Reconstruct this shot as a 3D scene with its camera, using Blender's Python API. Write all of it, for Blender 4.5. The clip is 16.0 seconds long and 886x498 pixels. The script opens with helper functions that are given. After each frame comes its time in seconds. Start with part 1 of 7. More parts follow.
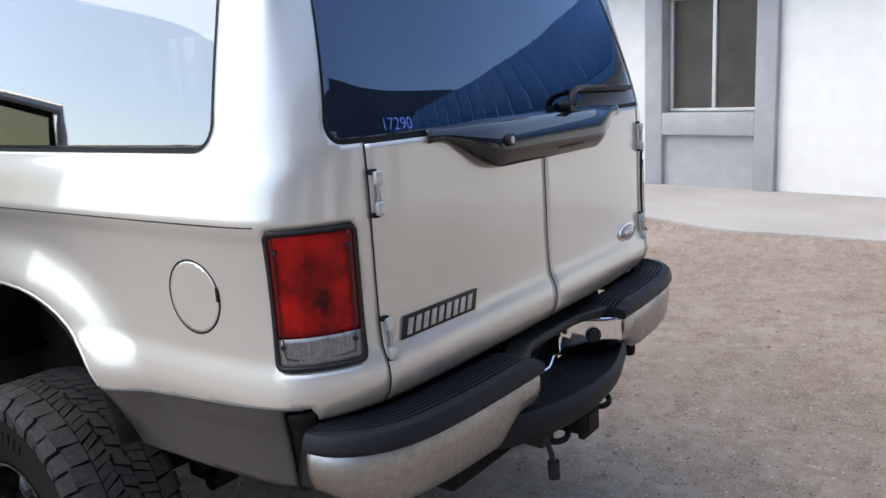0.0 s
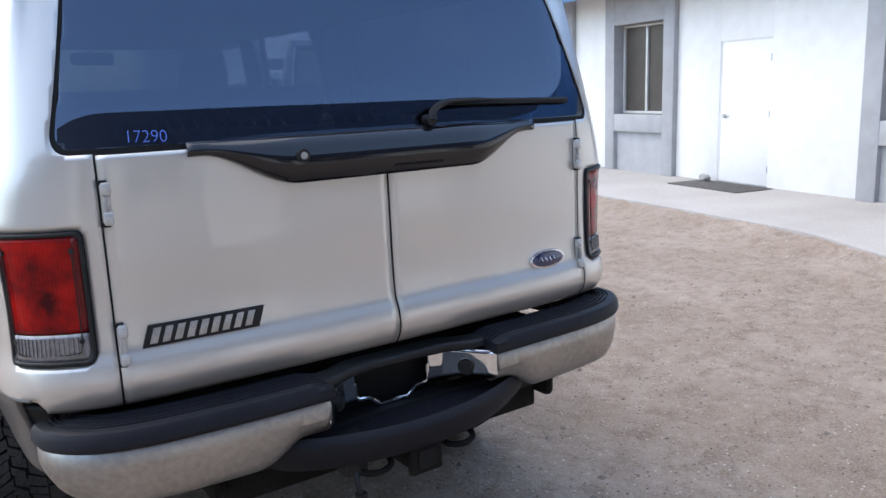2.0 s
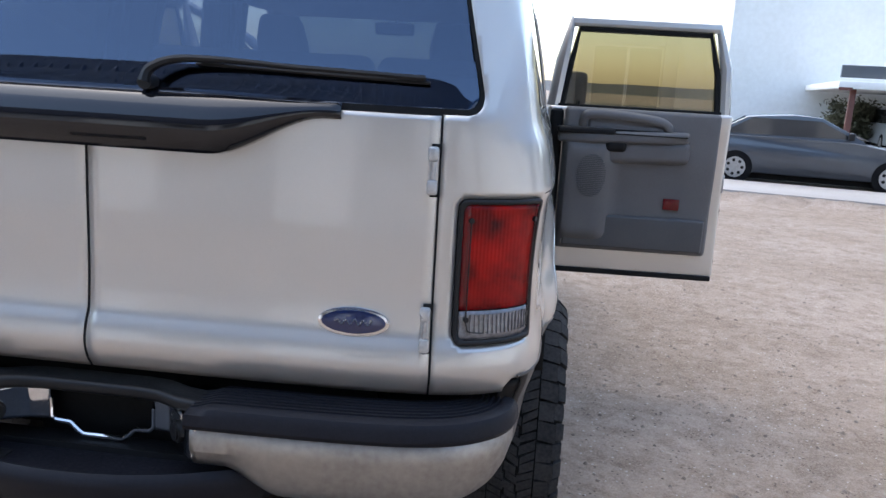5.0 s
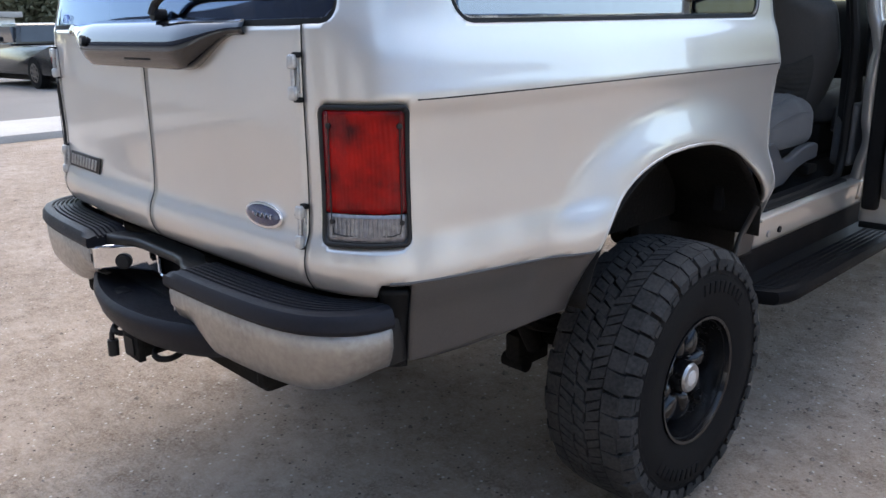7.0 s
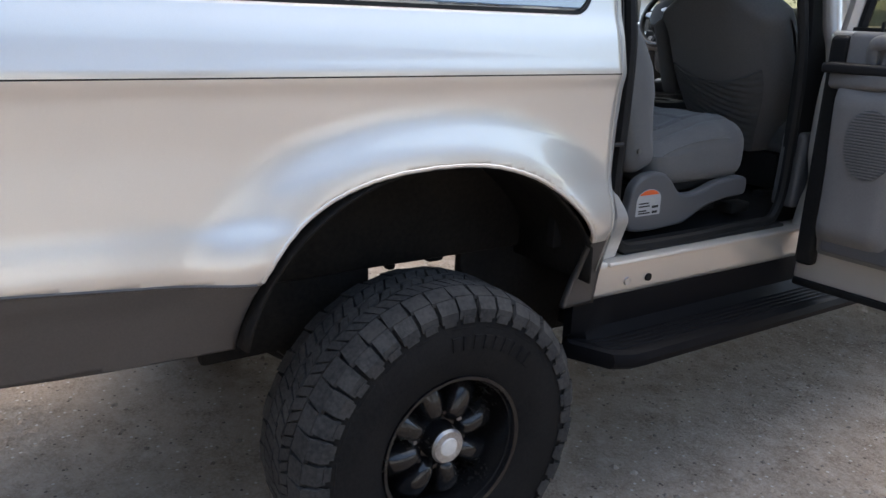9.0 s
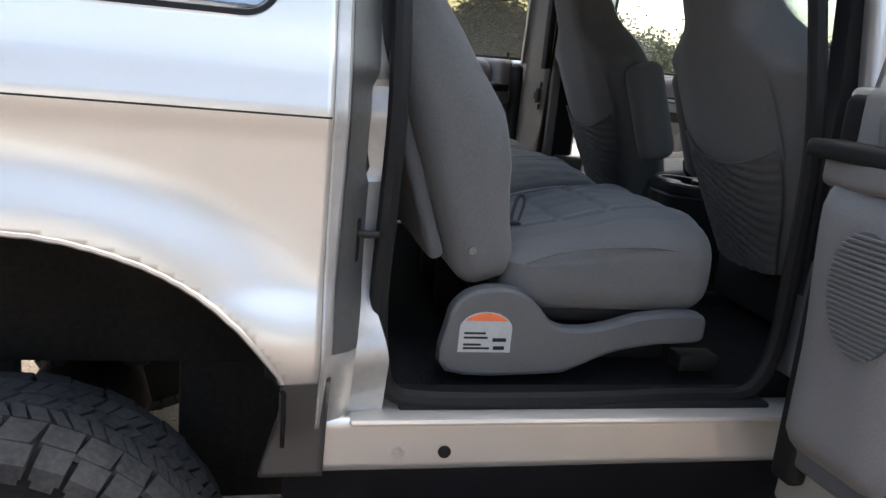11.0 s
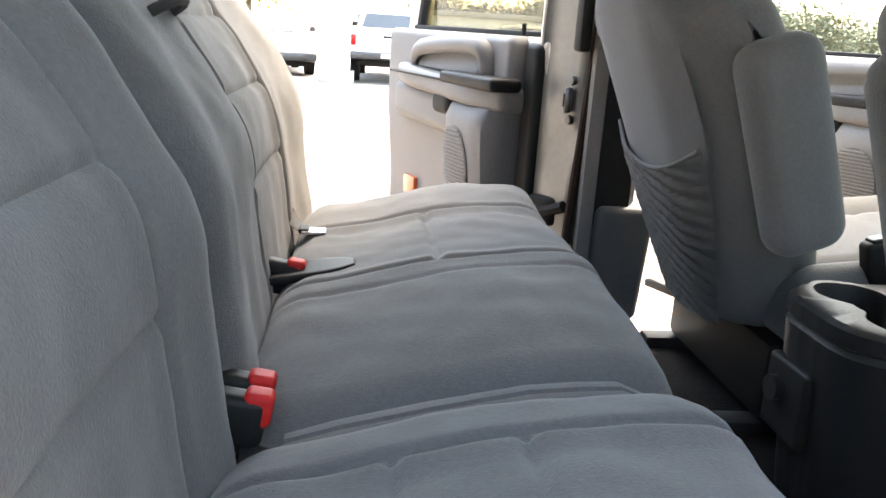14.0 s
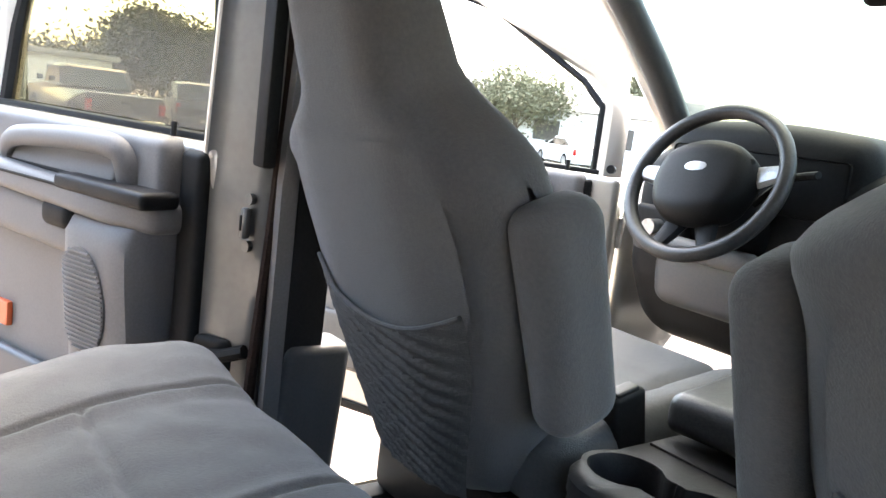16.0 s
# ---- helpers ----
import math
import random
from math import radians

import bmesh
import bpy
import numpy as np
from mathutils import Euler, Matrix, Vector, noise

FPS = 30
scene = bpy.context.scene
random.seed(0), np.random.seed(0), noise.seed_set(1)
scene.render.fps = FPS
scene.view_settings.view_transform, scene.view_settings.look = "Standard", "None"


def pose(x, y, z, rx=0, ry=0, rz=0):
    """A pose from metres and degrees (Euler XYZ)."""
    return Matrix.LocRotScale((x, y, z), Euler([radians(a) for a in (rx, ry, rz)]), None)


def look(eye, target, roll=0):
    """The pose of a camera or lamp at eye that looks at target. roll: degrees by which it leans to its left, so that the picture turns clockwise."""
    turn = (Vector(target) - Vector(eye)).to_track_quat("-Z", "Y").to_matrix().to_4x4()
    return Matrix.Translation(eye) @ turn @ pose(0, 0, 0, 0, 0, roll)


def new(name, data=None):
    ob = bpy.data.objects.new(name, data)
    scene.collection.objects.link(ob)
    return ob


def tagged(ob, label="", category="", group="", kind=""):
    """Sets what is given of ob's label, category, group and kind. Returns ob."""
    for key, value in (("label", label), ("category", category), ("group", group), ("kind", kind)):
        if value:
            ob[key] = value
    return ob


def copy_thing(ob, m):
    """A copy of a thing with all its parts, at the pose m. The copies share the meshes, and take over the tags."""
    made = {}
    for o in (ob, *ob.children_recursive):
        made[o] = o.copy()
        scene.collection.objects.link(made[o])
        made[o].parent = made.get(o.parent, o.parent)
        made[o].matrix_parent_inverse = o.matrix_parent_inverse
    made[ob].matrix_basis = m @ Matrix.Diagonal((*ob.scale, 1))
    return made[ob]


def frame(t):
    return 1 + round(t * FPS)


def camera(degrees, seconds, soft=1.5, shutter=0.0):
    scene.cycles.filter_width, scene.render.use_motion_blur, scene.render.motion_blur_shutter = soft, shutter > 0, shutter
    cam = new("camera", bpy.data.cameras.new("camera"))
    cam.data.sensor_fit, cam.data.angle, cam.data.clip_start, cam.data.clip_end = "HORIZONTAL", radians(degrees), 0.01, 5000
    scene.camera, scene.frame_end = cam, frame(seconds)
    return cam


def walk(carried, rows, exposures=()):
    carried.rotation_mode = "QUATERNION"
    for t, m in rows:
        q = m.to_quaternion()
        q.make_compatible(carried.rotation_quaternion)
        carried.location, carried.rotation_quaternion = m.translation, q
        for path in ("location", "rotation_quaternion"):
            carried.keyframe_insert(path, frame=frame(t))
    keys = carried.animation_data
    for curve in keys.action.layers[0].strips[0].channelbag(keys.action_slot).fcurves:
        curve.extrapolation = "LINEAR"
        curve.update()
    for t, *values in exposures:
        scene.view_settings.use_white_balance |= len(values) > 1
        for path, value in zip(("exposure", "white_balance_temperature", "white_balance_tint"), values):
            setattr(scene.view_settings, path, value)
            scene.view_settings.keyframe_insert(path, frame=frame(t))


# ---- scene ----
cam = camera(58.5, 16.0)
PATH = [
    (0, (-2.002, -1.009, 1.652), (-0.432, 0.16, 1.24), -3.1),
    (0.5, (-1.786, -1.238, 1.607), (-0.29, 0.036, 1.235), -4.2),
    (1, (-1.581, -1.428, 1.672), (-0.233, 0.013, 1.341), -2.5),
    (1.5, (-1.404, -1.651, 1.664), (-0.203, -0.097, 1.286), -3.0),
    (2, (-1.106, -1.745, 1.651), (0.01, -0.134, 1.252), -2.1),
    (2.5, (-0.764, -1.891, 1.658), (0.284, -0.235, 1.261), -1.5),
    (3, (-0.4, -1.941, 1.645), (0.47, -0.183, 1.255), -2.3),
    (3.5, (-0.045, -1.882, 1.655), (0.56, -0.017, 1.261), -1.9),
    (3.7, (0.099, -1.828, 1.648), (0.598, 0.066, 1.244), -1.6),
    (5.8, (1.478, -1.288, 1.575), (0.725, 0.508, 1.124), 3.35),
    (6, (1.635, -1.265, 1.57), (0.732, 0.456, 1.104), 2.3),
    (6.5, (1.935, -1.083, 1.552), (0.723, 0.417, 1.024), -0.1),
    (7, (2.182, -0.85, 1.531), (0.790, 0.476, 0.982), -1.1),
    (7.5, (2.355, -0.596, 1.535), (0.873, 0.621, 0.964), -1.1),
    (8, (2.525, -0.283, 1.547), (0.972, 0.826, 0.960), -0.8),
    (8.5, (2.535, -0.053, 1.548), (0.984, 1.059, 0.95), 0.8),
    (9, (2.57, 0.261, 1.52), (0.977, 1.327, 0.95), 2.2),
    (9.5, (2.556, 0.661, 1.505), (0.905, 1.649, 0.969), 3.4),
    (9.7, (2.547, 0.822, 1.488), (0.862, 1.77, 0.978), 4.8),
    (11.8, (2.082, 2.18, 1.504), (0.142, 2.302, 1.034), 2.5),
    (12, (2.013, 2.245, 1.522), (0.072, 2.303, 1.045), 1.8),
    (12.5, (1.758, 2.342, 1.516), (-0.18, 2.34, 1.023), 0.8),
    (13, (1.474, 2.332, 1.504), (-0.448, 2.459, 0.966), 2.3),
    (13.5, (1.176, 2.367, 1.501), (-0.74, 2.52, 0.946), 2.6),
    (14, (0.946, 2.421, 1.52), (-0.97, 2.621, 0.985), 3.7),
    (14.5, (0.721, 2.402, 1.539), (-1.115, 3.027, 1.049), 5.8),
    (15, (0.58, 2.384, 1.571), (-1.111, 3.348, 1.112), 6.5),
    (15.5, (0.539, 2.328, 1.61), (-1.051, 3.448, 1.141), 6.9),
    (16, (0.534, 2.305, 1.623), (-1.051, 3.479, 1.293), 7.2),
]
EXPOSURES = [(0.0, 1.62, 6900, 8), (1.5, 1.76, 6650, 8), (3.7, 1.84, 6400, 8), (5.8, 1.92, 6700, 8), (7.0, 2.04, 6900, 8), (8.5, 2.14, 7200, 8), (9.7, 2.17, 7500, 8), (11.8, 2.98, 8000, 8), (12.5, 3.3, 8100, 8), (13.0, 3.9, 8700, 8), (13.5, 4.25, 9000, 8), (14.0, 4.6, 8900, 8), (14.5, 4.55, 8500, 8), (15.5, 4.35, 8000, 8), (16.0, 4.38, 8000, 8)]
walk(cam, [(t, look(eye, at, roll)) for t, eye, at, roll in PATH], EXPOSURES)
SKY, SUN, SUN_TURN, SUN_HIGH = 0.15, 0.45, -40.0, 62.0

# ---------------------------------------------------------------- world, sun, exposure
world = bpy.data.worlds.new("sky")
scene.world = world
world.use_nodes = True
wn = world.node_tree.nodes
sky = wn.new("ShaderNodeTexSky")
sky.sky_type = "NISHITA"
sky.sun_disc = False
sky.sun_elevation = radians(SUN_HIGH)
sky.sun_rotation = radians(SUN_TURN)
sky.air_density, sky.dust_density, sky.ozone_density = 1.0, 1.9, 1.0
wn["Background"].inputs["Strength"].default_value = SKY
world.node_tree.links.new(sky.outputs["Color"], wn["Background"].inputs["Color"])

sun = new("sun", bpy.data.lights.new("sun", "SUN"))
sun.data.energy, sun.data.angle, sun.data.color = SUN, radians(85), (1.0, 0.97, 0.93)
sun.matrix_world = look((0, 0, 0), (-math.sin(radians(SUN_TURN)) * math.cos(radians(SUN_HIGH)), -math.cos(radians(SUN_TURN)) * math.cos(radians(SUN_HIGH)), -math.sin(radians(SUN_HIGH))))


# ---------------------------------------------------------------- materials
def material(name, color, rough=0.5, metal=0.0, color2=None, scale=6.0, fine=90.0, amount=0.5, bump=0.0, bump_scale=None, coat=0.0, spec=0.5, rough_var=0.0, sheen=0.0, island=0.0, dist=0.01):
    """A procedural surface: two scales of noise in colour, a fine relief, and wear in the gloss."""
    m = bpy.data.materials.new(name)
    m.use_nodes = True
    n, l = m.node_tree.nodes, m.node_tree.links
    b = n["Principled BSDF"]
    b.inputs["Roughness"].default_value = rough
    b.inputs["Metallic"].default_value = metal
    b.inputs["Coat Weight"].default_value = coat
    b.inputs["Coat Roughness"].default_value = 0.04
    b.inputs["Specular IOR Level"].default_value = spec
    b.inputs["Sheen Weight"].default_value = sheen
    b.inputs["Sheen Roughness"].default_value = 0.5
    co = n.new("ShaderNodeTexCoord")
    big = n.new("ShaderNodeTexNoise")
    big.inputs["Scale"].default_value, big.inputs["Detail"].default_value = scale, 6
    small = n.new("ShaderNodeTexNoise")
    small.inputs["Scale"].default_value, small.inputs["Detail"].default_value = fine, 4
    for t in (big, small):
        l.new(co.outputs["Object"], t.inputs["Vector"])
    c2 = color2 or tuple(c * 0.8 for c in color)
    mix = n.new("ShaderNodeMix")
    mix.data_type = "RGBA"
    mix.inputs[6].default_value, mix.inputs[7].default_value = (*color, 1), (*c2, 1)
    add = n.new("ShaderNodeMath")
    add.operation = "MULTIPLY_ADD"
    add.inputs[1].default_value, add.inputs[2].default_value = 0.5, 0.0
    l.new(small.outputs["Fac"], add.inputs[0])
    s = n.new("ShaderNodeMath")
    s.operation = "MULTIPLY_ADD"
    s.inputs[1].default_value = 0.5
    l.new(big.outputs["Fac"], s.inputs[0])
    l.new(add.outputs[0], s.inputs[2])
    ramp = n.new("ShaderNodeMapRange")
    ramp.inputs["From Min"].default_value, ramp.inputs["From Max"].default_value = 0.36, 0.64
    ramp.inputs["To Max"].default_value = min(1.0, 2 * amount)
    l.new(s.outputs[0], ramp.inputs["Value"])
    fac = ramp.outputs[0]
    if island:
        geo = n.new("ShaderNodeNewGeometry")
        isl = n.new("ShaderNodeMath")
        isl.operation = "MULTIPLY_ADD"
        isl.inputs[1].default_value = island
        l.new(geo.outputs["Random Per Island"], isl.inputs[0])
        l.new(fac, isl.inputs[2])
        isl.use_clamp = True
        fac = isl.outputs[0]
    l.new(fac, mix.inputs[0])
    l.new(mix.outputs[2], b.inputs["Base Color"])
    if rough_var:
        rv = n.new("ShaderNodeMapRange")
        rv.inputs["To Min"].default_value, rv.inputs["To Max"].default_value = max(0.02, rough - rough_var), min(1, rough + rough_var)
        rv.inputs["From Min"].default_value, rv.inputs["From Max"].default_value = 0.35, 0.65
        l.new(s.outputs[0], rv.inputs["Value"])
        l.new(rv.outputs[0], b.inputs["Roughness"])
    if bump:
        bp = n.new("ShaderNodeBump")
        bp.inputs["Strength"].default_value, bp.inputs["Distance"].default_value = bump, dist
        src = small
        if bump_scale:
            src = n.new("ShaderNodeTexNoise")
            src.inputs["Scale"].default_value, src.inputs["Detail"].default_value = bump_scale, 5
            l.new(co.outputs["Object"], src.inputs["Vector"])
        l.new(src.outputs["Fac"], bp.inputs["Height"])
        l.new(bp.outputs[0], b.inputs["Normal"])
    return m


def glass(name, tint, gloss=0.045, rough=0.0, sheen=(1.0, 1.0, 1.0)):
    """A thin pane: what is behind it, tinted, under a gloss of the sheen colour."""
    m = bpy.data.materials.new(name)
    m.use_nodes = True
    n, l = m.node_tree.nodes, m.node_tree.links
    n.remove(n["Principled BSDF"])
    tr, gl, fr, pw, ad, mx = (n.new(k) for k in ("ShaderNodeBsdfTransparent", "ShaderNodeBsdfGlossy", "ShaderNodeLayerWeight", "ShaderNodeMath", "ShaderNodeMath", "ShaderNodeMixShader"))
    tr.inputs["Color"].default_value = (*tint, 1)
    gl.inputs["Roughness"].default_value = rough
    gl.inputs["Color"].default_value = (*sheen, 1)
    fr.inputs["Blend"].default_value = 0.5
    pw.operation, pw.inputs[1].default_value = "POWER", 5.0
    ad.operation, ad.inputs[1].default_value, ad.inputs[2].default_value = "MULTIPLY_ADD", 0.9, gloss
    l.new(fr.outputs["Facing"], pw.inputs[0])
    l.new(pw.outputs[0], ad.inputs[0])
    l.new(ad.outputs[0], mx.inputs[0])
    l.new(tr.outputs[0], mx.inputs[1])
    l.new(gl.outputs[0], mx.inputs[2])
    l.new(mx.outputs[0], n["Material Output"].inputs["Surface"])
    return m


def lens_material():
    """Red fluted lens: lighter pools of reflector behind it, fine upright flutes in the plastic."""
    m = material("red_lens", (0.045, 0.0015, 0.003), 0.12, 0, (0.46, 0.008, 0.006), 11, 16, 0.5, spec=0.2)
    n, l = m.node_tree.nodes, m.node_tree.links
    co, wave, bp = n.new("ShaderNodeTexCoord"), n.new("ShaderNodeTexWave"), n.new("ShaderNodeBump")
    wave.bands_direction = "X"
    wave.inputs["Scale"].default_value, wave.inputs["Distortion"].default_value = 42, 0.3
    bp.inputs["Strength"].default_value, bp.inputs["Distance"].default_value = 0.16, 0.002
    l.new(co.outputs["Object"], wave.inputs["Vector"])
    l.new(wave.outputs["Fac"], bp.inputs["Height"])
    l.new(bp.outputs[0], n["Principled BSDF"].inputs["Normal"])
    return m


M_PAINT = material("champagne_metallic_paint", (0.64, 0.605, 0.55), 0.36, 0.6, (0.56, 0.525, 0.472), 1.5, 900, 0.5, bump=0.02, coat=1.0, rough_var=0.03)
M_PAINT.node_tree.nodes["Principled BSDF"].inputs["Coat IOR"].default_value = 1.7
M_CLAD = material("taupe_lower_paint", (0.068, 0.063, 0.060), 0.36, 0.35, (0.085, 0.078, 0.073), 2.5, 200, 0.6, bump=0.02, coat=0.1, rough_var=0.06)
M_BLACK = material("black_plastic", (0.009, 0.009, 0.010), 0.45, 0, (0.017, 0.0165, 0.016), 5, 160, 0.5, bump=0.15, bump_scale=400, spec=0.3, rough_var=0.12, dist=0.002)
M_GLOSSBLACK = material("gloss_black_plastic", (0.006, 0.006, 0.008), 0.09, 0, (0.010, 0.010, 0.012), 5, 160, 0.4, rough_var=0.04, coat=0.4, spec=0.4)
M_PAD = material("blue_black_step_rubber", (0.008, 0.0085, 0.012), 0.5, 0, (0.015, 0.015, 0.019), 4, 120, 0.5, bump=0.2, bump_scale=300, spec=0.2, rough_var=0.1, dist=0.002)
M_BOARD = material("black_step_rubber", (0.0035, 0.0036, 0.0045), 0.55, 0, (0.007, 0.007, 0.008), 4, 120, 0.5, bump=0.2, bump_scale=300, spec=0.08, rough_var=0.1, dist=0.002)
M_SEAL = material("rubber_seal", (0.006, 0.006, 0.006), 0.6, 0, (0.011, 0.011, 0.011), 8, 100, 0.5, spec=0.2)
M_SEALBROWN = material("brown_black_pile_seal", (0.022, 0.014, 0.012), 0.9, 0, (0.034, 0.022, 0.018), 20, 200, 0.5, bump=0.3, spec=0.1)
M_CHROME = material("chrome", (0.82, 0.82, 0.83), 0.07, 1.0, (0.7, 0.7, 0.7), 4, 60, 0.4, rough_var=0.05)
M_BUMPER = material("dull_chrome_bumper", (0.44, 0.43, 0.41), 0.40, 1.0, (0.34, 0.325, 0.305), 4, 60, 0.5, bump=0.03, bump_scale=30, rough_var=0.12)
M_STEEL = material("galvanised_steel", (0.5, 0.51, 0.52), 0.38, 0.9, (0.36, 0.35, 0.34), 20, 120, 0.6, rough_var=0.12)
M_ZINC = material("pale_zinc_plate", (0.62, 0.62, 0.60), 0.36, 0.6, (0.48, 0.47, 0.45), 30, 160, 0.5, rough_var=0.1)
M_FRAME = material("dusty_underbody_steel", (0.008, 0.0075, 0.007), 0.75, 0.1, (0.017, 0.015, 0.013), 6, 70, 0.6, bump=0.3, spec=0.12)
M_TYRE = material("worn_tyre_rubber", (0.008, 0.008, 0.0085), 0.72, 0, (0.017, 0.016, 0.0155), 7, 90, 0.45, bump=0.25, bump_scale=180, spec=0.06, rough_var=0.1, dist=0.003)
M_TREAD = material("dusty_tread_rubber", (0.026, 0.026, 0.0265), 0.85, 0, (0.056, 0.054, 0.052), 9, 90, 0.5, bump=0.25, bump_scale=180, spec=0.08, dist=0.003)
# One jamb paint, two tones: the first has shade put into its colour.
M_JAMB = material("shaded_jamb_paint", (0.165, 0.166, 0.160), 0.38, 0.7, (0.148, 0.148, 0.142), 3, 60, 0.5, bump=0.02, rough_var=0.05)
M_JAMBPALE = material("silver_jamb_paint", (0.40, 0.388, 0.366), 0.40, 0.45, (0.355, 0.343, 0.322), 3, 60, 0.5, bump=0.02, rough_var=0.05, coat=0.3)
M_RIM = material("satin_black_alloy", (0.006, 0.006, 0.007), 0.2, 0.0, (0.011, 0.0105, 0.010), 7, 80, 0.5, rough_var=0.1, coat=0.2, spec=0.4)
# The blue gloss colour paints a deeper sky reflection into the tail window.
M_TINT = glass("privacy_glass", (0.26, 0.29, 0.33), 0.13, 0.0, (0.62, 0.76, 1.0))
M_TINTSIDE = glass("mirror_tinted_quarter_glass", (0.26, 0.28, 0.29), 0.25)
M_TINTDOOR = glass("light_privacy_glass", (0.46, 0.435, 0.345), 0.05)
# Windscreen tint added to cut the light that reaches the cabin.
M_SCREEN = glass("cabin_dimming_windscreen_glass", (0.46, 0.50, 0.49), 0.04)
M_CLEAR = glass("clear_window_glass", (0.93, 0.955, 0.945), 0.03)
M_RED = lens_material()
M_REDDEEP = material("deep_red_lens", (0.16, 0.003, 0.006), 0.1, 0, (0.09, 0.002, 0.004), 9, 60, 0.6, coat=0.2, spec=0.3)
M_LENS = material("ribbed_clear_lens", (0.25, 0.235, 0.235), 0.12, 0.2, (0.14, 0.13, 0.13), 20, 80, 0.6, coat=1.0)
M_ORANGE = material("orange_reflector", (0.6, 0.12, 0.04), 0.25, 0, (0.7, 0.12, 0.04), 30, 120, 0.5, coat=0.5)
M_BLUEOVAL = material("dark_blue_enamel", (0.01, 0.022, 0.09), 0.1, 0.1, (0.008, 0.015, 0.06), 6, 60, 0.4, coat=1.0)
M_MARKER = material("blue_window_marker", (0.16, 0.27, 0.85), 0.7, 0, (0.10, 0.18, 0.62), 40, 200, 0.5)
M_CLOTH = material("grey_seat_cloth", (0.090, 0.090, 0.089), 0.92, 0, (0.114, 0.111, 0.108), 3.5, 170, 0.5, bump=0.4, bump_scale=380, sheen=0.15, spec=0.2, dist=0.003)
M_TRIM = material("grey_interior_plastic", (0.160, 0.155, 0.151), 0.5, 0, (0.130, 0.125, 0.121), 3, 220, 0.5, spec=0.3, bump=0.15, bump_scale=450, dist=0.002)
M_TRIMDARK = material("dark_grey_interior_plastic", (0.010, 0.0102, 0.011), 0.5, 0, (0.016, 0.016, 0.0165), 3, 220, 0.5, spec=0.16, bump=0.2, bump_scale=400, dist=0.002)
M_SEATBASE = material("flint_grey_plastic", (0.064, 0.067, 0.072), 0.45, 0, (0.085, 0.085, 0.087), 5, 160, 0.5, bump=0.12, bump_scale=300, rough_var=0.08, dist=0.002)
M_CARPET = material("charcoal_carpet", (0.008, 0.0083, 0.009), 0.95, 0, (0.016, 0.0155, 0.015), 5, 160, 0.6, bump=0.8, bump_scale=220, spec=0.05)
M_DASH = material("black_dashboard_plastic", (0.012, 0.012, 0.013), 0.55, 0, (0.019, 0.019, 0.019), 4, 160, 0.5, spec=0.18, bump=0.2, bump_scale=300, dist=0.002)
M_LEATHER = material("dark_grey_wheel_leather", (0.028, 0.028, 0.030), 0.40, 0, (0.055, 0.053, 0.052), 8, 180, 0.5, bump=0.15, bump_scale=350, dist=0.002)
M_LINER = material("headliner_cloth", (0.42, 0.41, 0.39), 0.9, 0, (0.37, 0.36, 0.34), 4, 200, 0.5, bump=0.2)
M_BELT = material("seat_belt_webbing", (0.028, 0.028, 0.03), 0.7, 0, (0.045, 0.044, 0.043), 30, 400, 0.5, bump=0.4, bump_scale=600)
M_NET = material("stretch_net_cord", (0.050, 0.050, 0.050), 0.85, 0, (0.078, 0.076, 0.074), 20, 300, 0.5, bump=0.2)
M_REDPLASTIC = material("red_buckle_plastic", (0.50, 0.022, 0.022), 0.55, 0, (0.40, 0.015, 0.015), 20, 100, 0.4, spec=0.15)
M_PAPER = material("white_label_paper", (0.31, 0.31, 0.31), 0.5, 0, (0.36, 0.36, 0.35), 20, 120, 0.5)


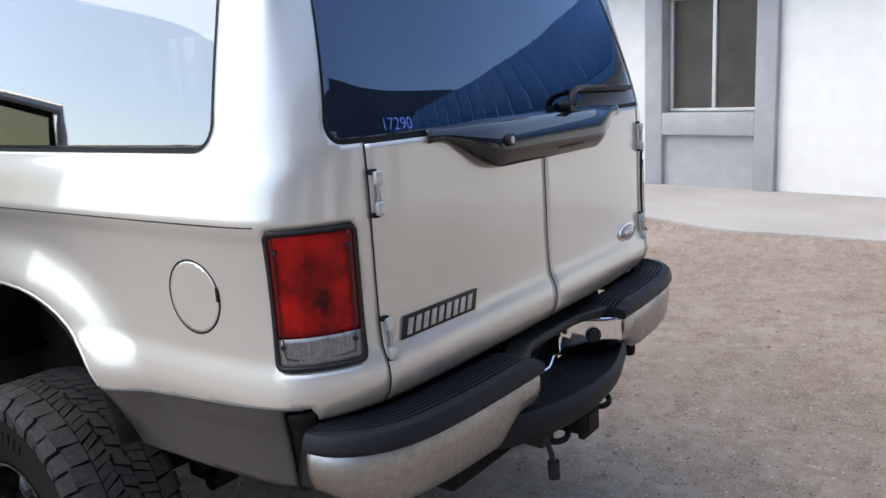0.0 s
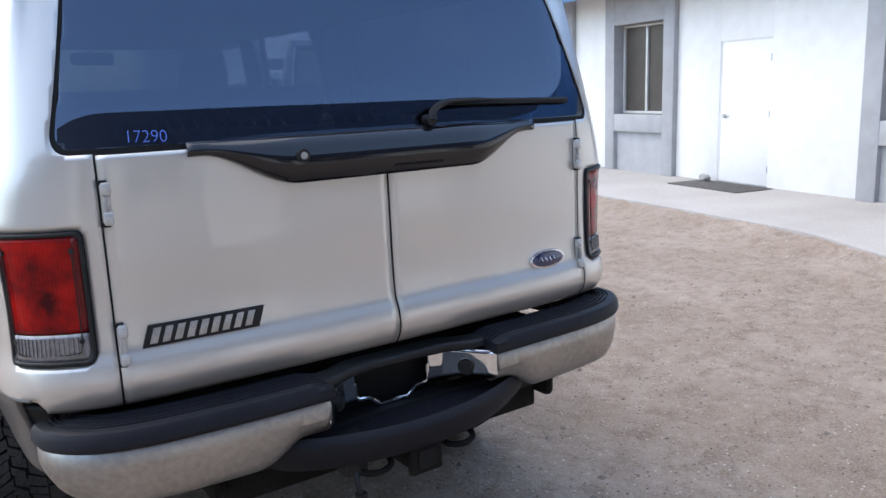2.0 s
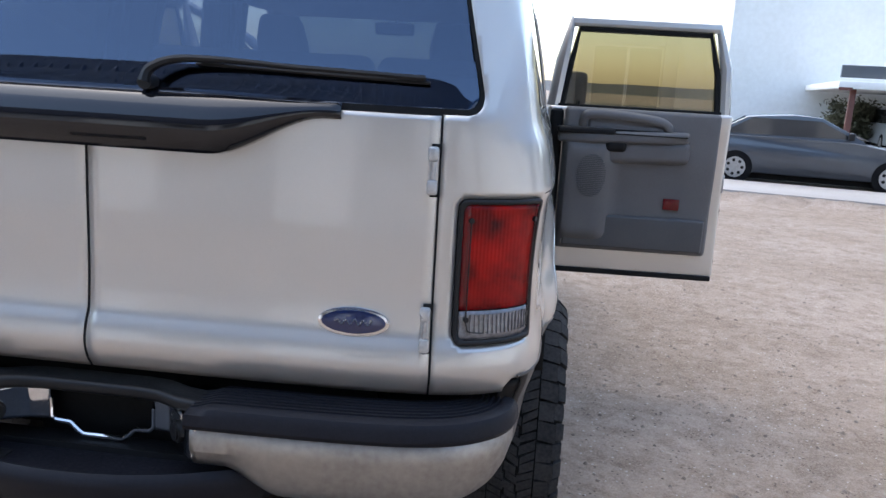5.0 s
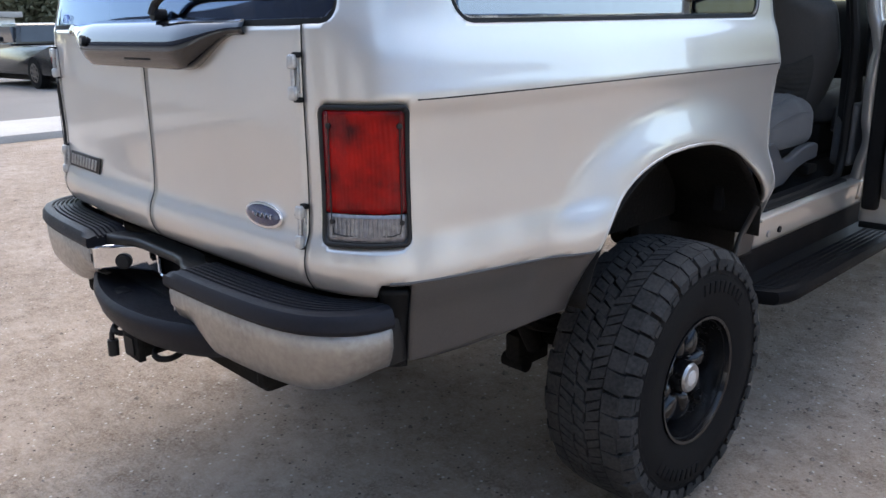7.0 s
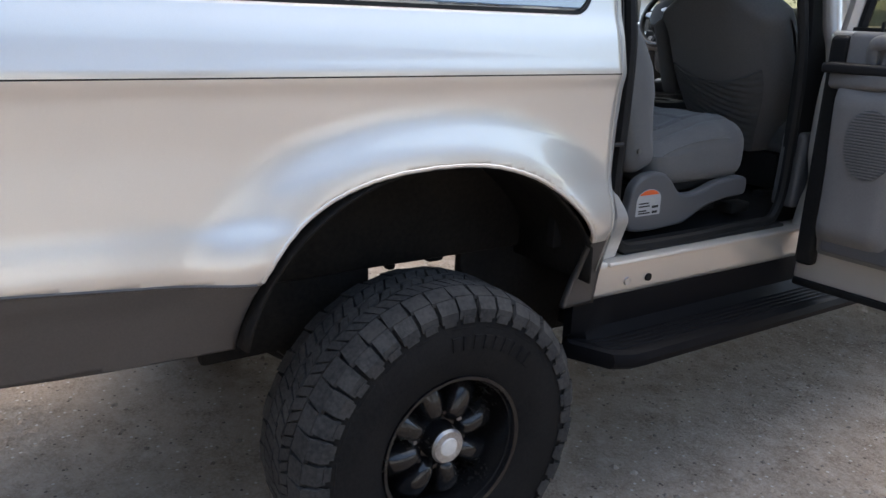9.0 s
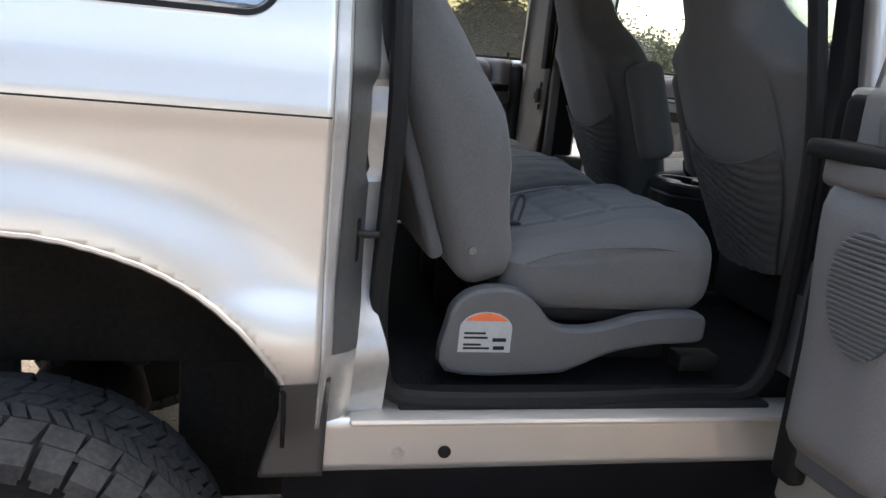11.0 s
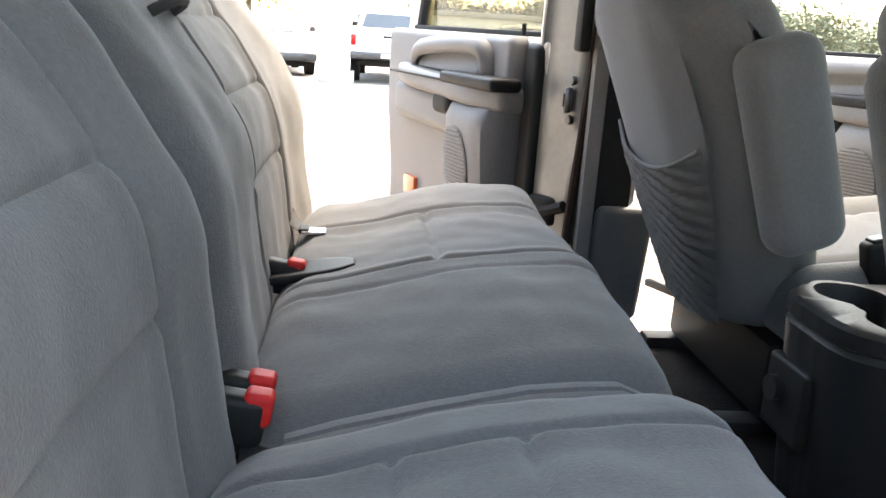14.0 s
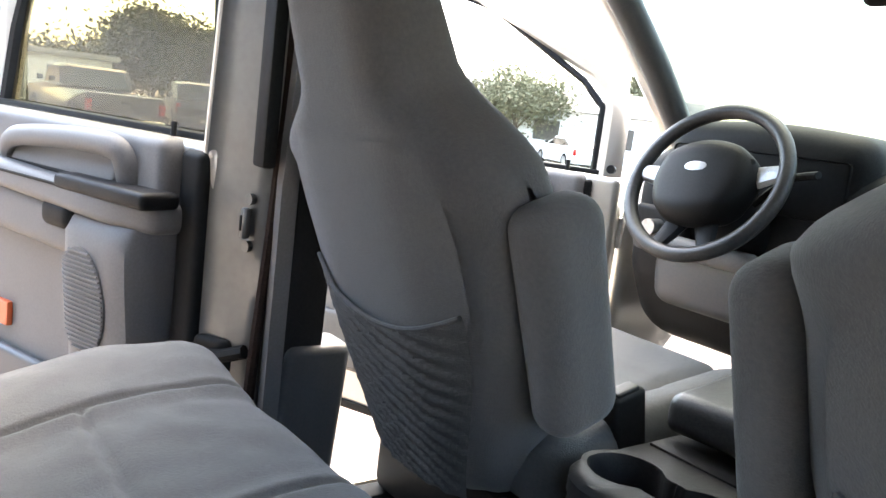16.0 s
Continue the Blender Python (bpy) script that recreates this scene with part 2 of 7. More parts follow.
def dirt_material():
    """Trodden tan dirt: broad damp patches, scuffed clods, and a scatter of grit of mixed colour."""
    m = bpy.data.materials.new("tan_decomposed_granite")
    m.use_nodes = True
    n, l = m.node_tree.nodes, m.node_tree.links
    b = n["Principled BSDF"]
    b.inputs["Roughness"].default_value, b.inputs["Specular IOR Level"].default_value = 0.97, 0.1
    co = n.new("ShaderNodeTexCoord")

    def noisy(scale, detail, rough=0.6):
        t = n.new("ShaderNodeTexNoise")
        t.inputs["Scale"].default_value, t.inputs["Detail"].default_value, t.inputs["Roughness"].default_value = scale, detail, rough
        l.new(co.outputs["Object"], t.inputs["Vector"])
        return t.outputs["Fac"]

    def span(value, lo, hi, top=1.0):
        r = n.new("ShaderNodeMapRange")
        r.inputs["From Min"].default_value, r.inputs["From Max"].default_value, r.inputs["To Max"].default_value = lo, hi, top
        l.new(value, r.inputs["Value"])
        return r.outputs[0]

    def blend(fac, a, c):
        x = n.new("ShaderNodeMix")
        x.data_type = "RGBA"
        l.new(fac, x.inputs[0])
        for k, v in ((6, a), (7, c)):
            if isinstance(v, tuple):
                x.inputs[k].default_value = (*v, 1)
            else:
                l.new(v, x.inputs[k])
        return x.outputs[2]

    patches, clods, grain = noisy(0.7, 4), noisy(5.0, 8, 0.72), noisy(85, 4, 0.7)
    col = blend(span(patches, 0.38, 0.62), (0.402, 0.328, 0.270), (0.305, 0.238, 0.185))
    scuffs = noisy(13, 6, 0.7)
    col = blend(span(clods, 0.46, 0.66, 0.8), col, (0.205, 0.155, 0.117))
    col = blend(span(scuffs, 0.54, 0.70, 0.55), col, (0.165, 0.124, 0.093))
    col = blend(span(scuffs, 0.46, 0.30, 0.5), col, (0.53, 0.45, 0.385))
    col = blend(span(grain, 0.44, 0.66, 0.7), col, (0.43, 0.367, 0.315))
    grit = n.new("ShaderNodeTexVoronoi")
    grit.inputs["Scale"].default_value = 42
    l.new(co.outputs["Object"], grit.inputs["Vector"])
    pick = n.new("ShaderNodeSeparateColor")
    l.new(grit.outputs["Color"], pick.inputs[0])
    near = span(grit.outputs["Distance"], 0.30, 0.18)
    for channel, lo, tone in ((0, 0.86, (0.58, 0.53, 0.48)), (1, 0.88, (0.12, 0.095, 0.08))):
        some = span(pick.outputs[channel], lo, lo + 0.02)
        both = n.new("ShaderNodeMath")
        both.operation = "MULTIPLY"
        l.new(near, both.inputs[0])
        l.new(some, both.inputs[1])
        col = blend(both.outputs[0], col, tone)
    l.new(col, b.inputs["Base Color"])
    last = None
    for height, strength, dist in ((noisy(2.6, 3, 0.5), 0.7, 0.06), (clods, 1.0, 0.07), (scuffs, 1.0, 0.034), (grain, 0.8, 0.008)):
        bp = n.new("ShaderNodeBump")
        bp.inputs["Strength"].default_value, bp.inputs["Distance"].default_value = strength, dist
        l.new(height, bp.inputs["Height"])
        if last:
            l.new(last, bp.inputs["Normal"])
        last = bp.outputs[0]
    l.new(last, b.inputs["Normal"])
    return m


M_DIRT = dirt_material()
M_PEBBLE = material("mixed_gravel", (0.40, 0.35, 0.295), 0.93, 0, (0.20, 0.165, 0.14), 9, 60, 0.5, bump=0.3, spec=0.2, island=0.55)
M_CONCRETE = material("worn_concrete", (0.37, 0.352, 0.33), 0.9, 0, (0.29, 0.272, 0.252), 0.9, 40, 0.6, bump=0.3, bump_scale=90, spec=0.2, dist=0.004)
M_ASPHALT = material("grey_asphalt", (0.125, 0.118, 0.112), 0.92, 0, (0.18, 0.165, 0.15), 0.35, 90, 0.6, bump=0.4, bump_scale=120, spec=0.2, dist=0.004)
M_WHITE = material("white_wall_paint", (0.80, 0.785, 0.755), 0.75, 0, (0.71, 0.69, 0.65), 0.8, 5, 0.4, bump=0.05, bump_scale=30, spec=0.25, dist=0.006)
M_GREY = material("grey_wall_paint", (0.40, 0.40, 0.405), 0.8, 0, (0.335, 0.33, 0.33), 0.9, 5, 0.5, bump=0.10, bump_scale=40, spec=0.2, dist=0.006)
M_DOORPAINT = material("white_door_paint", (0.82, 0.805, 0.775), 0.45, 0, (0.75, 0.73, 0.70), 1.2, 40, 0.5, bump=0.03)
M_BLUE = material("blue_roof_metal", (0.085, 0.20, 0.40), 0.42, 0.1, (0.06, 0.145, 0.30), 1.2, 30, 0.6, rough_var=0.1)
M_BLUEDARK = material("dark_blue_roof_tile", (0.018, 0.034, 0.075), 0.6, 0, (0.011, 0.02, 0.045), 1.5, 25, 0.6, bump=0.2)
M_PANE = material("dusty_bronze_window_pane", (0.055, 0.048, 0.042), 0.4, 0, (0.085, 0.074, 0.063), 1.2, 4, 0.5, coat=0.05, spec=0.25, rough_var=0.08)
M_ALU = material("white_aluminium_frame", (0.62, 0.61, 0.59), 0.45, 0.2, (0.5, 0.49, 0.47), 5, 60, 0.5)
M_MAT = material("dark_door_mat", (0.05, 0.047, 0.044), 0.95, 0, (0.09, 0.083, 0.075), 8, 120, 0.6, bump=0.6)
M_CABINET = material("grey_electrical_cabinet", (0.36, 0.375, 0.375), 0.5, 0.1, (0.30, 0.31, 0.305), 2, 50, 0.5, rough_var=0.08)
M_BARK = material("tree_bark", (0.12, 0.09, 0.065), 0.95, 0, (0.07, 0.055, 0.04), 8, 60, 0.6, bump=0.8)
M_LEAF = material("dusty_green_leaves", (0.085, 0.092, 0.05), 0.7, 0, (0.13, 0.125, 0.08), 1.2, 12, 0.5, island=0.6, spec=0.3)
M_LEAFYEL = material("yellow_green_leaves", (0.24, 0.24, 0.06), 0.6, 0, (0.13, 0.16, 0.05), 1.2, 12, 0.5, island=0.6, spec=0.3)
M_CARWHITE = material("white_vehicle_paint", (0.74, 0.74, 0.73), 0.3, 0, (0.68, 0.68, 0.66), 2, 100, 0.4, coat=0.8)
M_CARBLACK = material("black_vehicle_paint", (0.012, 0.013, 0.016), 0.25, 0.1, (0.03, 0.028, 0.026), 2, 100, 0.4, coat=0.3)
M_CARGREY = material("dark_grey_vehicle_paint", (0.075, 0.085, 0.10), 0.3, 0.4, (0.06, 0.066, 0.078), 2, 100, 0.4, coat=0.8)
M_CARSILVER = material("silver_vehicle_paint", (0.50, 0.52, 0.54), 0.3, 0.5, (0.43, 0.44, 0.46), 2, 100, 0.4, coat=0.8)
M_CARGLASS = material("dark_vehicle_glass", (0.02, 0.022, 0.025), 0.06, 0, (0.03, 0.032, 0.035), 3, 50, 0.4, coat=0.5)
M_YELLOW = material("yellow_sign_paint", (0.62, 0.58, 0.08), 0.5, 0, (0.52, 0.48, 0.06), 3, 60, 0.5)
M_SIGNRED = material("maroon_sign_paint", (0.40, 0.17, 0.17), 0.6, 0, (0.34, 0.14, 0.14), 3, 60, 0.5)
M_RUST = material("red_brown_post_paint", (0.16, 0.055, 0.04), 0.6, 0, (0.11, 0.04, 0.03), 4, 60, 0.5)
M_HILL = material("hazy_hills", (0.22, 0.22, 0.22), 1.0, 0, (0.12, 0.12, 0.115), 0.02, 0.4, 0.5, spec=0.0)

# ---------------------------------------------------------------- mesh helpers
def part(name, bm, mat, parent=None, label="", smooth=True, solid=0.0, sharp=40):
    """Links a bmesh as one mesh object, under a thing or under a part."""
    bmesh.ops.recalc_face_normals(bm, faces=bm.faces) if smooth != "keep" else None
    me = bpy.data.meshes.new(name)
    bm.to_mesh(me)
    bm.free()
    me.materials.append(mat)
    if smooth:
        me.shade_smooth()
        me.set_sharp_from_angle(angle=radians(sharp))
    ob = new(name, me)
    if parent is not None:
        ob.parent = parent
    if label:
        ob["label"] = label
    if solid:
        mod = ob.modifiers.new("thickness", "SOLIDIFY")
        mod.thickness, mod.offset = abs(solid), -1 if solid > 0 else 1
    return ob


def thing(name, label, category, m=None, group="", kind=""):
    ob = new(name)
    if m is not None:
        ob.matrix_world = m
    return tagged(ob, label, category, group, kind)


def box(bm, x0, x1, y0, y1, z0, z1, bevel=0.0, m=None, seg=2):
    t = Matrix.Translation(((x0 + x1) / 2, (y0 + y1) / 2, (z0 + z1) / 2)) @ Matrix.Diagonal((x1 - x0, y1 - y0, z1 - z0, 1))
    vs = bmesh.ops.create_cube(bm, size=1, matrix=t)["verts"]
    if bevel:
        es = list({e for v in vs for e in v.link_edges})
        vs = list({v for f in bmesh.ops.bevel(bm, geom=es, offset=bevel, segments=seg, affect="EDGES", profile=0.5)["faces"] for v in f.verts} | {v for v in vs if v.is_valid})
    if m is not None:
        bmesh.ops.transform(bm, matrix=m, verts=[v for v in vs if v.is_valid])
    return bm


def boxed(*args, **kw):
    return box(bmesh.new(), *args, **kw)


def cyl(bm, a, b, r, r2=None, n=20, caps=True):
    a, b = Vector(a), Vector(b)
    m = Matrix.Translation((a + b) / 2) @ (b - a).to_track_quat("Z", "Y").to_matrix().to_4x4()
    bmesh.ops.create_cone(bm, cap_ends=caps, segments=n, radius1=r, radius2=r if r2 is None else r2, depth=(b - a).length, matrix=m)
    return bm


def smooth_line(pts, n=8, closed=False):
    """Catmull-Rom through the points."""
    p = [Vector(q) for q in pts]
    out, count = [], len(p)
    for i in range(count if closed else count - 1):
        a, b, c, d = (p[(i + k) % count] if closed else p[min(max(i + k, 0), count - 1)] for k in (-1, 0, 1, 2))
        for k in range(n):
            t = k / n
            out.append(0.5 * (2 * b + (c - a) * t + (2 * a - 5 * b + 4 * c - d) * t * t + (3 * b - a - 3 * c + d) * t**3))
    if not closed:
        out.append(p[-1])
    return out


def tube(bm, pts, r, n=8, closed=False, flat=1.0, caps=True):
    """Sweeps a round (or flattened) section along a line."""
    pts = [Vector(p) for p in pts]
    rings, up = [], None
    for i, p in enumerate(pts):
        a, b = pts[i - 1] if i or closed else p, pts[(i + 1) % len(pts)] if i < len(pts) - 1 or closed else p
        d = (b - a).normalized()
        if up is None:
            up = d.orthogonal().normalized() if abs(d.z) > 0.9 else Vector((0, 0, 1))
        side = d.cross(up).normalized()
        up = side.cross(d).normalized()
        rr = r[i] if isinstance(r, (list, tuple)) else r
        rings.append([bm.verts.new(p + side * math.cos(2 * math.pi * k / n) * rr + up * math.sin(2 * math.pi * k / n) * rr * flat) for k in range(n)])
    for i in range(len(rings) if closed else len(rings) - 1):
        a, b = rings[i], rings[(i + 1) % len(rings)]
        for k in range(n):
            bm.faces.new((a[k], a[(k + 1) % n], b[(k + 1) % n], b[k]))
    if caps and not closed:
        bm.faces.new(rings[0]), bm.faces.new(rings[-1])
    return bm


def loft(bm, rings, closed=True, caps=True):
    vs = [[bm.verts.new(p) for p in ring] for ring in rings]
    for a, b in zip(vs, vs[1:]):
        for k in range(len(a) if closed else len(a) - 1):
            q = (k + 1) % len(a)
            bm.faces.new((a[k], a[q], b[q], b[k]))
    if caps and closed:
        bm.faces.new(vs[0]), bm.faces.new(vs[-1])
    return bm


def pillow(size, r, n=(10, 10, 10), shape=None, bm=None):
    """A box with evenly rounded edges on a fine grid about the origin, then bent by shape(p) into place."""
    bm = bm or bmesh.new()
    h = Vector(size) / 2
    r = min(r, *(0.999 * v for v in h))
    seen = {}

    def vert(p):
        key = tuple(round(c, 5) for c in p)
        if key not in seen:
            q = Vector([p[i] * h[i] for i in range(3)])
            core = Vector([max(-h[i] + r, min(h[i] - r, q[i])) for i in range(3)])
            d = q - core
            q = core + d.normalized() * r if d.length > 1e-9 else q
            seen[key] = bm.verts.new(shape(q) if shape else q)
        return seen[key]

    def steps(k, axis):
        edge = min(0.95, r / h[axis])
        ts = sorted({-1.0, 1.0, *[round(-1 + edge * v, 5) for v in (0.35, 0.7, 1)], *[round(1 - edge * v, 5) for v in (0.35, 0.7, 1)]})
        mid = [-1 + edge + (2 - 2 * edge) * i / k for i in range(1, k)]
        return sorted({*ts, *[round(v, 5) for v in mid]})

    for axis in range(3):
        u, v = (axis + 1) % 3, (axis + 2) % 3
        us, vs = steps(n[u], u), steps(n[v], v)
        for side in (-1.0, 1.0):
            for a, b in zip(us, us[1:]):
                for c, d in zip(vs, vs[1:]):
                    quad = []
                    for uu, vv in ((a, c), (b, c), (b, d), (a, d)):
                        p = [0.0, 0.0, 0.0]
                        p[axis], p[u], p[v] = side, uu, vv
                        quad.append(vert(p))
                    if len(set(quad)) == 4:
                        bm.faces.new(quad)
    return bm


def prism(bm, pts, axis, a, b, bevel=0.0):
    """A flat outline pushed along an axis; pts are the other two coordinates in order."""
    def at(p, v):
        q = list(p)
        q.insert("xyz".index(axis), v)
        return Vector(q)
    lo, hi = [bm.verts.new(at(p, a)) for p in pts], [bm.verts.new(at(p, b)) for p in pts]
    fs = [bm.faces.new(lo), bm.faces.new(hi)]
    for k in range(len(pts)):
        q = (k + 1) % len(pts)
        fs.append(bm.faces.new((lo[k], lo[q], hi[q], hi[k])))
    if bevel:
        bmesh.ops.recalc_face_normals(bm, faces=fs)
        es = list({e for f in fs[:2] for e in f.edges})
        bmesh.ops.bevel(bm, geom=es, offset=bevel, segments=2, affect="EDGES", profile=0.5)
    return bm


def moved(bm, m):
    bmesh.ops.transform(bm, matrix=m, verts=bm.verts)
    return bm


def writing(name, text, size, mat, parent, m, depth=0.001, thin=0.0):
    cu = bpy.data.curves.new(name, "FONT")
    cu.body, cu.size, cu.extrude, cu.align_x, cu.align_y, cu.offset = text, size, depth, "CENTER", "CENTER", thin
    tmp = bpy.data.objects.new(name + "_curve", cu)
    me = bpy.data.meshes.new_from_object(tmp)
    bpy.data.objects.remove(tmp)
    me.name = name
    me.materials.clear()
    me.materials.append(mat)
    ob = new(name, me)
    ob.parent = parent
    ob.matrix_local = m
    return ob


def curve(pairs):
    """A smooth function through (x, y) pairs, flat beyond the ends."""
    xs, ys = [p[0] for p in pairs], [p[1] for p in pairs]
    slopes = [(ys[i + 1] - ys[i]) / (xs[i + 1] - xs[i]) for i in range(len(xs) - 1)]
    tan = [slopes[0]] + [0 if a * b <= 0 else 2 * a * b / (a + b) for a, b in zip(slopes, slopes[1:])] + [slopes[-1]]

    def f(x):
        if x <= xs[0]:
            return ys[0]
        if x >= xs[-1]:
            return ys[-1]
        i = max(k for k in range(len(xs) - 1) if xs[k] <= x)
        h = xs[i + 1] - xs[i]
        t = (x - xs[i]) / h
        return (2 * t**3 - 3 * t**2 + 1) * ys[i] + (t**3 - 2 * t**2 + t) * h * tan[i] + (3 * t**2 - 2 * t**3) * ys[i + 1] + (t**3 - t**2) * h * tan[i + 1]

    return f


def ramp(v, a, b):
    t = max(0.0, min(1.0, (v - a) / (b - a)))
    return t * t * (3 - 2 * t)


def rect_sdf(a, z, a0, a1, z0, z1, r):
    """Distance to a rectangle with round corners; under 0 inside."""
    qa, qz = abs(a - (a0 + a1) / 2) - (a1 - a0) / 2 + r, abs(z - (z0 + z1) / 2) - (z1 - z0) / 2 + r
    return math.hypot(max(qa, 0), max(qz, 0)) + min(max(qa, qz), 0) - r

# ---------------------------------------------------------------- ground, roads, kerbs
def ground_z(x, y):
    """Height of the trodden lot: broad swells, scuffs and clods near the car, flat far off."""
    p = Vector((x, y, 0))
    lumps = 0.016 * noise.noise(p * 0.9) + 0.009 * noise.noise(p * 2.7 + Vector((3, 1, 2))) + 0.007 * noise.noise(p * 6.3 + Vector((7, 5, 1)))
    return lumps * ramp(14 - math.hypot(x, y - 2), 0, 6) - 0.020


bm = bmesh.new()
bmesh.ops.create_grid(bm, x_segments=210, y_segments=210, size=1)
for v in bm.verts:
    x, y = v.co.x, v.co.y
    v.co.x, v.co.y = 6 * x + 1200 * x**5, 4 + 6 * y + 1200 * y**5
    v.co.z = ground_z(v.co.x, v.co.y)
tagged(part("ground", bm, M_DIRT), "tan gravelly dirt lot, trodden and dusty", "ground", kind="structure")

bm = boxed(-60, -12.6, -60, 120, -0.2, 0.012)
prism(bm, [(-12.58, 17.55), (6.9, 13.68), (85, -1.8), (85, 120), (-12.58, 120)], "z", -0.2, 0.012)
tagged(part("road", bm, M_ASPHALT, smooth=False), "grey worn asphalt street beyond the lot", "road", kind="structure")
bm = boxed(-12.55, -10.4, -40, 16.9, -0.2, 0.09, 0.02)
tagged(part("pavement", bm, M_CONCRETE), "pale concrete pavement strip along the street", "pavement", kind="structure")

KERB = smooth_line([(5.0, -8, 0), (5.6, -0.1, 0), (5.65, 1.3, 0), (6.22, 2.5, 0), (6.5, 3.75, 0), (6.77, 5.2, 0), (7.1, 7.4, 0), (7.42, 9.0, 0), (7.52, 10.0, 0), (7.38, 10.9, 0), (6.9, 11.55, 0), (6.0, 11.9, 0), (3.0, 12.52, 0), (-3.0, 13.72, 0), (-9.8, 15.08, 0)], 6)
bm = bmesh.new()
prism(bm, [(p.x, p.y) for p in KERB] + [(-9.5, 16.9), (6.9, 13.65), (20, 11.05), (20, -8)], "z", -0.2, 0.12, 0.012)
tagged(part("pavement_2", bm, M_CONCRETE), "pale concrete walkway along the white building", "pavement", kind="structure")

# dirt drifted against the kerb
rows = []
LINE = [KERB[k].lerp(KERB[k + 1], q / 7) for k in range(len(KERB) - 1) for q in range(7)]
for k, p in enumerate(LINE):
    way = (LINE[min(k + 4, len(LINE) - 1)] - LINE[max(k - 4, 0)]).normalized()
    out = Vector((-way.y, way.x, 0))
    row = []
    for d, z, rough in ((-0.07, 0.112, 0.5), (-0.03, 0.108, 1.0), (0.01, 0.092, 1.2), (0.05, 0.072, 1.3), (0.10, 0.052, 1.3), (0.16, 0.036, 1.2), (0.24, 0.020, 1.0), (0.40, 0.0, 0.8), (0.62, -0.05, 0.4)):
        c = Vector((p.x + d * out.x, p.y + d * out.y, 0))
        row.append(p + out * d + Vector((0, 0, z + rough * (0.016 * noise.noise(c * 2.1) + 0.015 * noise.noise(c * 7.3) + 0.008 * noise.noise(c * 17)))))
    rows.append(row)
tagged(part("dirt_bank", loft(bmesh.new(), rows, closed=False), M_DIRT), "tan dirt drifted against the walkway's low kerb", "dirt", kind="stuff")

# loose stones on the lot
rng = random.Random(5)
verts, faces = [], []
for i in range(5200):
    while True:
        x, y = rng.uniform(-6, 7), rng.uniform(-4, 12)
        if i < 3600:
            x, y = rng.gauss(2.6, 2.2), rng.gauss(1.2, 3.0)
        if x < 5.4 + 0.2 * min(y, 8):
            break
    r = rng.choice((0.003, 0.004, 0.005, 0.006, 0.007, 0.009, 0.012, 0.016)) * rng.uniform(0.7, 1.25)
    z = ground_z(x, y)
    k = len(verts)
    a = rng.uniform(0, 6.28)
    for dx, dy, dz in ((1, 0, 0), (0, 1, 0), (-1, 0, 0), (0, -1, 0), (0, 0, 0.75)):
        s = r * rng.uniform(0.75, 1.3)
        verts.append((x + s * (dx * math.cos(a) - dy * math.sin(a)), y + s * (dx * math.sin(a) + dy * math.cos(a)), z + 0.75 * s * dz + (0.1 * r if dz else -0.1 * r)))
    faces += [(k, k + 1, k + 4), (k + 1, k + 2, k + 4), (k + 2, k + 3, k + 4), (k + 3, k, k + 4)]
me = bpy.data.meshes.new("gravel")
me.from_pydata(verts, [], faces)
me.materials.append(M_PEBBLE)
tagged(new("gravel", me), "small tan and grey stones scattered on the dirt lot", "gravel", kind="stuff")

# ---------------------------------------------------------------- the white building with grey bays
# along the wall: local x runs with s, local y points into the building after the flip below
WALL = Matrix(((0.196, 0.981, 0, 7.95), (0.981, -0.196, 0, 0), (0, 0, 1, 0.12), (0, 0, 0, 1)))
building = thing("office_building", "single-storey white building with grey window bays and blue roof", "building", WALL)


def wall_box(s0, s1, d0, d1, z0, z1, bevel=0.0, bm=None):
    return box(bm or bmesh.new(), s0, s1, d0, d1, z0, z1, bevel)


BAYS = (1.47, 6.68, 9.56)
BAYW = 1.82
HIGH = 3.2
solid = [(-9.0, BAYS[0]), (BAYS[0] + BAYW, 4.77), (5.75, BAYS[1]), (BAYS[1] + BAYW, BAYS[2]), (BAYS[2] + BAYW, 12.55)]
for a, b in solid:
    part("wall", wall_box(a, b, 0.0, 0.25, 0, HIGH, 0.004), M_WHITE, building, "white painted wall")
part("wall", wall_box(4.77, 5.75, 0.0, 0.25, 2.05, HIGH), M_WHITE, building, "white painted wall over the door")
part("wall", wall_box(12.3, 12.55, 0.25, 9, 0, HIGH), M_WHITE, building, "white painted end wall")
part("wall", wall_box(-9, 12.55, 8.75, 9, 0, HIGH), M_WHITE, building, "white painted rear wall")
part("wall", wall_box(-9.25, -9, 0, 9, 0, HIGH), M_WHITE, building, "white painted end wall")
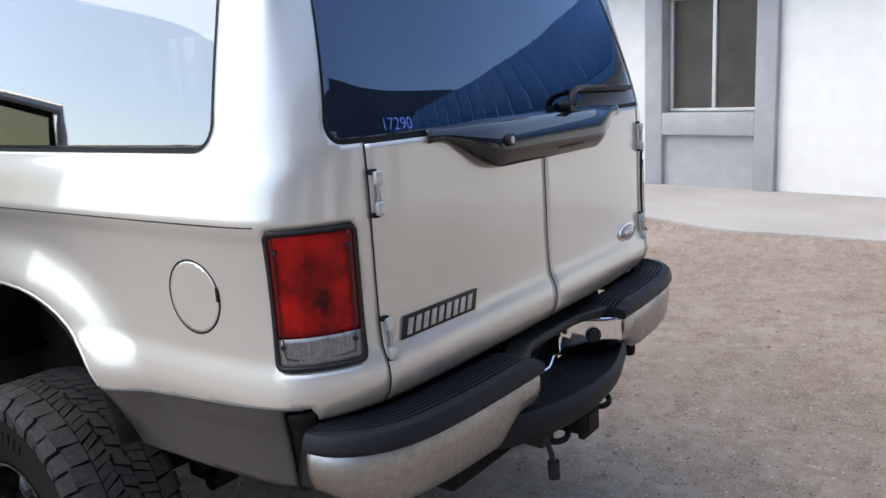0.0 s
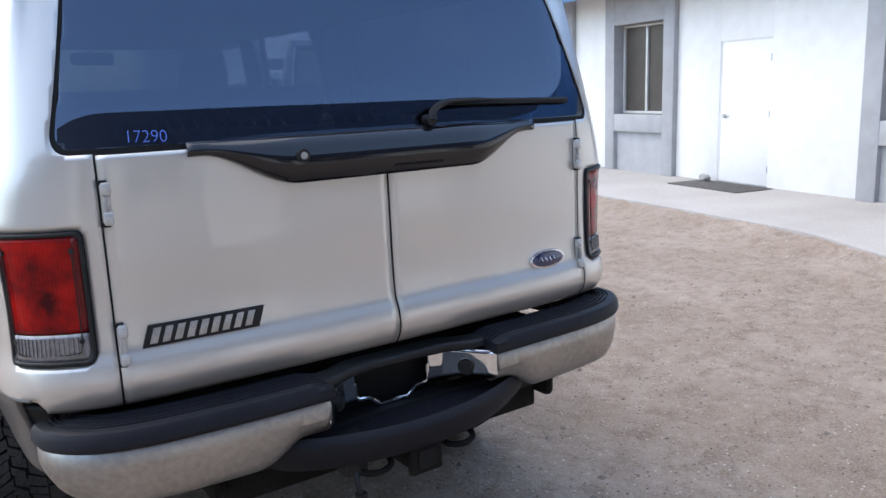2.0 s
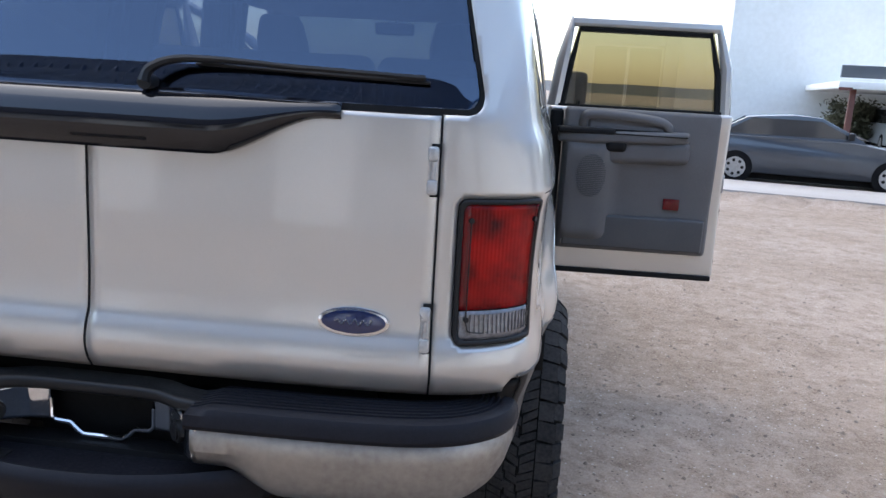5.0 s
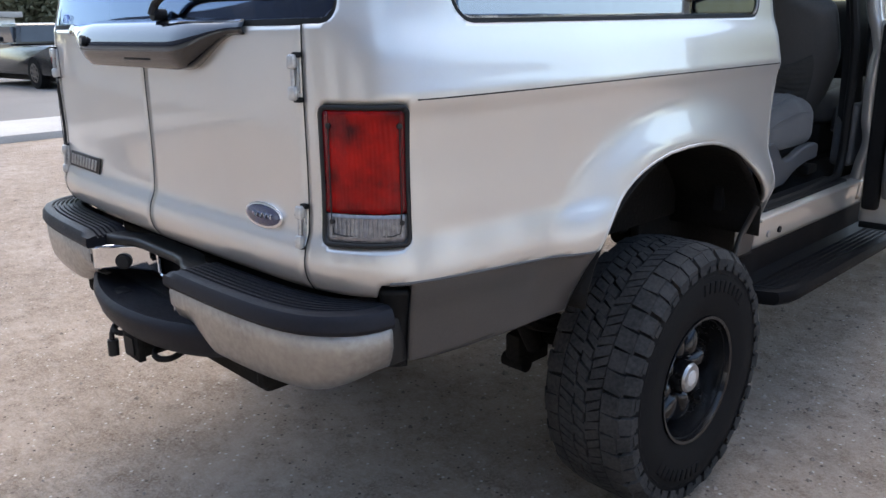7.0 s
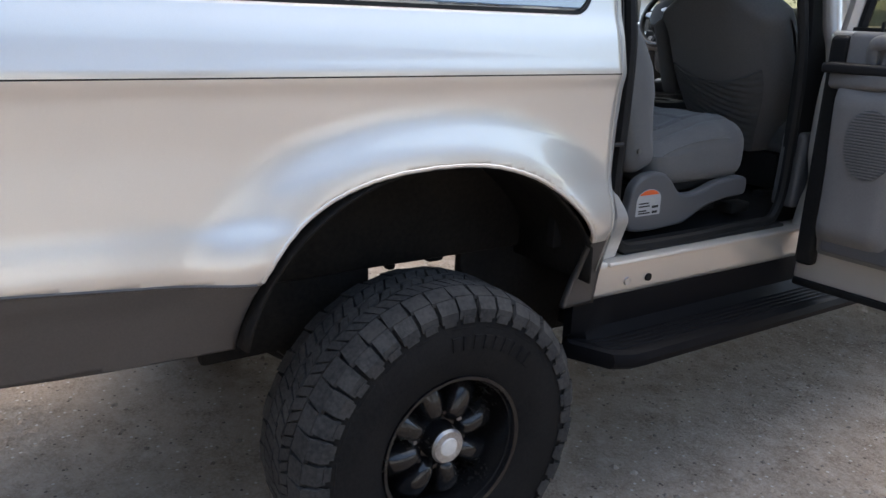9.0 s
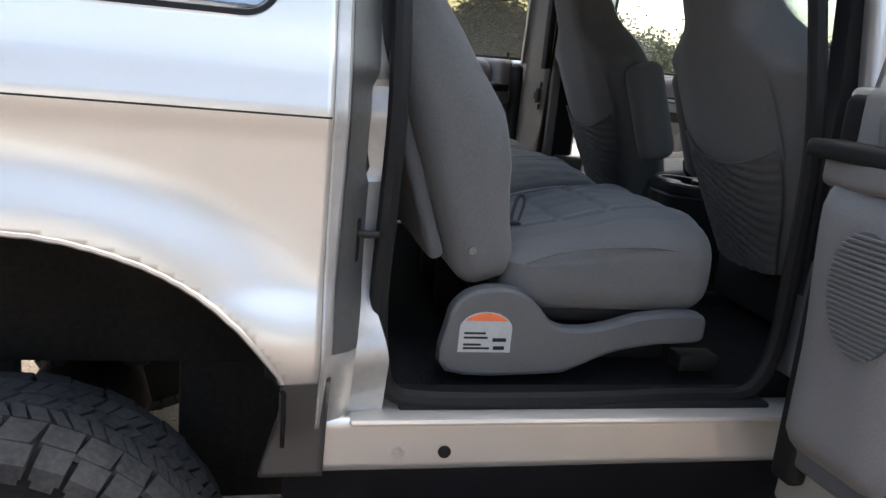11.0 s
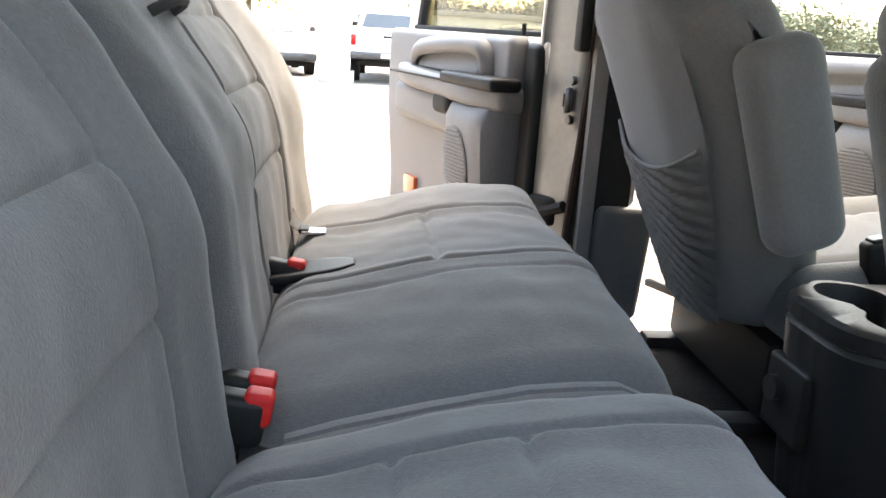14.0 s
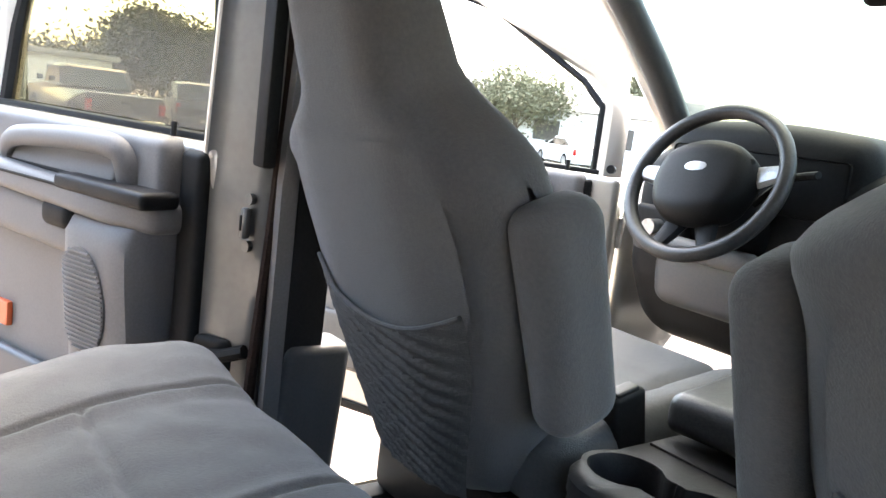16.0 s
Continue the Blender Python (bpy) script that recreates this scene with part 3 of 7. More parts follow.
# grey bays with a window and a sunken panel each
for s in BAYS:
    bay = part("window_bay", wall_box(s, s + 0.26, -0.09, 0.25, 0, HIGH, 0.006), M_GREY, building, "grey painted bay with window and sunken panel")
    part("pier", wall_box(s + BAYW - 0.26, s + BAYW, -0.09, 0.25, 0, HIGH, 0.006), M_GREY, bay)
    part("lintel", wall_box(s + 0.262, s + BAYW - 0.262, -0.088, 0.25, 2.47, HIGH, 0.006), M_GREY, bay)
    part("sill", wall_box(s + 0.262, s + BAYW - 0.262, -0.088, 0.25, 0.68, 0.97, 0.006), M_GREY, bay)
    part("sunken_panel", wall_box(s + 0.262, s + BAYW - 0.262, -0.02, 0.25, 0, 0.676), M_GREY, bay)
    a, b = s + 0.30, s + BAYW - 0.30
    win = part("window", wall_box(s + 0.262, s + BAYW - 0.262, 0.17, 0.2, 0.975, 2.465), M_ALU, building, "two-pane aluminium window with dark dusty glass")
    bm = bmesh.new()
    for u0, u1, z0, z1 in ((a - 0.03, b + 0.03, 0.98, 1.02), (a - 0.03, b + 0.03, 2.42, 2.46), (a - 0.03, a + 0.015, 1.02, 2.42), (b - 0.015, b + 0.03, 1.02, 2.42), ((a + b) / 2 - 0.025, (a + b) / 2 + 0.025, 1.02, 2.42)):
        box(bm, u0, u1, 0.10, 0.165, z0, z1, 0.004)
    part("frame", bm, M_ALU, win)
    for u0, u1 in ((a + 0.017, (a + b) / 2 - 0.027), ((a + b) / 2 + 0.027, b - 0.017)):
        part("pane", wall_box(u0, u1, 0.135, 0.15, 1.022, 2.418), M_PANE, win)
# service door
door = part("door", wall_box(4.797, 5.723, 0.016, 0.09, 0.02, 2.031, 0.002), M_DOORPAINT, building, "plain white steel service door, shut")
bm = wall_box(4.771, 4.796, 0.010, 0.12, 0, 2.049)
wall_box(5.724, 5.749, 0.010, 0.12, 0, 2.049, bm=bm), wall_box(4.797, 5.723, 0.010, 0.12, 2.032, 2.049, bm=bm)
part("frame", bm, M_DOORPAINT, door)
part("threshold", wall_box(4.78, 5.74, 0.0, 0.12, 0.0, 0.018), M_STEEL, door)
for z in (0.25, 1.02, 1.78):
    part("hinge", wall_box(4.787, 4.805, 0.004, 0.03, z - 0.05, z + 0.05, 0.003), M_STEEL, door)
bm = cyl(bmesh.new(), (5.65, 0.05, 0.98), (5.65, -0.01, 0.98), 0.028)
wall_box(5.62, 5.68, 0.035, 0.05, 0.88, 1.06, 0.004, bm), cyl(bm, (5.66, -0.005, 0.985), (5.55, -0.005, 0.985), 0.009)
part("handle", bm, M_STEEL, door, "steel lever handle")
part("lock", cyl(bmesh.new(), (5.65, 0.05, 1.26), (5.65, 0.02, 1.26), 0.025), M_STEEL, door)
# roof: blue fascia, ribbed blue metal slope
part("fascia", wall_box(-9.6, 13.2, -0.66, -0.62, 2.92, 3.12, 0.004), M_BLUE, building, "blue painted fascia board")
part("soffit", wall_box(-9.6, 13.2, -0.62, 0.3, 3.085, 3.12), M_WHITE, building)
bm = bmesh.new()
loft(bm, [[Vector((s, d, z)) for s in (-9.6, 13.2)] for d, z in ((-0.68, 3.13), (0.55, 4.75), (4.5, 4.85), (9.2, 3.13))], closed=False)
roof = part("roof", bm, M_BLUE, building, "blue ribbed metal roof", solid=0.03)
for i in range(76):
    s = -9.5 + 0.3 * i
    bm = bmesh.new()
    tube(bm, [(s, -0.69, 3.15), (s, 0.54, 4.77)], 0.022, 5)
    part("rib", bm, M_BLUE, roof)

tagged(part("door_mat", moved(boxed(4.6, 6.0, -0.72, -0.06, 0.0, 0.014, 0.004), WALL), M_MAT), "dark worn rubber mat on the walkway before the door", "door mat")
bm = pillow((0.16, 0.13, 0.11), 0.045, (3, 3, 3), lambda p: p + Vector((0, 0, 0.055)) + 0.02 * noise.noise_vector(p * 20))
rock = tagged(part("door_stop_stone", bm, M_CONCRETE), "pale rough stone lying by the door", "stone")
rock.matrix_world = WALL @ pose(5.84, -0.16, 0.0)
# electrical cabinet at the building's end
cab = thing("electrical_cabinet", "grey steel electrical cabinet with conduit on the wall", "electrical box", WALL @ pose(11.98, 0, 0))
body = part("cabinet_body", boxed(-0.42, 0.42, -0.34, -0.005, 0.66, 1.58, 0.012), M_CABINET, cab)
part("cover_door", boxed(-0.40, 0.02, -0.355, -0.342, 0.70, 1.54, 0.004), M_CABINET, body)
part("cover_door", boxed(0.04, 0.40, -0.355, -0.342, 0.70, 1.54, 0.004), M_CABINET, body)
bm = boxed(-0.36, -0.26, -0.365, -0.356, 1.10, 1.16, 0.003)
part("handle", bm, M_STEEL, body)
part("conduit", cyl(bmesh.new(), (0.30, -0.17, 0), (0.30, -0.17, 0.66), 0.035), M_CABINET, cab)
bm = cyl(bmesh.new(), (0.30, -0.17, 0), (0.30, -0.17, 0.2), 0.11)
cyl(bm, (0.30, -0.17, 0.2), (0.30, -0.17, 0.32), 0.11, 0.04)
part("conduit_base", bm, M_CONCRETE, cab)
part("post", boxed(-0.3, -0.22, -0.2, -0.12, 0, 0.66), M_CABINET, cab)
vent = thing("eave_lamp", "small grey lamp hanging under the blue eave", "lamp", WALL @ pose(12.95, -0.45, 2.62))
bm = cyl(bmesh.new(), (0, 0, 0), (0, 0, 0.12), 0.09, 0.05)
part("shade", cyl(bm, (0, 0, 0.12), (0, 0, 0.30), 0.015), M_STEEL, vent)

# ---------------------------------------------------------------- building behind, with a dark blue tiled slope
house = thing("rear_building", "low pale building with a steep dark blue tiled roof", "building", pose(0, -7.6, 0))
part("wall", boxed(-34, -4.5, -6, 0, 0, 3.0), M_GREY, house, "grey painted wall")
part("wall", boxed(-4.498, 18, -6, 0, 0, 3.0), M_WHITE, house, "white painted wall")
for k in range(6):
    x = -3.6 + 3.1 * k
    bay = part("window_bay", boxed(x, x + 1.82, 0.003, 0.09, 0.0, 0.95, 0.01), M_GREY, house, "grey painted window bay")
    for u in (0.0, 1.56):
        part("pier", boxed(x + u, x + u + 0.26, 0.003, 0.09, 0.954, 3.0, 0.01), M_GREY, bay)
    part("lintel", boxed(x + 0.264, x + 1.556, 0.003, 0.088, 2.47, 3.0, 0.01), M_GREY, bay)
    win = part("window", boxed(x + 0.264, x + 1.556, 0.003, 0.03, 0.954, 2.466, 0.005), M_ALU, house)
    for u in (0.30, 0.94):
        part("pane", boxed(x + u, x + u + 0.58, 0.031, 0.036, 1.0, 2.42), M_PANE, win)
bm = bmesh.new()
for i in range(16):
    y0, z0 = 0.7 - 0.17 * i, 2.95 + 0.30 * i
    box(bm, -34.6, 18.6, y0 - 0.35, y0, z0, z0 + 0.32, 0.05)
for i in range(176):
    x = -34.5 + 0.3 * i
    tube(bm, [(x, 0.72, 3.1), (x, -2.0, 7.82)], 0.05, 6)
part("roof", bm, M_BLUEDARK, house, "steep dark blue ribbed roof")
part("flat_roof", boxed(-34.5, 18.5, -6, -2.1, 3.02, 7.7), M_BLUEDARK, house)

# ---------------------------------------------------------------- the sport utility vehicle: its skin
# plan outline of the right half, from the middle of the tail round the corner to the nose
OUT = smooth_line([(0, 0.070, 0), (0.25, 0.071, 0), (0.5, 0.077, 0), (0.68, 0.087, 0), (0.78, 0.104, 0), (0.86, 0.138, 0), (0.922, 0.192, 0), (0.955, 0.270, 0), (0.971, 0.42, 0),
                   (0.98, 0.8, 0), (0.985, 1.3, 0), (0.987, 2.0, 0), (0.987, 3.0, 0), (0.985, 4.0, 0), (0.975, 4.6, 0), (0.95, 5.1, 0), (0.86, 5.45, 0), (0.65, 5.60, 0), (0.3, 5.66, 0), (0, 5.68, 0)], 24)
OUT_S = [0.0]
for a, b in zip(OUT, OUT[1:]):
    OUT_S.append(OUT_S[-1] + (b - a).length)
OUT_X, OUT_Y, OUT_S = np.array([p.x for p in OUT]), np.array([p.y for p in OUT]), np.array(OUT_S)
# how far the skin lies inside the outline at each height: on the tail, and on the flanks
TAIL = curve([(0.80, 0.06), (0.92, 0.045), (0.95, 0.028), (0.985, 0.006), (1.015, 0.0), (1.05, 0.006), (1.09, 0.022), (1.2, 0.029), (1.4, 0.032), (1.52, 0.036), (1.58, 0.05), (1.75, 0.105), (1.95, 0.185), (2.03, 0.23), (2.08, 0.32)])
FLANK = curve([(0.70, 0.05), (0.80, 0.036), (0.90, 0.02), (0.955, 0.004), (0.99, 0.0), (1.03, 0.005), (1.09, 0.017), (1.2, 0.019), (1.335, 0.012), (1.383, 0.002), (1.412, 0.008), (1.475, 0.022), (1.53, 0.042), (1.60, 0.055), (1.75, 0.085), (1.95, 0.135), (2.03, 0.17), (2.08, 0.24)])
ARCH = (1.338, 0.70, 0.545, 0.465)
FARCH = (4.80, 0.70, 0.52, 0.465)


def arch_sdf(y, z, arch=ARCH):
    cy, cz, a, b = arch
    dy = (y - cy) / a
    dz = (z - cz) / b if z > cz else 0.0
    p = 2.5 if dy < 0 else 2.1
    d = ((abs(dy) ** p + dz ** p) ** (1 / p) - 1) * (a + b) / 2
    return max(d, y - cy - 0.488 + 0.25 * max(0.0, 0.82 - z))


def s_at_y(y):
    k = int(np.argmax(OUT_X > 0.9))
    n = int(np.argmax(OUT_Y > 5.3))
    return float(np.interp(y, OUT_Y[k:n], OUT_S[k:n]))


def s_at_x(x):
    return float(np.interp(x, OUT_X[:200], OUT_S[:200]))


def skin(s, z, off=0.0, side=1):
    """A place on the body, s metres round the plan from the tail's middle, at height z."""
    x, y = float(np.interp(s, OUT_S, OUT_X)), float(np.interp(s, OUT_S, OUT_Y))
    e = 0.03
    dx = float(np.interp(s + e, OUT_S, OUT_X) - np.interp(s - e, OUT_S, OUT_X))
    dy = float(np.interp(s + e, OUT_S, OUT_Y) - np.interp(s - e, OUT_S, OUT_Y))
    k = math.hypot(dx, dy) or 1
    nx, ny = dy / k * min(1.0, abs(s) / 0.06), -dx / k
    w = ny * ny if y < 2 else 0.0
    inset = w * TAIL(z) + (1 - w) * FLANK(z) - off
    if y > 0.4:
        for arch in (ARCH, FARCH):
            d = arch_sdf(y, z, arch)
            if d < 0.2:
                inset -= 0.036 * ramp(0.165 - max(d, 0), 0, 0.165) * ramp(z, 0.75, 0.95)
    return Vector((side * (x - nx * inset), y - ny * inset, z))


def skin_frame(s, z, off=0.0, side=1):
    """A pose on the body: local x runs to the right as one faces the body, y up it, z outward."""
    o, a, b = skin(s, z, off, side), skin(s + 0.02, z, off, side), skin(s, z + 0.02, off, side)
    u, v = (a - o).normalized() * side, (b - o).normalized()
    w = u.cross(v).normalized()
    v = w.cross(u).normalized()
    return Matrix(((u.x, v.x, w.x, o.x), (u.y, v.y, w.y, o.y), (u.z, v.z, w.z, o.z), (0, 0, 0, 1)))


def panel(s0, s1, z0, z1, keep=None, off=0.0, side=1, ds=0.025, dz=0.02):
    """A piece of the skin; keep(s, y, z) is over 0 where there is metal, as a distance."""
    bm = bmesh.new()
    ns, nz = max(2, round((s1 - s0) / ds)), max(2, round((z1 - z0) / dz))
    grid, val = [], {}
    for i in range(ns + 1):
        col = []
        for j in range(nz + 1):
            s, z = s0 + (s1 - s0) * i / ns, z0 + (z1 - z0) * j / nz
            if keep:
                f = lambda a, b: keep(a, float(np.interp(a, OUT_S, OUT_Y)), b)
                d = f(s, z)
                h = max(ds, dz)
                if -0.8 * h < d < 0.25 * h:
                    for _ in range(3):
                        gs, gz = (f(s + 1e-3, z) - f(s - 1e-3, z)) / 2e-3, (f(s, z + 1e-3) - f(s, z - 1e-3)) / 2e-3
                        g2 = gs * gs + gz * gz
                        if g2 < 1e-6:
                            break
                        d = f(s, z)
                        s, z = s - d * gs / g2, z - d * gz / g2
                    s, z = min(max(s, s0), s1), min(max(z, z0), z1)
                    d = 0.0
            else:
                d = 1.0
            v = bm.verts.new(skin(s, z, off, side))
            val[v] = d
            col.append(v)
        grid.append(col)
    for i in range(ns):
        for j in range(nz):
            q = (grid[i][j], grid[i + 1][j], grid[i + 1][j + 1], grid[i][j + 1])
            q = [v for v in q if val[v] >= -1e-6]
            if len(q) > 2 and any(val[v] > 1e-6 for v in q):
                bm.faces.new(q if side > 0 else q[::-1])
    bmesh.ops.delete(bm, geom=[v for v in bm.verts if not v.link_faces], context="VERTS")
    bmesh.ops.dissolve_degenerate(bm, dist=1e-4, edges=bm.edges)
    return bm


suv = thing("sport_utility_vehicle", "champagne silver lifted sport utility vehicle on dirt, doors open", "car")
S_GAP = s_at_x(0.742)
S_END = s_at_y(1.892)
S_TAIL0, S_TAIL1 = s_at_x(0.783), s_at_y(0.243)
TL_Z0, TL_Z1 = 1.065, 1.372
BELT = 1.383


def clad_line(y):
    return 0.985 - 0.05 * ramp(y, 0.15, 1.0) - 0.03 * ramp(y, 1.0, 2.0)


def rear_glass_half(z):
    return 0.845 - 0.16 * max(0.0, z - 1.53)


def tail_glass(s, z):
    """Over 0 on the lift glass, with round lower corners."""
    low, edge, r = z - 1.537, s_at_x(rear_glass_half(z)) - s - 0.006, 0.05
    d = r - math.hypot(r - low, r - edge) if low < r and edge < r else min(low, edge)
    return min(d, 2.005 - z)


def qwin(s, y, z):
    """The quarter window: slanted at its tail end."""
    d = rect_sdf(y, z, 0.388, 1.80, 1.533, 1.98, 0.062)
    return d


for side in (1, -1):
    def quarter_keep(s, y, z):
        d = min(arch_sdf(y, z), qwin(s, y, z) if y > 0.3 else 1)
        d = min(d, z - clad_line(y) if y > 0.17 else z - 0.952)
        d = min(d, rect_sdf(s, z, S_TAIL0, S_TAIL1, TL_Z0, TL_Z1, 0.02))
        if z > 1.45:
            d = min(d, -tail_glass(s, z) - 0.003 if z > 1.535 else s - S_GAP)
        return d
    quarter = part("quarter_panel", panel(S_GAP, S_END, 0.90, 2.07, quarter_keep, 0, side, 0.0135, 0.0125), M_PAINT, suv, "champagne silver rear quarter panel", solid=0.02)
    for front in (0, 1):
        part("lower_cladding", panel(s_at_y(0.236), s_at_y(1.915), 0.69, 1.0, lambda s, y, z: min(arch_sdf(y, z), clad_line(y) - z + 0.008, z - (0.772 + 0.012 * ramp(0.62 - y, 0, 0.5)) if y < 1.345 else z - 0.685, (y - 1.345) * (1 if front else -1)), -0.003, side, 0.0135, 0.0125), M_CLAD, quarter, "taupe grey painted lower panel", solid=0.02)
    part("bumper_gap_filler", panel(s_at_y(0.15), s_at_y(0.2365), 0.765, 0.962, lambda s, y, z: clad_line(y) - z - 0.004, -0.014, side, 0.012, 0.012), M_SEAL, quarter, "black filler beside the bumper", solid=0.02)
    part("window", panel(s_at_y(0.34), s_at_y(1.86), 1.47, 2.03, lambda s, y, z: -qwin(s, y, z) + 0.006, -0.005, side), M_TINTSIDE, quarter, "dark tinted quarter window", solid=0.004)
    part("window_seal", panel(s_at_y(0.34), s_at_y(1.86), 1.47, 2.03, lambda s, y, z: min(-qwin(s, y, z) + 0.003, qwin(s, y, z) + 0.006), 0.0015, side, 0.006, 0.006), M_SEAL, quarter)
    # seam between the body colour and the lower panel
    part("cladding_seam", tube(bmesh.new(), [skin(s_at_y(y), clad_line(y) + 0.001, -0.0025, side) for y in [0.19 + 0.013 * k for k in range(80)] if arch_sdf(y, clad_line(y)) > 0.004], 0.005, 8), M_CLAD, quarter)
    # rolled lip round the wheel arch
    lip = []
    for k in range(121):
        a = math.pi * (1.06 - 1.12 * k / 120)
        r = 0.3
        while r < 0.9 and arch_sdf(1.345 + r * math.cos(a), 0.62 + r * math.sin(a)) < 0:
            r += 0.002
        lip.append((1.345 + r * math.cos(a), 0.62 + r * math.sin(a)))
    upper = [skin(s_at_y(y), z, -0.005, side) for y, z in lip if z > clad_line(y) and y < 1.895]
    part("arch_lip", tube(bmesh.new(), upper, 0.0068, 8), M_PAINT, quarter)
    # belt crease: a thin black tube stands for the shade in the groove
    bm = bmesh.new()
    tube(bm, [skin(s_at_y(0.26 + 1.63 * i / 40), BELT - 0.004, -0.0012, side) for i in range(41)], 0.0020, 6)
    part("belt_line", bm, M_SEAL, quarter)
    # arch liner
    bm = bmesh.new()
    rings = []
    for k in range(25):
        a = math.radians(10 + 160 * k / 24)
        rings.append([Vector((side * x, min(1.838, 1.338 + r * math.cos(a) * 1.15), 0.70 + r * math.sin(a))) for x, r in ((0.50, 0.475), (0.80, 0.482), (0.955, 0.478), (0.992, 0.472))])
    part("arch_liner", loft(bm, rings, closed=False), M_FRAME, quarter, "dusty black wheel arch liner", solid=0.008)
    part("wheel_house", boxed(*sorted((side * 0.60, side * 0.66)), 0.74, 1.90, 0.805, 1.32, 0.02), M_FRAME, quarter)
    # Added dark blocks that narrow the bright gap showing through under the body.
    for y0, y1, z0 in ((0.80, 1.30, 0.60), (1.62, 2.40, 0.47), (1.36, 1.39, 0.785), (1.50, 1.56, 0.79)):
        part("arch_gap_blocker", boxed(*sorted((side * 0.60, side * 0.64)), y0, y1, z0, 0.83, 0.012), M_FRAME, quarter)

    # tail light
    light = part("tail_light", panel(S_TAIL0 - 0.001, S_TAIL1 + 0.001, TL_Z0 - 0.001, TL_Z1 + 0.001, None, -0.012, side), M_SEAL, suv, "tall red tail light with clear lower lens", solid=0.03)
    bz = 0.012
    part("bezel", panel(S_TAIL0 + 0.002, S_TAIL1 - 0.002, TL_Z0 + 0.002, TL_Z1 - 0.002, lambda s, y, z: min(-rect_sdf(s, z, S_TAIL0 + 0.002, S_TAIL1 - 0.002, TL_Z0 + 0.002, TL_Z1 - 0.002, 0.02), rect_sdf(s, z, S_TAIL0 + bz, S_TAIL1 - bz, TL_Z0 + bz, TL_Z1 - bz, 0.015)), 0.007, side, 0.006, 0.006), M_BLACK, light, solid=0.01)
    split = TL_Z0 + 0.075
    part("red_lens", panel(S_TAIL0 + bz, S_TAIL1 - bz, split, TL_Z1 - bz, None, 0.004, side, 0.012, 0.012), M_RED, light, "red lens", solid=0.01)
    for a, b in ((S_TAIL0 + bz + 0.001, S_TAIL0 + 0.028), (S_TAIL1 - 0.024, S_TAIL1 - bz - 0.001)):
        part("lens_border", panel(a, b, split + 0.001, TL_Z1 - bz - 0.001, None, 0.0055, side, 0.012, 0.012), M_REDDEEP, light, "deep red lens edge", solid=0.004)
    part("clear_lens", panel(S_TAIL0 + bz, S_TAIL1 - bz, TL_Z0 + bz, split - 0.003, None, 0.004, side, 0.012, 0.012), M_LENS, light, "clear reversing lens", solid=0.01)
    for k in range(16):
        s = S_TAIL0 + 0.03 + (S_TAIL1 - S_TAIL0 - 0.06) * k / 15
        bm = bmesh.new()
        tube(bm, [skin(s, TL_Z0 + 0.024, 0.005, side), skin(s, split - 0.01, 0.005, side)], 0.0025, 5)
        part("lens_rib", bm, M_LENS, light)
    loop = [(S_TAIL0 + 0.03, TL_Z1 - 0.05), (S_TAIL0 + 0.029, TL_Z0 + 0.05), (S_TAIL0 + 0.034, TL_Z0 + 0.03), (S_TAIL0 + 0.06, TL_Z0 + 0.026), (S_TAIL1 - 0.05, TL_Z0 + 0.026), (S_TAIL1 - 0.03, TL_Z0 + 0.032), (S_TAIL1 - 0.026, TL_Z0 + 0.05), (S_TAIL1 - 0.025, TL_Z1 - 0.05)]
    part("lens_seam", tube(bmesh.new(), [skin(s, z, 0.0075, side) for s, z in loop], 0.0014, 5), M_BLACK, light)
    for s, z in ((S_TAIL0 + 0.03, TL_Z1 - 0.045), (S_TAIL1 - 0.025, TL_Z1 - 0.045), (S_TAIL0 + 0.03, split - 0.02), (S_TAIL1 - 0.025, split - 0.02)):
        bm = bmesh.new()
        cyl(bm, skin(s, z, 0.0, side), skin(s, z, 0.009, side), 0.006, n=10)
        part("screw", bm, M_BLACK, light)

# fuel flap on the left quarter
sf, zf = s_at_y(0.475), 1.21
bm = bmesh.new()
ring = [skin(sf + 0.085 * math.cos(a), zf + 0.085 * math.sin(a), -0.001, -1) for a in [2 * math.pi * k / 40 for k in range(40)]]
flap = part("fuel_flap_gap", tube(bm, ring, 0.0028, 6, closed=True), M_SEAL, suv)
part("fuel_flap", panel(sf - 0.1, sf + 0.1, zf - 0.1, zf + 0.1, lambda s, y, z: 0.082 - math.hypot(s - sf, z - zf), 0.0011, -1, 0.008, 0.008), M_PAINT, flap, "round body-coloured fuel flap", solid=0.004)

part("flap_catch", moved(boxed(-0.004, 0.004, -0.016, 0.016, 0.0, 0.004, 0.001), skin_frame(sf - 0.081, zf + 0.012, 0.0, -1)), M_SEAL, flap)

# ---------------------------------------------------------------- tail doors
GAP = 0.0045


def door_top(x):
    """Upper edge of the sheet metal under the handle trim."""
    return 1.532 - 0.085 * (1 - ramp(abs(x), 0.27, 0.50))


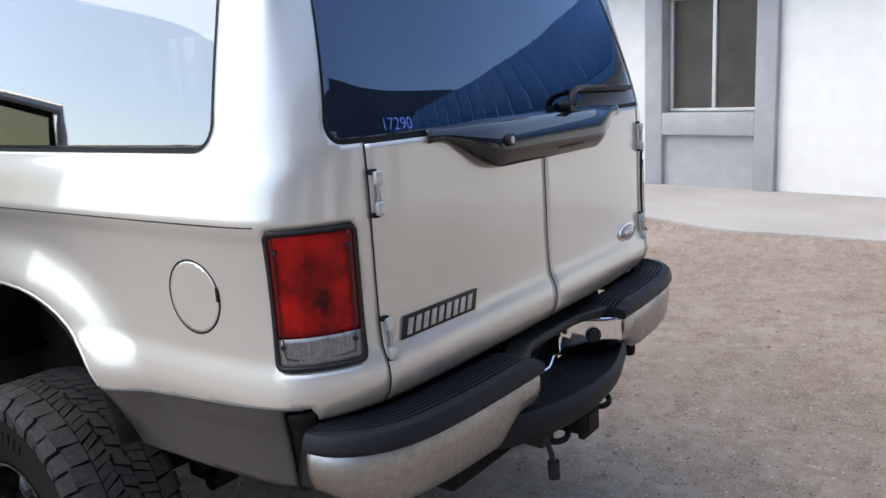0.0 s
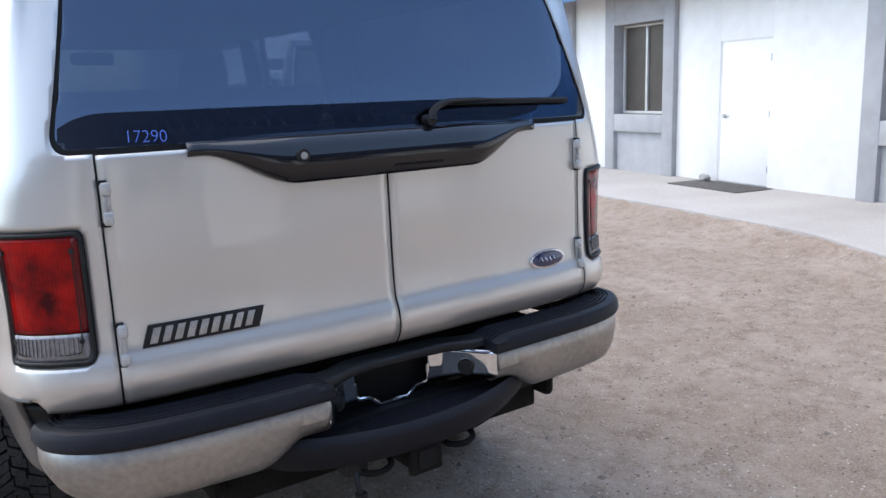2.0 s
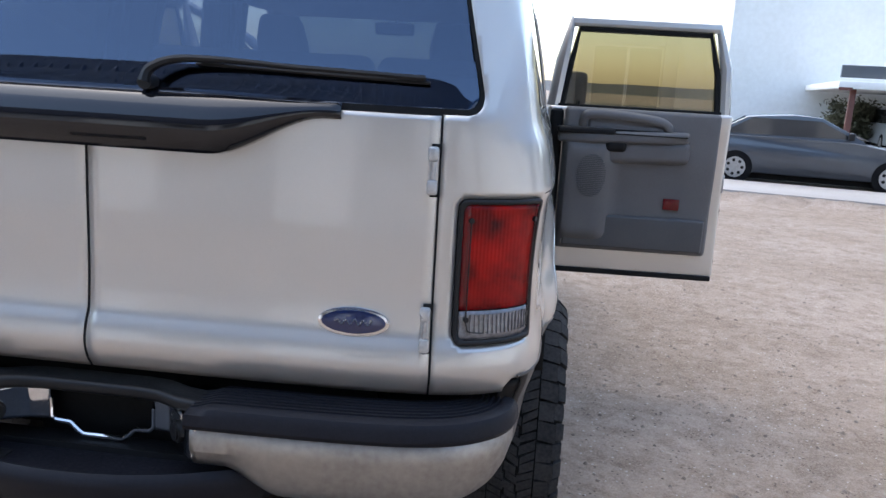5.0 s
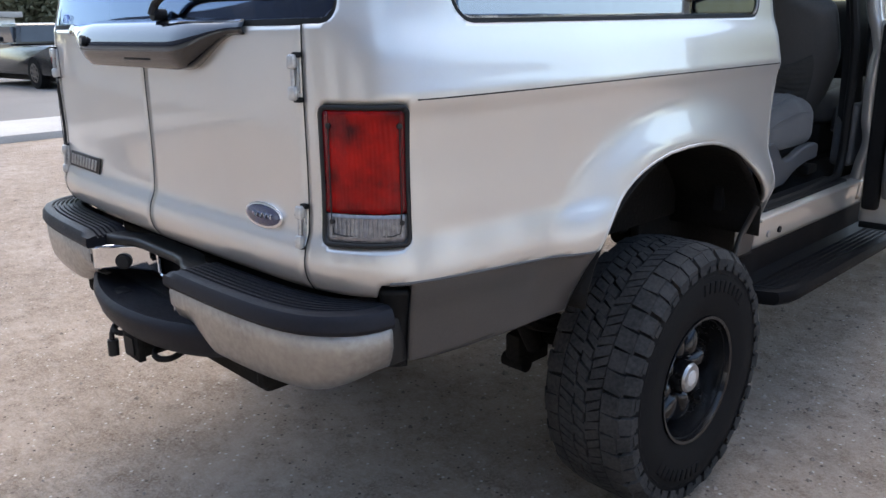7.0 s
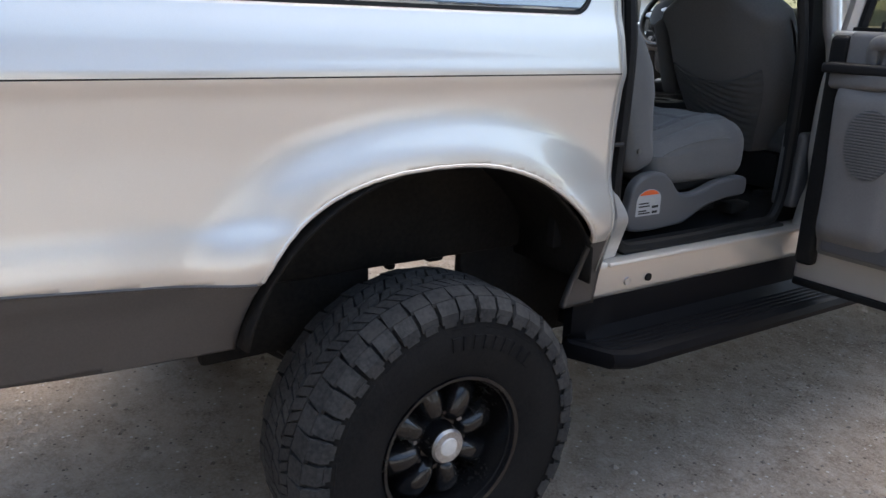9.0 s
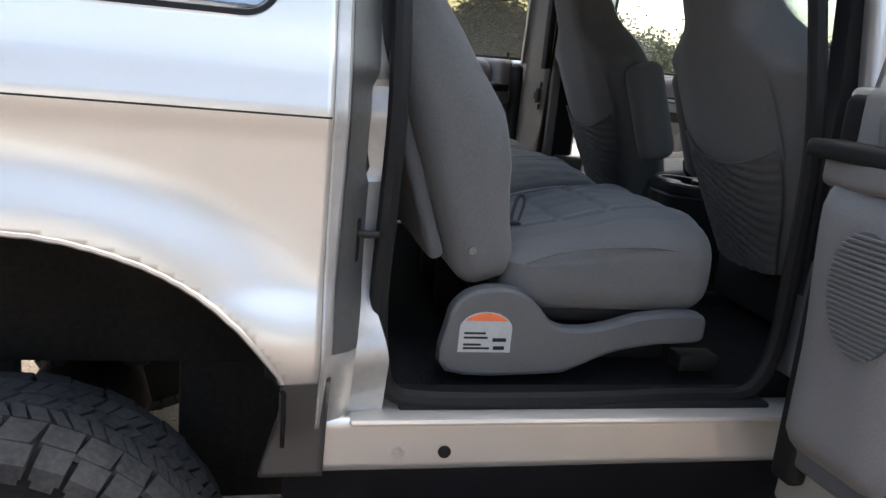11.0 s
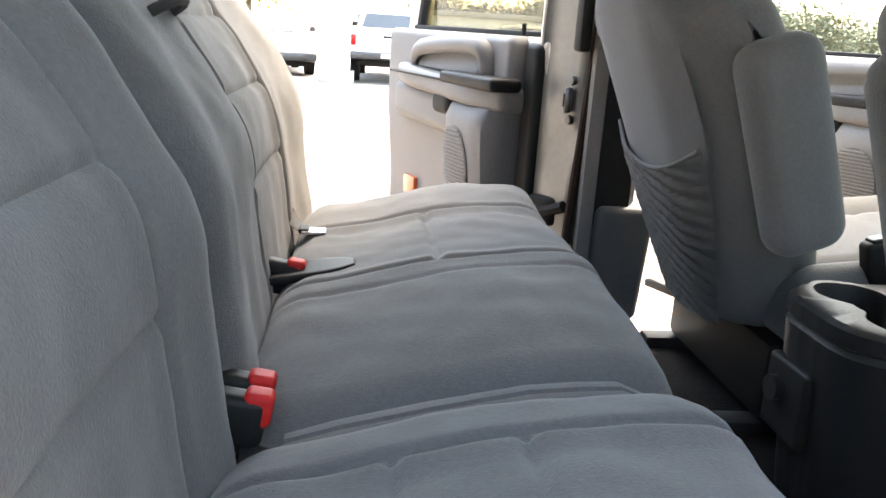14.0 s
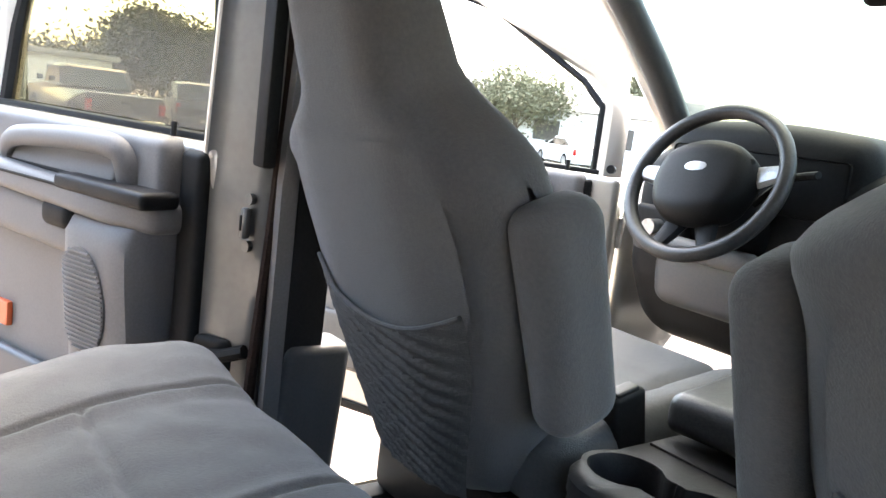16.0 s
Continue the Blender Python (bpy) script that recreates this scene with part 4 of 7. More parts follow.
for side in (1, -1):
    d = part("tail_door", panel(0.0035, S_GAP - GAP, 0.952, 1.545, lambda s, y, z: door_top(float(np.interp(s, OUT_S, OUT_X))) - z, 0, side, 0.025, 0.012), M_PAINT, suv, "champagne silver side-hinged tail door", solid=0.02)
    # hinges
    for z in (1.425, 1.098):
        f = skin_frame(S_GAP - 0.002, z, 0.0, side)
        k = -side * 0.015
        part("hinge", moved(boxed(k - 0.008, k + 0.008, -0.046, 0.046, 0.0, 0.007, 0.002), f), M_ZINC, d, "pale zinc door hinge")
        for dz in (-0.033, 0.033):
            part("knuckle", moved(boxed(k - 0.011, k + 0.011, dz - 0.015, dz + 0.015, 0.0065, 0.024, 0.006), f), M_ZINC, d)
            part("hinge_tab", moved(boxed(*sorted((0.0, k - side * 0.004)), *sorted((dz * 1.25, dz * 1.6)), 0.0, 0.012, 0.002), f), M_SEAL, d)
        part("pin", moved(cyl(bmesh.new(), (k, -0.045, 0.014), (k, 0.045, 0.014), 0.0055, n=10), f), M_STEEL, d)
    part("inner_door_panel", panel(0.01, S_GAP - 0.02, 0.96, 1.45, None, -0.05, side, 0.06, 0.06), M_TRIM, d, solid=0.02)
# dark gaps
bm = panel(-0.02, S_GAP + 0.03, 0.945, 1.45, None, -0.022, 1, 0.05, 0.05)
part("door_gap_seal", bm, M_SEAL, suv, solid=0.004)
part("door_gap_seal", panel(-0.02, S_GAP + 0.03, 0.945, 1.45, None, -0.0225, -1, 0.05, 0.05), M_SEAL, suv, solid=0.004)
for side in (0, 1, -1):
    s_at = S_GAP - GAP / 2 if side else 0.0
    part("door_seam", tube(bmesh.new(), [skin(s_at, 0.954 + 0.58 * k / 40, -0.0028, side or 1) for k in range(41 if side else 35)], 0.0036, 6), M_SEAL, suv)
# lift glass
for side in (1, -1):
    part("frame_paint", panel(0, s_at_x(0.86), 1.975, 2.07, lambda s, y, z: z - 2.0, 0, side), M_PAINT, suv, solid=0.02)


bm = panel(0, s_at_x(0.86), 1.53, 2.02, lambda s, y, z: tail_glass(s, z), -0.006, 1)
bm2 = panel(0, s_at_x(0.86), 1.53, 2.02, lambda s, y, z: tail_glass(s, z), -0.006, -1)
me = bpy.data.meshes.new("tmp")
bm2.to_mesh(me)
bm.from_mesh(me)
bm2.free()
bmesh.ops.remove_doubles(bm, verts=bm.verts, dist=0.0005)
lift_glass = part("lift_glass", bm, M_TINT, suv, "dark tinted tail window", solid=0.004)
for side in (1, -1):
    part("glass_border", panel(0, s_at_x(0.86), 1.53, 2.02, lambda s, y, z: min(tail_glass(s, z) + 0.004, 0.009 - tail_glass(s, z)), -0.0045, side, 0.006, 0.006), M_SEAL, lift_glass)
writing("written_number", "17290", 0.041, M_MARKER, lift_glass, skin_frame(s_at_x(0.62), 1.566, -0.003, -1) @ pose(0, 0, 0, 0, 0, 2) @ Matrix(((0.92, 0.18, 0, 0), (0, 1, 0, 0), (0, 0, 1, 0), (0, 0, 0, 1))), 0.0004, -0.0009)

# handle trim across both doors
def trim_ring(x):
    lo, hi = door_top(x) - 0.015, 1.538 + 0.006 * (1 - ramp(abs(x), 0.26, 0.52))
    d = 0.046 * (1 - ramp(abs(x), 0.27, 0.53)) + 0.006
    c = [(lo, 0.0), (lo + 0.003, 0.55 * d), (lo + 0.16 * (hi - lo), 0.80 * d), (lo + 0.34 * (hi - lo), 0.97 * d), (lo + 0.48 * (hi - lo), d), (lo + 0.60 * (hi - lo), 0.95 * d), (lo + 0.76 * (hi - lo), 0.80 * d), (lo + 0.90 * (hi - lo), 0.60 * d), (hi, 0.40 * d), (hi + 0.008, 0.0)]
    s = s_at_x(abs(x))
    return [skin(s, z, o, 1 if x >= 0 else -1) for z, o in c]


trim = part("handle_trim", loft(bmesh.new(), [trim_ring(-0.535 + 1.07 * i / 60) for i in range(61)], closed=False), M_GLOSSBLACK, suv, "glossy black handle trim under the tail window", solid=-0.004)
f = skin_frame(s_at_x(0.075), 1.470, 0.046, 1)
part("handle_cup", moved(boxed(-0.085, 0.085, -0.018, 0.018, -0.004, 0.0035, 0.006), f), M_SEAL, trim)
bm = bmesh.new()
tube(bm, [skin(s_at_x(0.075 + 0.09 * math.cos(a)), 1.484 + 0.030 * math.sin(a), 0.0525 - 0.010 * math.sin(a) ** 2, 1) for a in [math.pi * k / 16 for k in range(17)]], 0.003, 6)
part("handle_seam", bm, M_SEAL, trim)
f = skin_frame(s_at_x(0.27), 1.500, 0.052, -1)
bm = cyl(bmesh.new(), (0, 0, 0), (0, 0, 0.012), 0.016)
lock = part("lock", moved(bm, f), M_BLACK, trim)
part("lock_face", moved(cyl(bmesh.new(), (0, 0, 0.012), (0, 0, 0.014), 0.009), f), M_STEEL, trim)

# wiper
wip = part("wiper", cyl(bmesh.new(), skin(s_at_x(0.14), 1.565, 0.0, 1), skin(s_at_x(0.14), 1.565, 0.036, 1), 0.015), M_BLACK, suv, "black rear wiper resting on the glass")
arm = smooth_line([skin(s_at_x(0.14), 1.565, 0.035, 1), skin(s_at_x(0.15), 1.592, 0.036, 1), skin(s_at_x(0.20), 1.612, 0.034, 1), skin(s_at_x(0.30), 1.615, 0.028, 1), skin(s_at_x(0.46), 1.608, 0.022, 1)], 8)
part("wiper_arm", tube(bmesh.new(), arm, [0.0125 - 0.008 * i / (len(arm) - 1) for i in range(len(arm))], 8), M_BLACK, wip)
bm = tube(bmesh.new(), [skin(s_at_x(0.24 + 0.46 * i / 20), 1.615 - 0.012 * i / 20, 0.014 + 0.006 * math.sin(math.pi * i / 20), 1) for i in range(21)], 0.006, 6)
tube(bm, [skin(s_at_x(0.23 + 0.48 * i / 20), 1.606 - 0.012 * i / 20, 0.004, 1) for i in range(21)], 0.004, 6)
part("wiper_blade", bm, M_BLACK, wip)

# badges: slanted plain bars for the model name, a blue oval for the maker's
f = skin_frame(s_at_x(0.535), 1.108, 0.001, -1)
bm = bmesh.new()
prism(bm, [(-0.15, -0.026), (0.132, -0.026), (0.15, 0.026), (-0.132, 0.026)], "z", 0, 0.004, 0.001)
badge = part("badge", moved(bm, f), M_BLACK, suv, "black and chrome slanted name badge")
for k in range(9):
    x = -0.118 + 0.0285 * k
    bm = bmesh.new()
    prism(bm, [(x - 0.0055 - 0.010, -0.018), (x + 0.012 - 0.010, -0.018), (x + 0.012 + 0.003, 0.018), (x - 0.0055 + 0.003, 0.018)], "z", 0.004, 0.007, 0.001)
    box(bm, x - 0.004, x + 0.006, -0.003, 0.003, 0.0072, 0.0076)
    part("bar", moved(bm, f), M_STEEL, badge)
for k in range(3):
    part("bar", moved(boxed(0.045 + 0.026 * k, 0.065 + 0.026 * k, -0.058, -0.04, 0, 0.004, 0.001), f), M_STEEL, badge)
f = skin_frame(s_at_x(0.577), 1.104, 0.0, 1)


def oval(bm, a, b, z0, z1, n=40):
    prism(bm, [(a * math.cos(2 * math.pi * k / n), b * math.sin(2 * math.pi * k / n)) for k in range(n)], "z", z0, z1, 0.0015)
    return bm


ov = part("oval_badge", moved(oval(bmesh.new(), 0.075, 0.031, 0, 0.007), f), M_CHROME, suv, "dark blue oval badge with a chrome rim")
part("enamel", moved(oval(bmesh.new(), 0.067, 0.0245, 0.0065, 0.0085), f), M_BLUEOVAL, ov)
bm = bmesh.new()
tube(bm, [Vector((-0.038 + 0.076 * k / 24, 0.006 * math.sin(k * 1.1), 0.009)) for k in range(25)], 0.0028, 5)
part("bar", moved(bm, f), M_CHROME, ov)

# ---------------------------------------------------------------- rear bumper
BUMP = smooth_line([(0, -0.018, 0), (0.3, -0.016, 0), (0.55, -0.008, 0), (0.71, 0.008, 0), (0.805, 0.036, 0), (0.870, 0.082, 0), (0.906, 0.135, 0), (0.917, 0.195, 0)], 8)
BUMP_S = [0.0]
for a, b in zip(BUMP, BUMP[1:]):
    BUMP_S.append(BUMP_S[-1] + (b - a).length)


def bump_at(s, inset, z, side):
    x, y = (float(np.interp(s, BUMP_S, [p[k] for p in BUMP])) for k in (0, 1))
    x2, y2 = (float(np.interp(s + 0.02, BUMP_S, [p[k] for p in BUMP])) for k in (0, 1))
    x1, y1 = (float(np.interp(s - 0.02, BUMP_S, [p[k] for p in BUMP])) for k in (0, 1))
    k = math.hypot(x2 - x1, y2 - y1)
    return Vector((side * (x - (y2 - y1) / k * inset), y + (x2 - x1) / k * inset, z))


bumper = part("rear_bumper", boxed(-0.60, 0.60, 0.22, 0.29, 0.74, 0.88, 0.01), M_FRAME, suv, "dull chrome step bumper with black rubber pads")
SEND = BUMP_S[-1]
for side in (1, -1):
    # bright face, cut away on a slant towards the middle
    rings = []
    for i in range(60):
        s = 0.272 + (SEND - 0.272) * i / 59
        low = 0.735 + 0.042 * ramp(s, 0.78, SEND) + 0.056 * ramp(0.46 - s, 0, 0.13)
        top = 0.889
        rings.append([bump_at(s, ins, z, side) for ins, z in ((0.05, top + 0.004), (0.012, top), (0.0, top - 0.016), (0.0, top - 0.05), (0.002, (top + low) / 2), (0.008, low + 0.035), (0.02, low + 0.012), (0.04, low), (0.055, low + 0.002))])
    part("bumper_face", loft(bmesh.new(), rings, closed=False), M_BUMPER, bumper, "dull scratched chrome face", solid=-0.003)
    # black step pad on top with grooves
    rings = []
    for i in range(48):
        s = 0.262 + (SEND + 0.004 - 0.262) * i / 47
        wide = 0.118 - 0.02 * ramp(s, 0.75, SEND)
        top = 0.934 - 0.014 * ramp(0.32 - s, 0, 0.06)
        prof = [(-0.008, 0.886), (-0.013, 0.896), (-0.010, 0.918), (-0.002, top - 0.004), (0.010, top)]
        for g in range(6):
            a = 0.022 + (wide - 0.028) * g / 6
            prof += [(a, top), (a + 0.002, top - 0.007), (a + 0.007, top - 0.007), (a + 0.009, top)]
        prof += [(wide, top), (wide, 0.886)]
        rings.append([bump_at(s, ins, z, side) for ins, z in prof])
    part("step_pad", loft(bmesh.new(), rings, closed=True), M_PAD, bumper, "black ribbed rubber step pad", sharp=30)
    part("end_cap", moved(boxed(-0.010, 0.010, -0.03, 0.028, -0.070, 0.045, 0.008), Matrix.Translation(bump_at(SEND, 0.03, 0.85, side) + Vector((0, 0.03, 0)))), M_BLACK, bumper)
    # the face folds forward beside the plate and carries a round lamp
    wall = [(0.276, -0.010), (0.262, 0.0), (0.235, 0.036), (0.18, 0.108), (0.162, 0.124), (0.122, 0.132)]
    rings = [[Vector((side * x, y, z)) for z in (0.886, 0.880, 0.85, 0.808 + 0.014 * ramp(x, 0.16, 0.22), 0.800 + 0.014 * ramp(x, 0.16, 0.22))] for x, y in [(p.x, p.y) for p in smooth_line([(a, b, 0) for a, b in wall], 4)]]
    part("plate_bracket", loft(bmesh.new(), rings, closed=False), M_CHROME, bumper, "bright chrome plate bracket", solid=0.003)
    part("chrome_edge", tube(bmesh.new(), smooth_line([(side * 0.125, 0.128, 0.884), (side * 0.165, 0.118, 0.892), (side * 0.20, 0.075, 0.889), (side * 0.24, 0.025, 0.886), (side * 0.285, -0.016, 0.884)], 6), 0.006, 8), M_CHROME, bumper)
    bm = cyl(bmesh.new(), (side * 0.225, 0.07, 0.838), (side * 0.208, 0.056, 0.838), 0.025)
    part("plate_lamp", cyl(bm, (side * 0.208, 0.056, 0.838), (side * 0.204, 0.052, 0.838), 0.019), M_BLACK, bumper)
part("centre_pad", pillow((0.56, 0.075, 0.03), 0.012, (10, 3, 2), lambda p: Vector((p.x, 0.068 + p.y + 0.045 * (1 - ramp(abs(p.x), 0.13, 0.26)), 0.905 + p.z))), M_BLACK, bumper)
part("plate_recess", boxed(-0.17, 0.17, 0.165, 0.18, 0.74, 0.895, 0.004), M_SEAL, bumper)
# lower hitch step: a deep black plastic tray between the chrome faces
rings = []
for i in range(41):
    u = -1 + 2 * i / 40
    x = 0.43 * u
    k = math.sqrt(max(0.0, 1 - abs(u) ** 5))
    y = 0.05 - 0.115 * (1 - u * u)
    h = 0.012 * abs(u) ** 3
    rings.append([Vector((x, 0.16, 0.744)), Vector((x, y + 0.06, 0.752)), Vector((x, y + 0.012, 0.778 + h)), Vector((x, y, 0.766 + h)), Vector((x, y - 0.004, 0.752)), Vector((x, y + 0.008, 0.738 - 0.03 * k)), Vector((x, y + 0.03, 0.722 - 0.04 * k)), Vector((x, y + 0.09, 0.717 - 0.04 * k)), Vector((x, 0.16, 0.712 - 0.03 * k))])
step = part("hitch_step", loft(bmesh.new(), rings), M_PAD, bumper, "black plastic hitch step")
lip = [(-0.123, 0.133, 0.85), (-0.122, 0.133, 0.806), (-0.112, 0.133, 0.796), (-0.078, 0.133, 0.794), (-0.058, 0.132, 0.776), (-0.045, 0.132, 0.768), (0.045, 0.132, 0.768), (0.058, 0.132, 0.776), (0.078, 0.133, 0.794), (0.112, 0.133, 0.796), (0.122, 0.133, 0.806), (0.123, 0.133, 0.85)]
part("plate_edge", tube(bmesh.new(), lip, 0.0065, 8), M_CHROME, bumper, "bright stepped chrome lip under the plate")
part("lower_valance", loft(bmesh.new(), [[Vector((x, 0.10, 0.76)), Vector((x, 0.09, 0.70)), Vector((x, 0.10, 0.668 + 0.05 * (abs(x) / 0.6) ** 2)), Vector((x, 0.16, 0.67)), Vector((x, 0.16, 0.76))] for x in [-0.60 + 0.1 * k for k in range(13)]]), M_BLACK, bumper, "black lower valance")
bm = boxed(-0.042, 0.042, -0.02, 0.40, 0.612, 0.685, 0.008)
box(bm, -0.052, 0.052, -0.035, -0.012, 0.604, 0.693, 0.006)
hitch = part("tow_socket", bm, M_FRAME, bumper, "dusty black tow socket")
part("socket_mouth", boxed(-0.03, 0.03, -0.040, -0.033, 0.622, 0.675), M_SEAL, hitch)
for x in (-0.14, 0.14):
    bm = tube(bmesh.new(), smooth_line([(x - 0.05, 0.05, 0.665), (x - 0.045, 0.0, 0.65), (x, -0.02, 0.645), (x + 0.045, 0.0, 0.65), (x + 0.05, 0.05, 0.665)], 6), 0.009, 8)
    part("chain_loop", bm, M_FRAME, hitch)
part("hitch_bar", boxed(-0.52, 0.52, 0.10, 0.18, 0.62, 0.70, 0.012), M_FRAME, hitch)
for x in (-0.55, 0.55):
    part("hitch_bracket", boxed(x - 0.02, x + 0.02, 0.06, 0.40, 0.655, 0.79, 0.02), M_FRAME, hitch)
part("plug_mount", boxed(-0.235, -0.165, 0.0, 0.06, 0.645, 0.755, 0.008), M_BLACK, hitch)
bm = tube(bmesh.new(), smooth_line([(-0.20, 0.01, 0.66), (-0.205, -0.01, 0.62), (-0.20, -0.012, 0.58)], 6), 0.008, 8)
cyl(bm, (-0.20, -0.012, 0.60), (-0.20, -0.014, 0.55), 0.017)
part("trailer_plug", bm, M_BLACK, hitch)

# ---------------------------------------------------------------- under the body
part("underbody", boxed(-0.86, 0.86, 2.0, 5.3, 0.74, 0.80, 0.01), M_FRAME, suv, "dusty black underbody")
part("underbody", boxed(-0.80, 0.80, 0.22, 0.72, 0.74, 0.80, 0.01), M_FRAME, suv, "dusty black underbody")
for x in (-0.46, 0.46):
    # the rail kicks up over the axle
    part("frame_rail", loft(bmesh.new(), [[Vector((x + dx, y, z + dz)) for dx, dz in ((-0.05, 0), (0.05, 0), (0.05, h), (-0.05, h))] for y, z, h in ((0.14, 0.665, 0.12), (0.62, 0.675, 0.12), (0.86, 0.785, 0.085), (1.85, 0.785, 0.085), (2.15, 0.60, 0.14), (5.4, 0.60, 0.14))]), M_FRAME, suv)
bm = cyl(bmesh.new(), (-0.74, 1.32, 0.44), (0.74, 1.32, 0.44), 0.06)
bmesh.ops.create_icosphere(bm, subdivisions=2, radius=0.17, matrix=Matrix.Translation((0.05, 1.32, 0.44)))
part("rear_axle", bm, M_FRAME, suv)
for x in (-0.56, 0.56):
    bm = tube(bmesh.new(), smooth_line([(x, 1.00, 0.68), (x, 1.06, 0.58), (x, 1.16, 0.52), (x, 1.32, 0.49), (x, 1.75, 0.53), (x, 2.1, 0.62)], 8), 0.04, 8, flat=0.6)
    part("leaf_spring", bm, M_FRAME, suv)
    part("shock_absorber", cyl(bmesh.new(), (x * 0.92, 1.18, 0.42), (x * 0.86, 1.0, 0.80), 0.032), M_FRAME, suv)
part("exhaust", tube(bmesh.new(), smooth_line([(0.36, 3.4, 0.60), (0.36, 2.4, 0.62), (0.36, 1.9, 0.66)], 8), 0.035, 10), M_FRAME, suv)
for x in (-0.45, 0.45):
    bm = cyl(bmesh.new(), (x - 0.05, 1.155, 0.352), (x + 0.05, 1.155, 0.352), 0.028)
    part("shock_mount", box(bm, x - 0.034, x + 0.034, 1.13, 1.30, 0.335, 0.46, 0.012), M_FRAME, suv)




# ---------------------------------------------------------------- wheels
def make_wheel(m, name="wheel"):
    """Axle along local x, outer face towards +x."""
    R, W, r = 0.448, 0.30, 0.208
    back = Matrix.Translation((-0.035, 0, 0))
    prof = [(-W / 2 + 0.02, r - 0.01), (-W / 2, r + 0.02), (-W / 2 - 0.008, 0.31), (-W / 2 + 0.004, 0.392), (-W / 2 + 0.03, 0.432), (-W / 2 + 0.06, R - 0.013), (0, R - 0.009), (W / 2 - 0.06, R - 0.013), (W / 2 - 0.03, 0.432), (W / 2 - 0.004, 0.392), (W / 2 + 0.008, 0.31), (W / 2 + 0.002, 0.255), (W / 2 - 0.006, r + 0.012), (W / 2 - 0.02, r - 0.008)]
    prof = [(p.x, p.y) for p in smooth_line([(a, b, 0) for a, b in prof], 3)]
    n = 72
    bm = bmesh.new()
    rings = [[Vector((x, rr * math.cos(2 * math.pi * k / n), rr * math.sin(2 * math.pi * k / n))) for x, rr in prof] for k in range(n)]
    vs = [[bm.verts.new(p) for p in ring] for ring in rings]
    for k in range(n):
        for j in range(len(prof) - 1):
            bm.faces.new((vs[k][j], vs[k][j + 1], vs[(k + 1) % n][j + 1], vs[(k + 1) % n][j]))
    carcass = bm
    bm = bmesh.new()
    # tread: three rows of lugs, and shoulder blocks that come down the side wall
    def block(a0, a1, x0, x1, skew, lo, hi, dip0=0.0, dip1=0.0):
        pts = []
        for rad in (lo, hi):
            sh = 0.0015 if rad == hi else 0
            for a, x, dip in ((a0, x0, dip0), (a1, x0, dip0), (a1, x1, dip1), (a0, x1, dip1)):
                aa = a + skew * (x - (x0 + x1) / 2) + (sh * 2 if a == a0 else -sh * 2)
                rr = rad - dip
                pts.append(bm.verts.new((x * 1.11, rr * math.cos(aa), rr * math.sin(aa))))
        for q in ((4, 5, 6, 7), (0, 1, 5, 4), (1, 2, 6, 5), (2, 3, 7, 6), (3, 0, 4, 7)):
            bm.faces.new([pts[i] for i in q])
    N = 42
    st = 2 * math.pi / N
    rnd = random.Random(11)
    for k in range(N):
        a = k * st
        alt = 0.007 if k % 2 else 0.0
        for sx in (1, -1):
            j = rnd.uniform(-0.03, 0.03) * st
            block(a + 0.005 + j, a + st * 0.97 + j, sx * 0.068, sx * (0.112 + alt), sx * (0.5 if k % 2 else 0.15), R - 0.012, R, 0.0, 0.009)
            block(a + 0.006 + j, a + st * 0.91 + j, sx * (0.113 + alt), sx * (0.138 + alt * 0.6), sx * 0.2, R - 0.028, R - 0.003, 0.009, 0.036)
            # the middle rows: two interlocked halves a pitch, offset against each other
            block(a + st * 0.04 + j, a + st * 0.55 + j, sx * (0.024 if k % 2 else 0.019), sx * 0.064, -sx * 1.2, R - 0.012, R)
            block(a + st * 0.60 + j, a + st * 0.99 + j, sx * (0.019 if k % 2 else 0.024), sx * 0.064, -sx * (0.9 if k % 2 else 1.5), R - 0.012, R)
        block(a + st * 0.2, a + st * 0.68, -0.020, 0.014, 1.3, R - 0.012, R)
        block(a + st * 0.73, a + st * 1.15, -0.014, 0.020, 1.7, R - 0.012, R)
        block(a + st * 0.15, a + st * 0.80, 0.137, 0.1405, 0, 0.372, 0.392)
    wheel = part(name, carcass, M_TYRE, suv, "worn all-terrain tyre on a satin black eight-spoke wheel", sharp=35)
    tagged(part("tread", bm, M_TREAD, wheel, sharp=35), "worn all-terrain tread blocks", kind="stuff")
    wheel.matrix_local = m @ Matrix.Diagonal((1, 0.973, 0.973, 1))
    # raised side-wall writing, kept as plain bars
    for base in (0.5, 0.5 + math.pi):
        for k in range(9):
            pts = [(rad * math.cos(aa), rad * math.sin(aa)) for rad in (0.300, 0.338) for aa in (base + 0.105 * k, base + 0.105 * k + 0.07)]
            part("sidewall_bar", prism(bmesh.new(), [pts[0], pts[1], pts[3], pts[2]], "x", W / 2 + 0.002, W / 2 + 0.0105, 0.001), M_TYRE, wheel)
    # barrel and spokes
    bm = bmesh.new()
    prof = [(0.142, 0.220), (0.150, 0.217), (0.147, 0.207), (0.12, 0.200), (0.02, 0.186), (-0.12, 0.182), (-0.15, 0.21)]
    vs = [[bm.verts.new((x, rr * math.cos(2 * math.pi * k / 64), rr * math.sin(2 * math.pi * k / 64))) for x, rr in prof] for k in range(64)]
    for k in range(64):
        for j in range(len(prof) - 1):
            bm.faces.new((vs[k][j], vs[k][j + 1], vs[(k + 1) % 64][j + 1], vs[(k + 1) % 64][j]))
    part("rim", bm, M_RIM, wheel, "satin black wheel rim", solid=0.006)
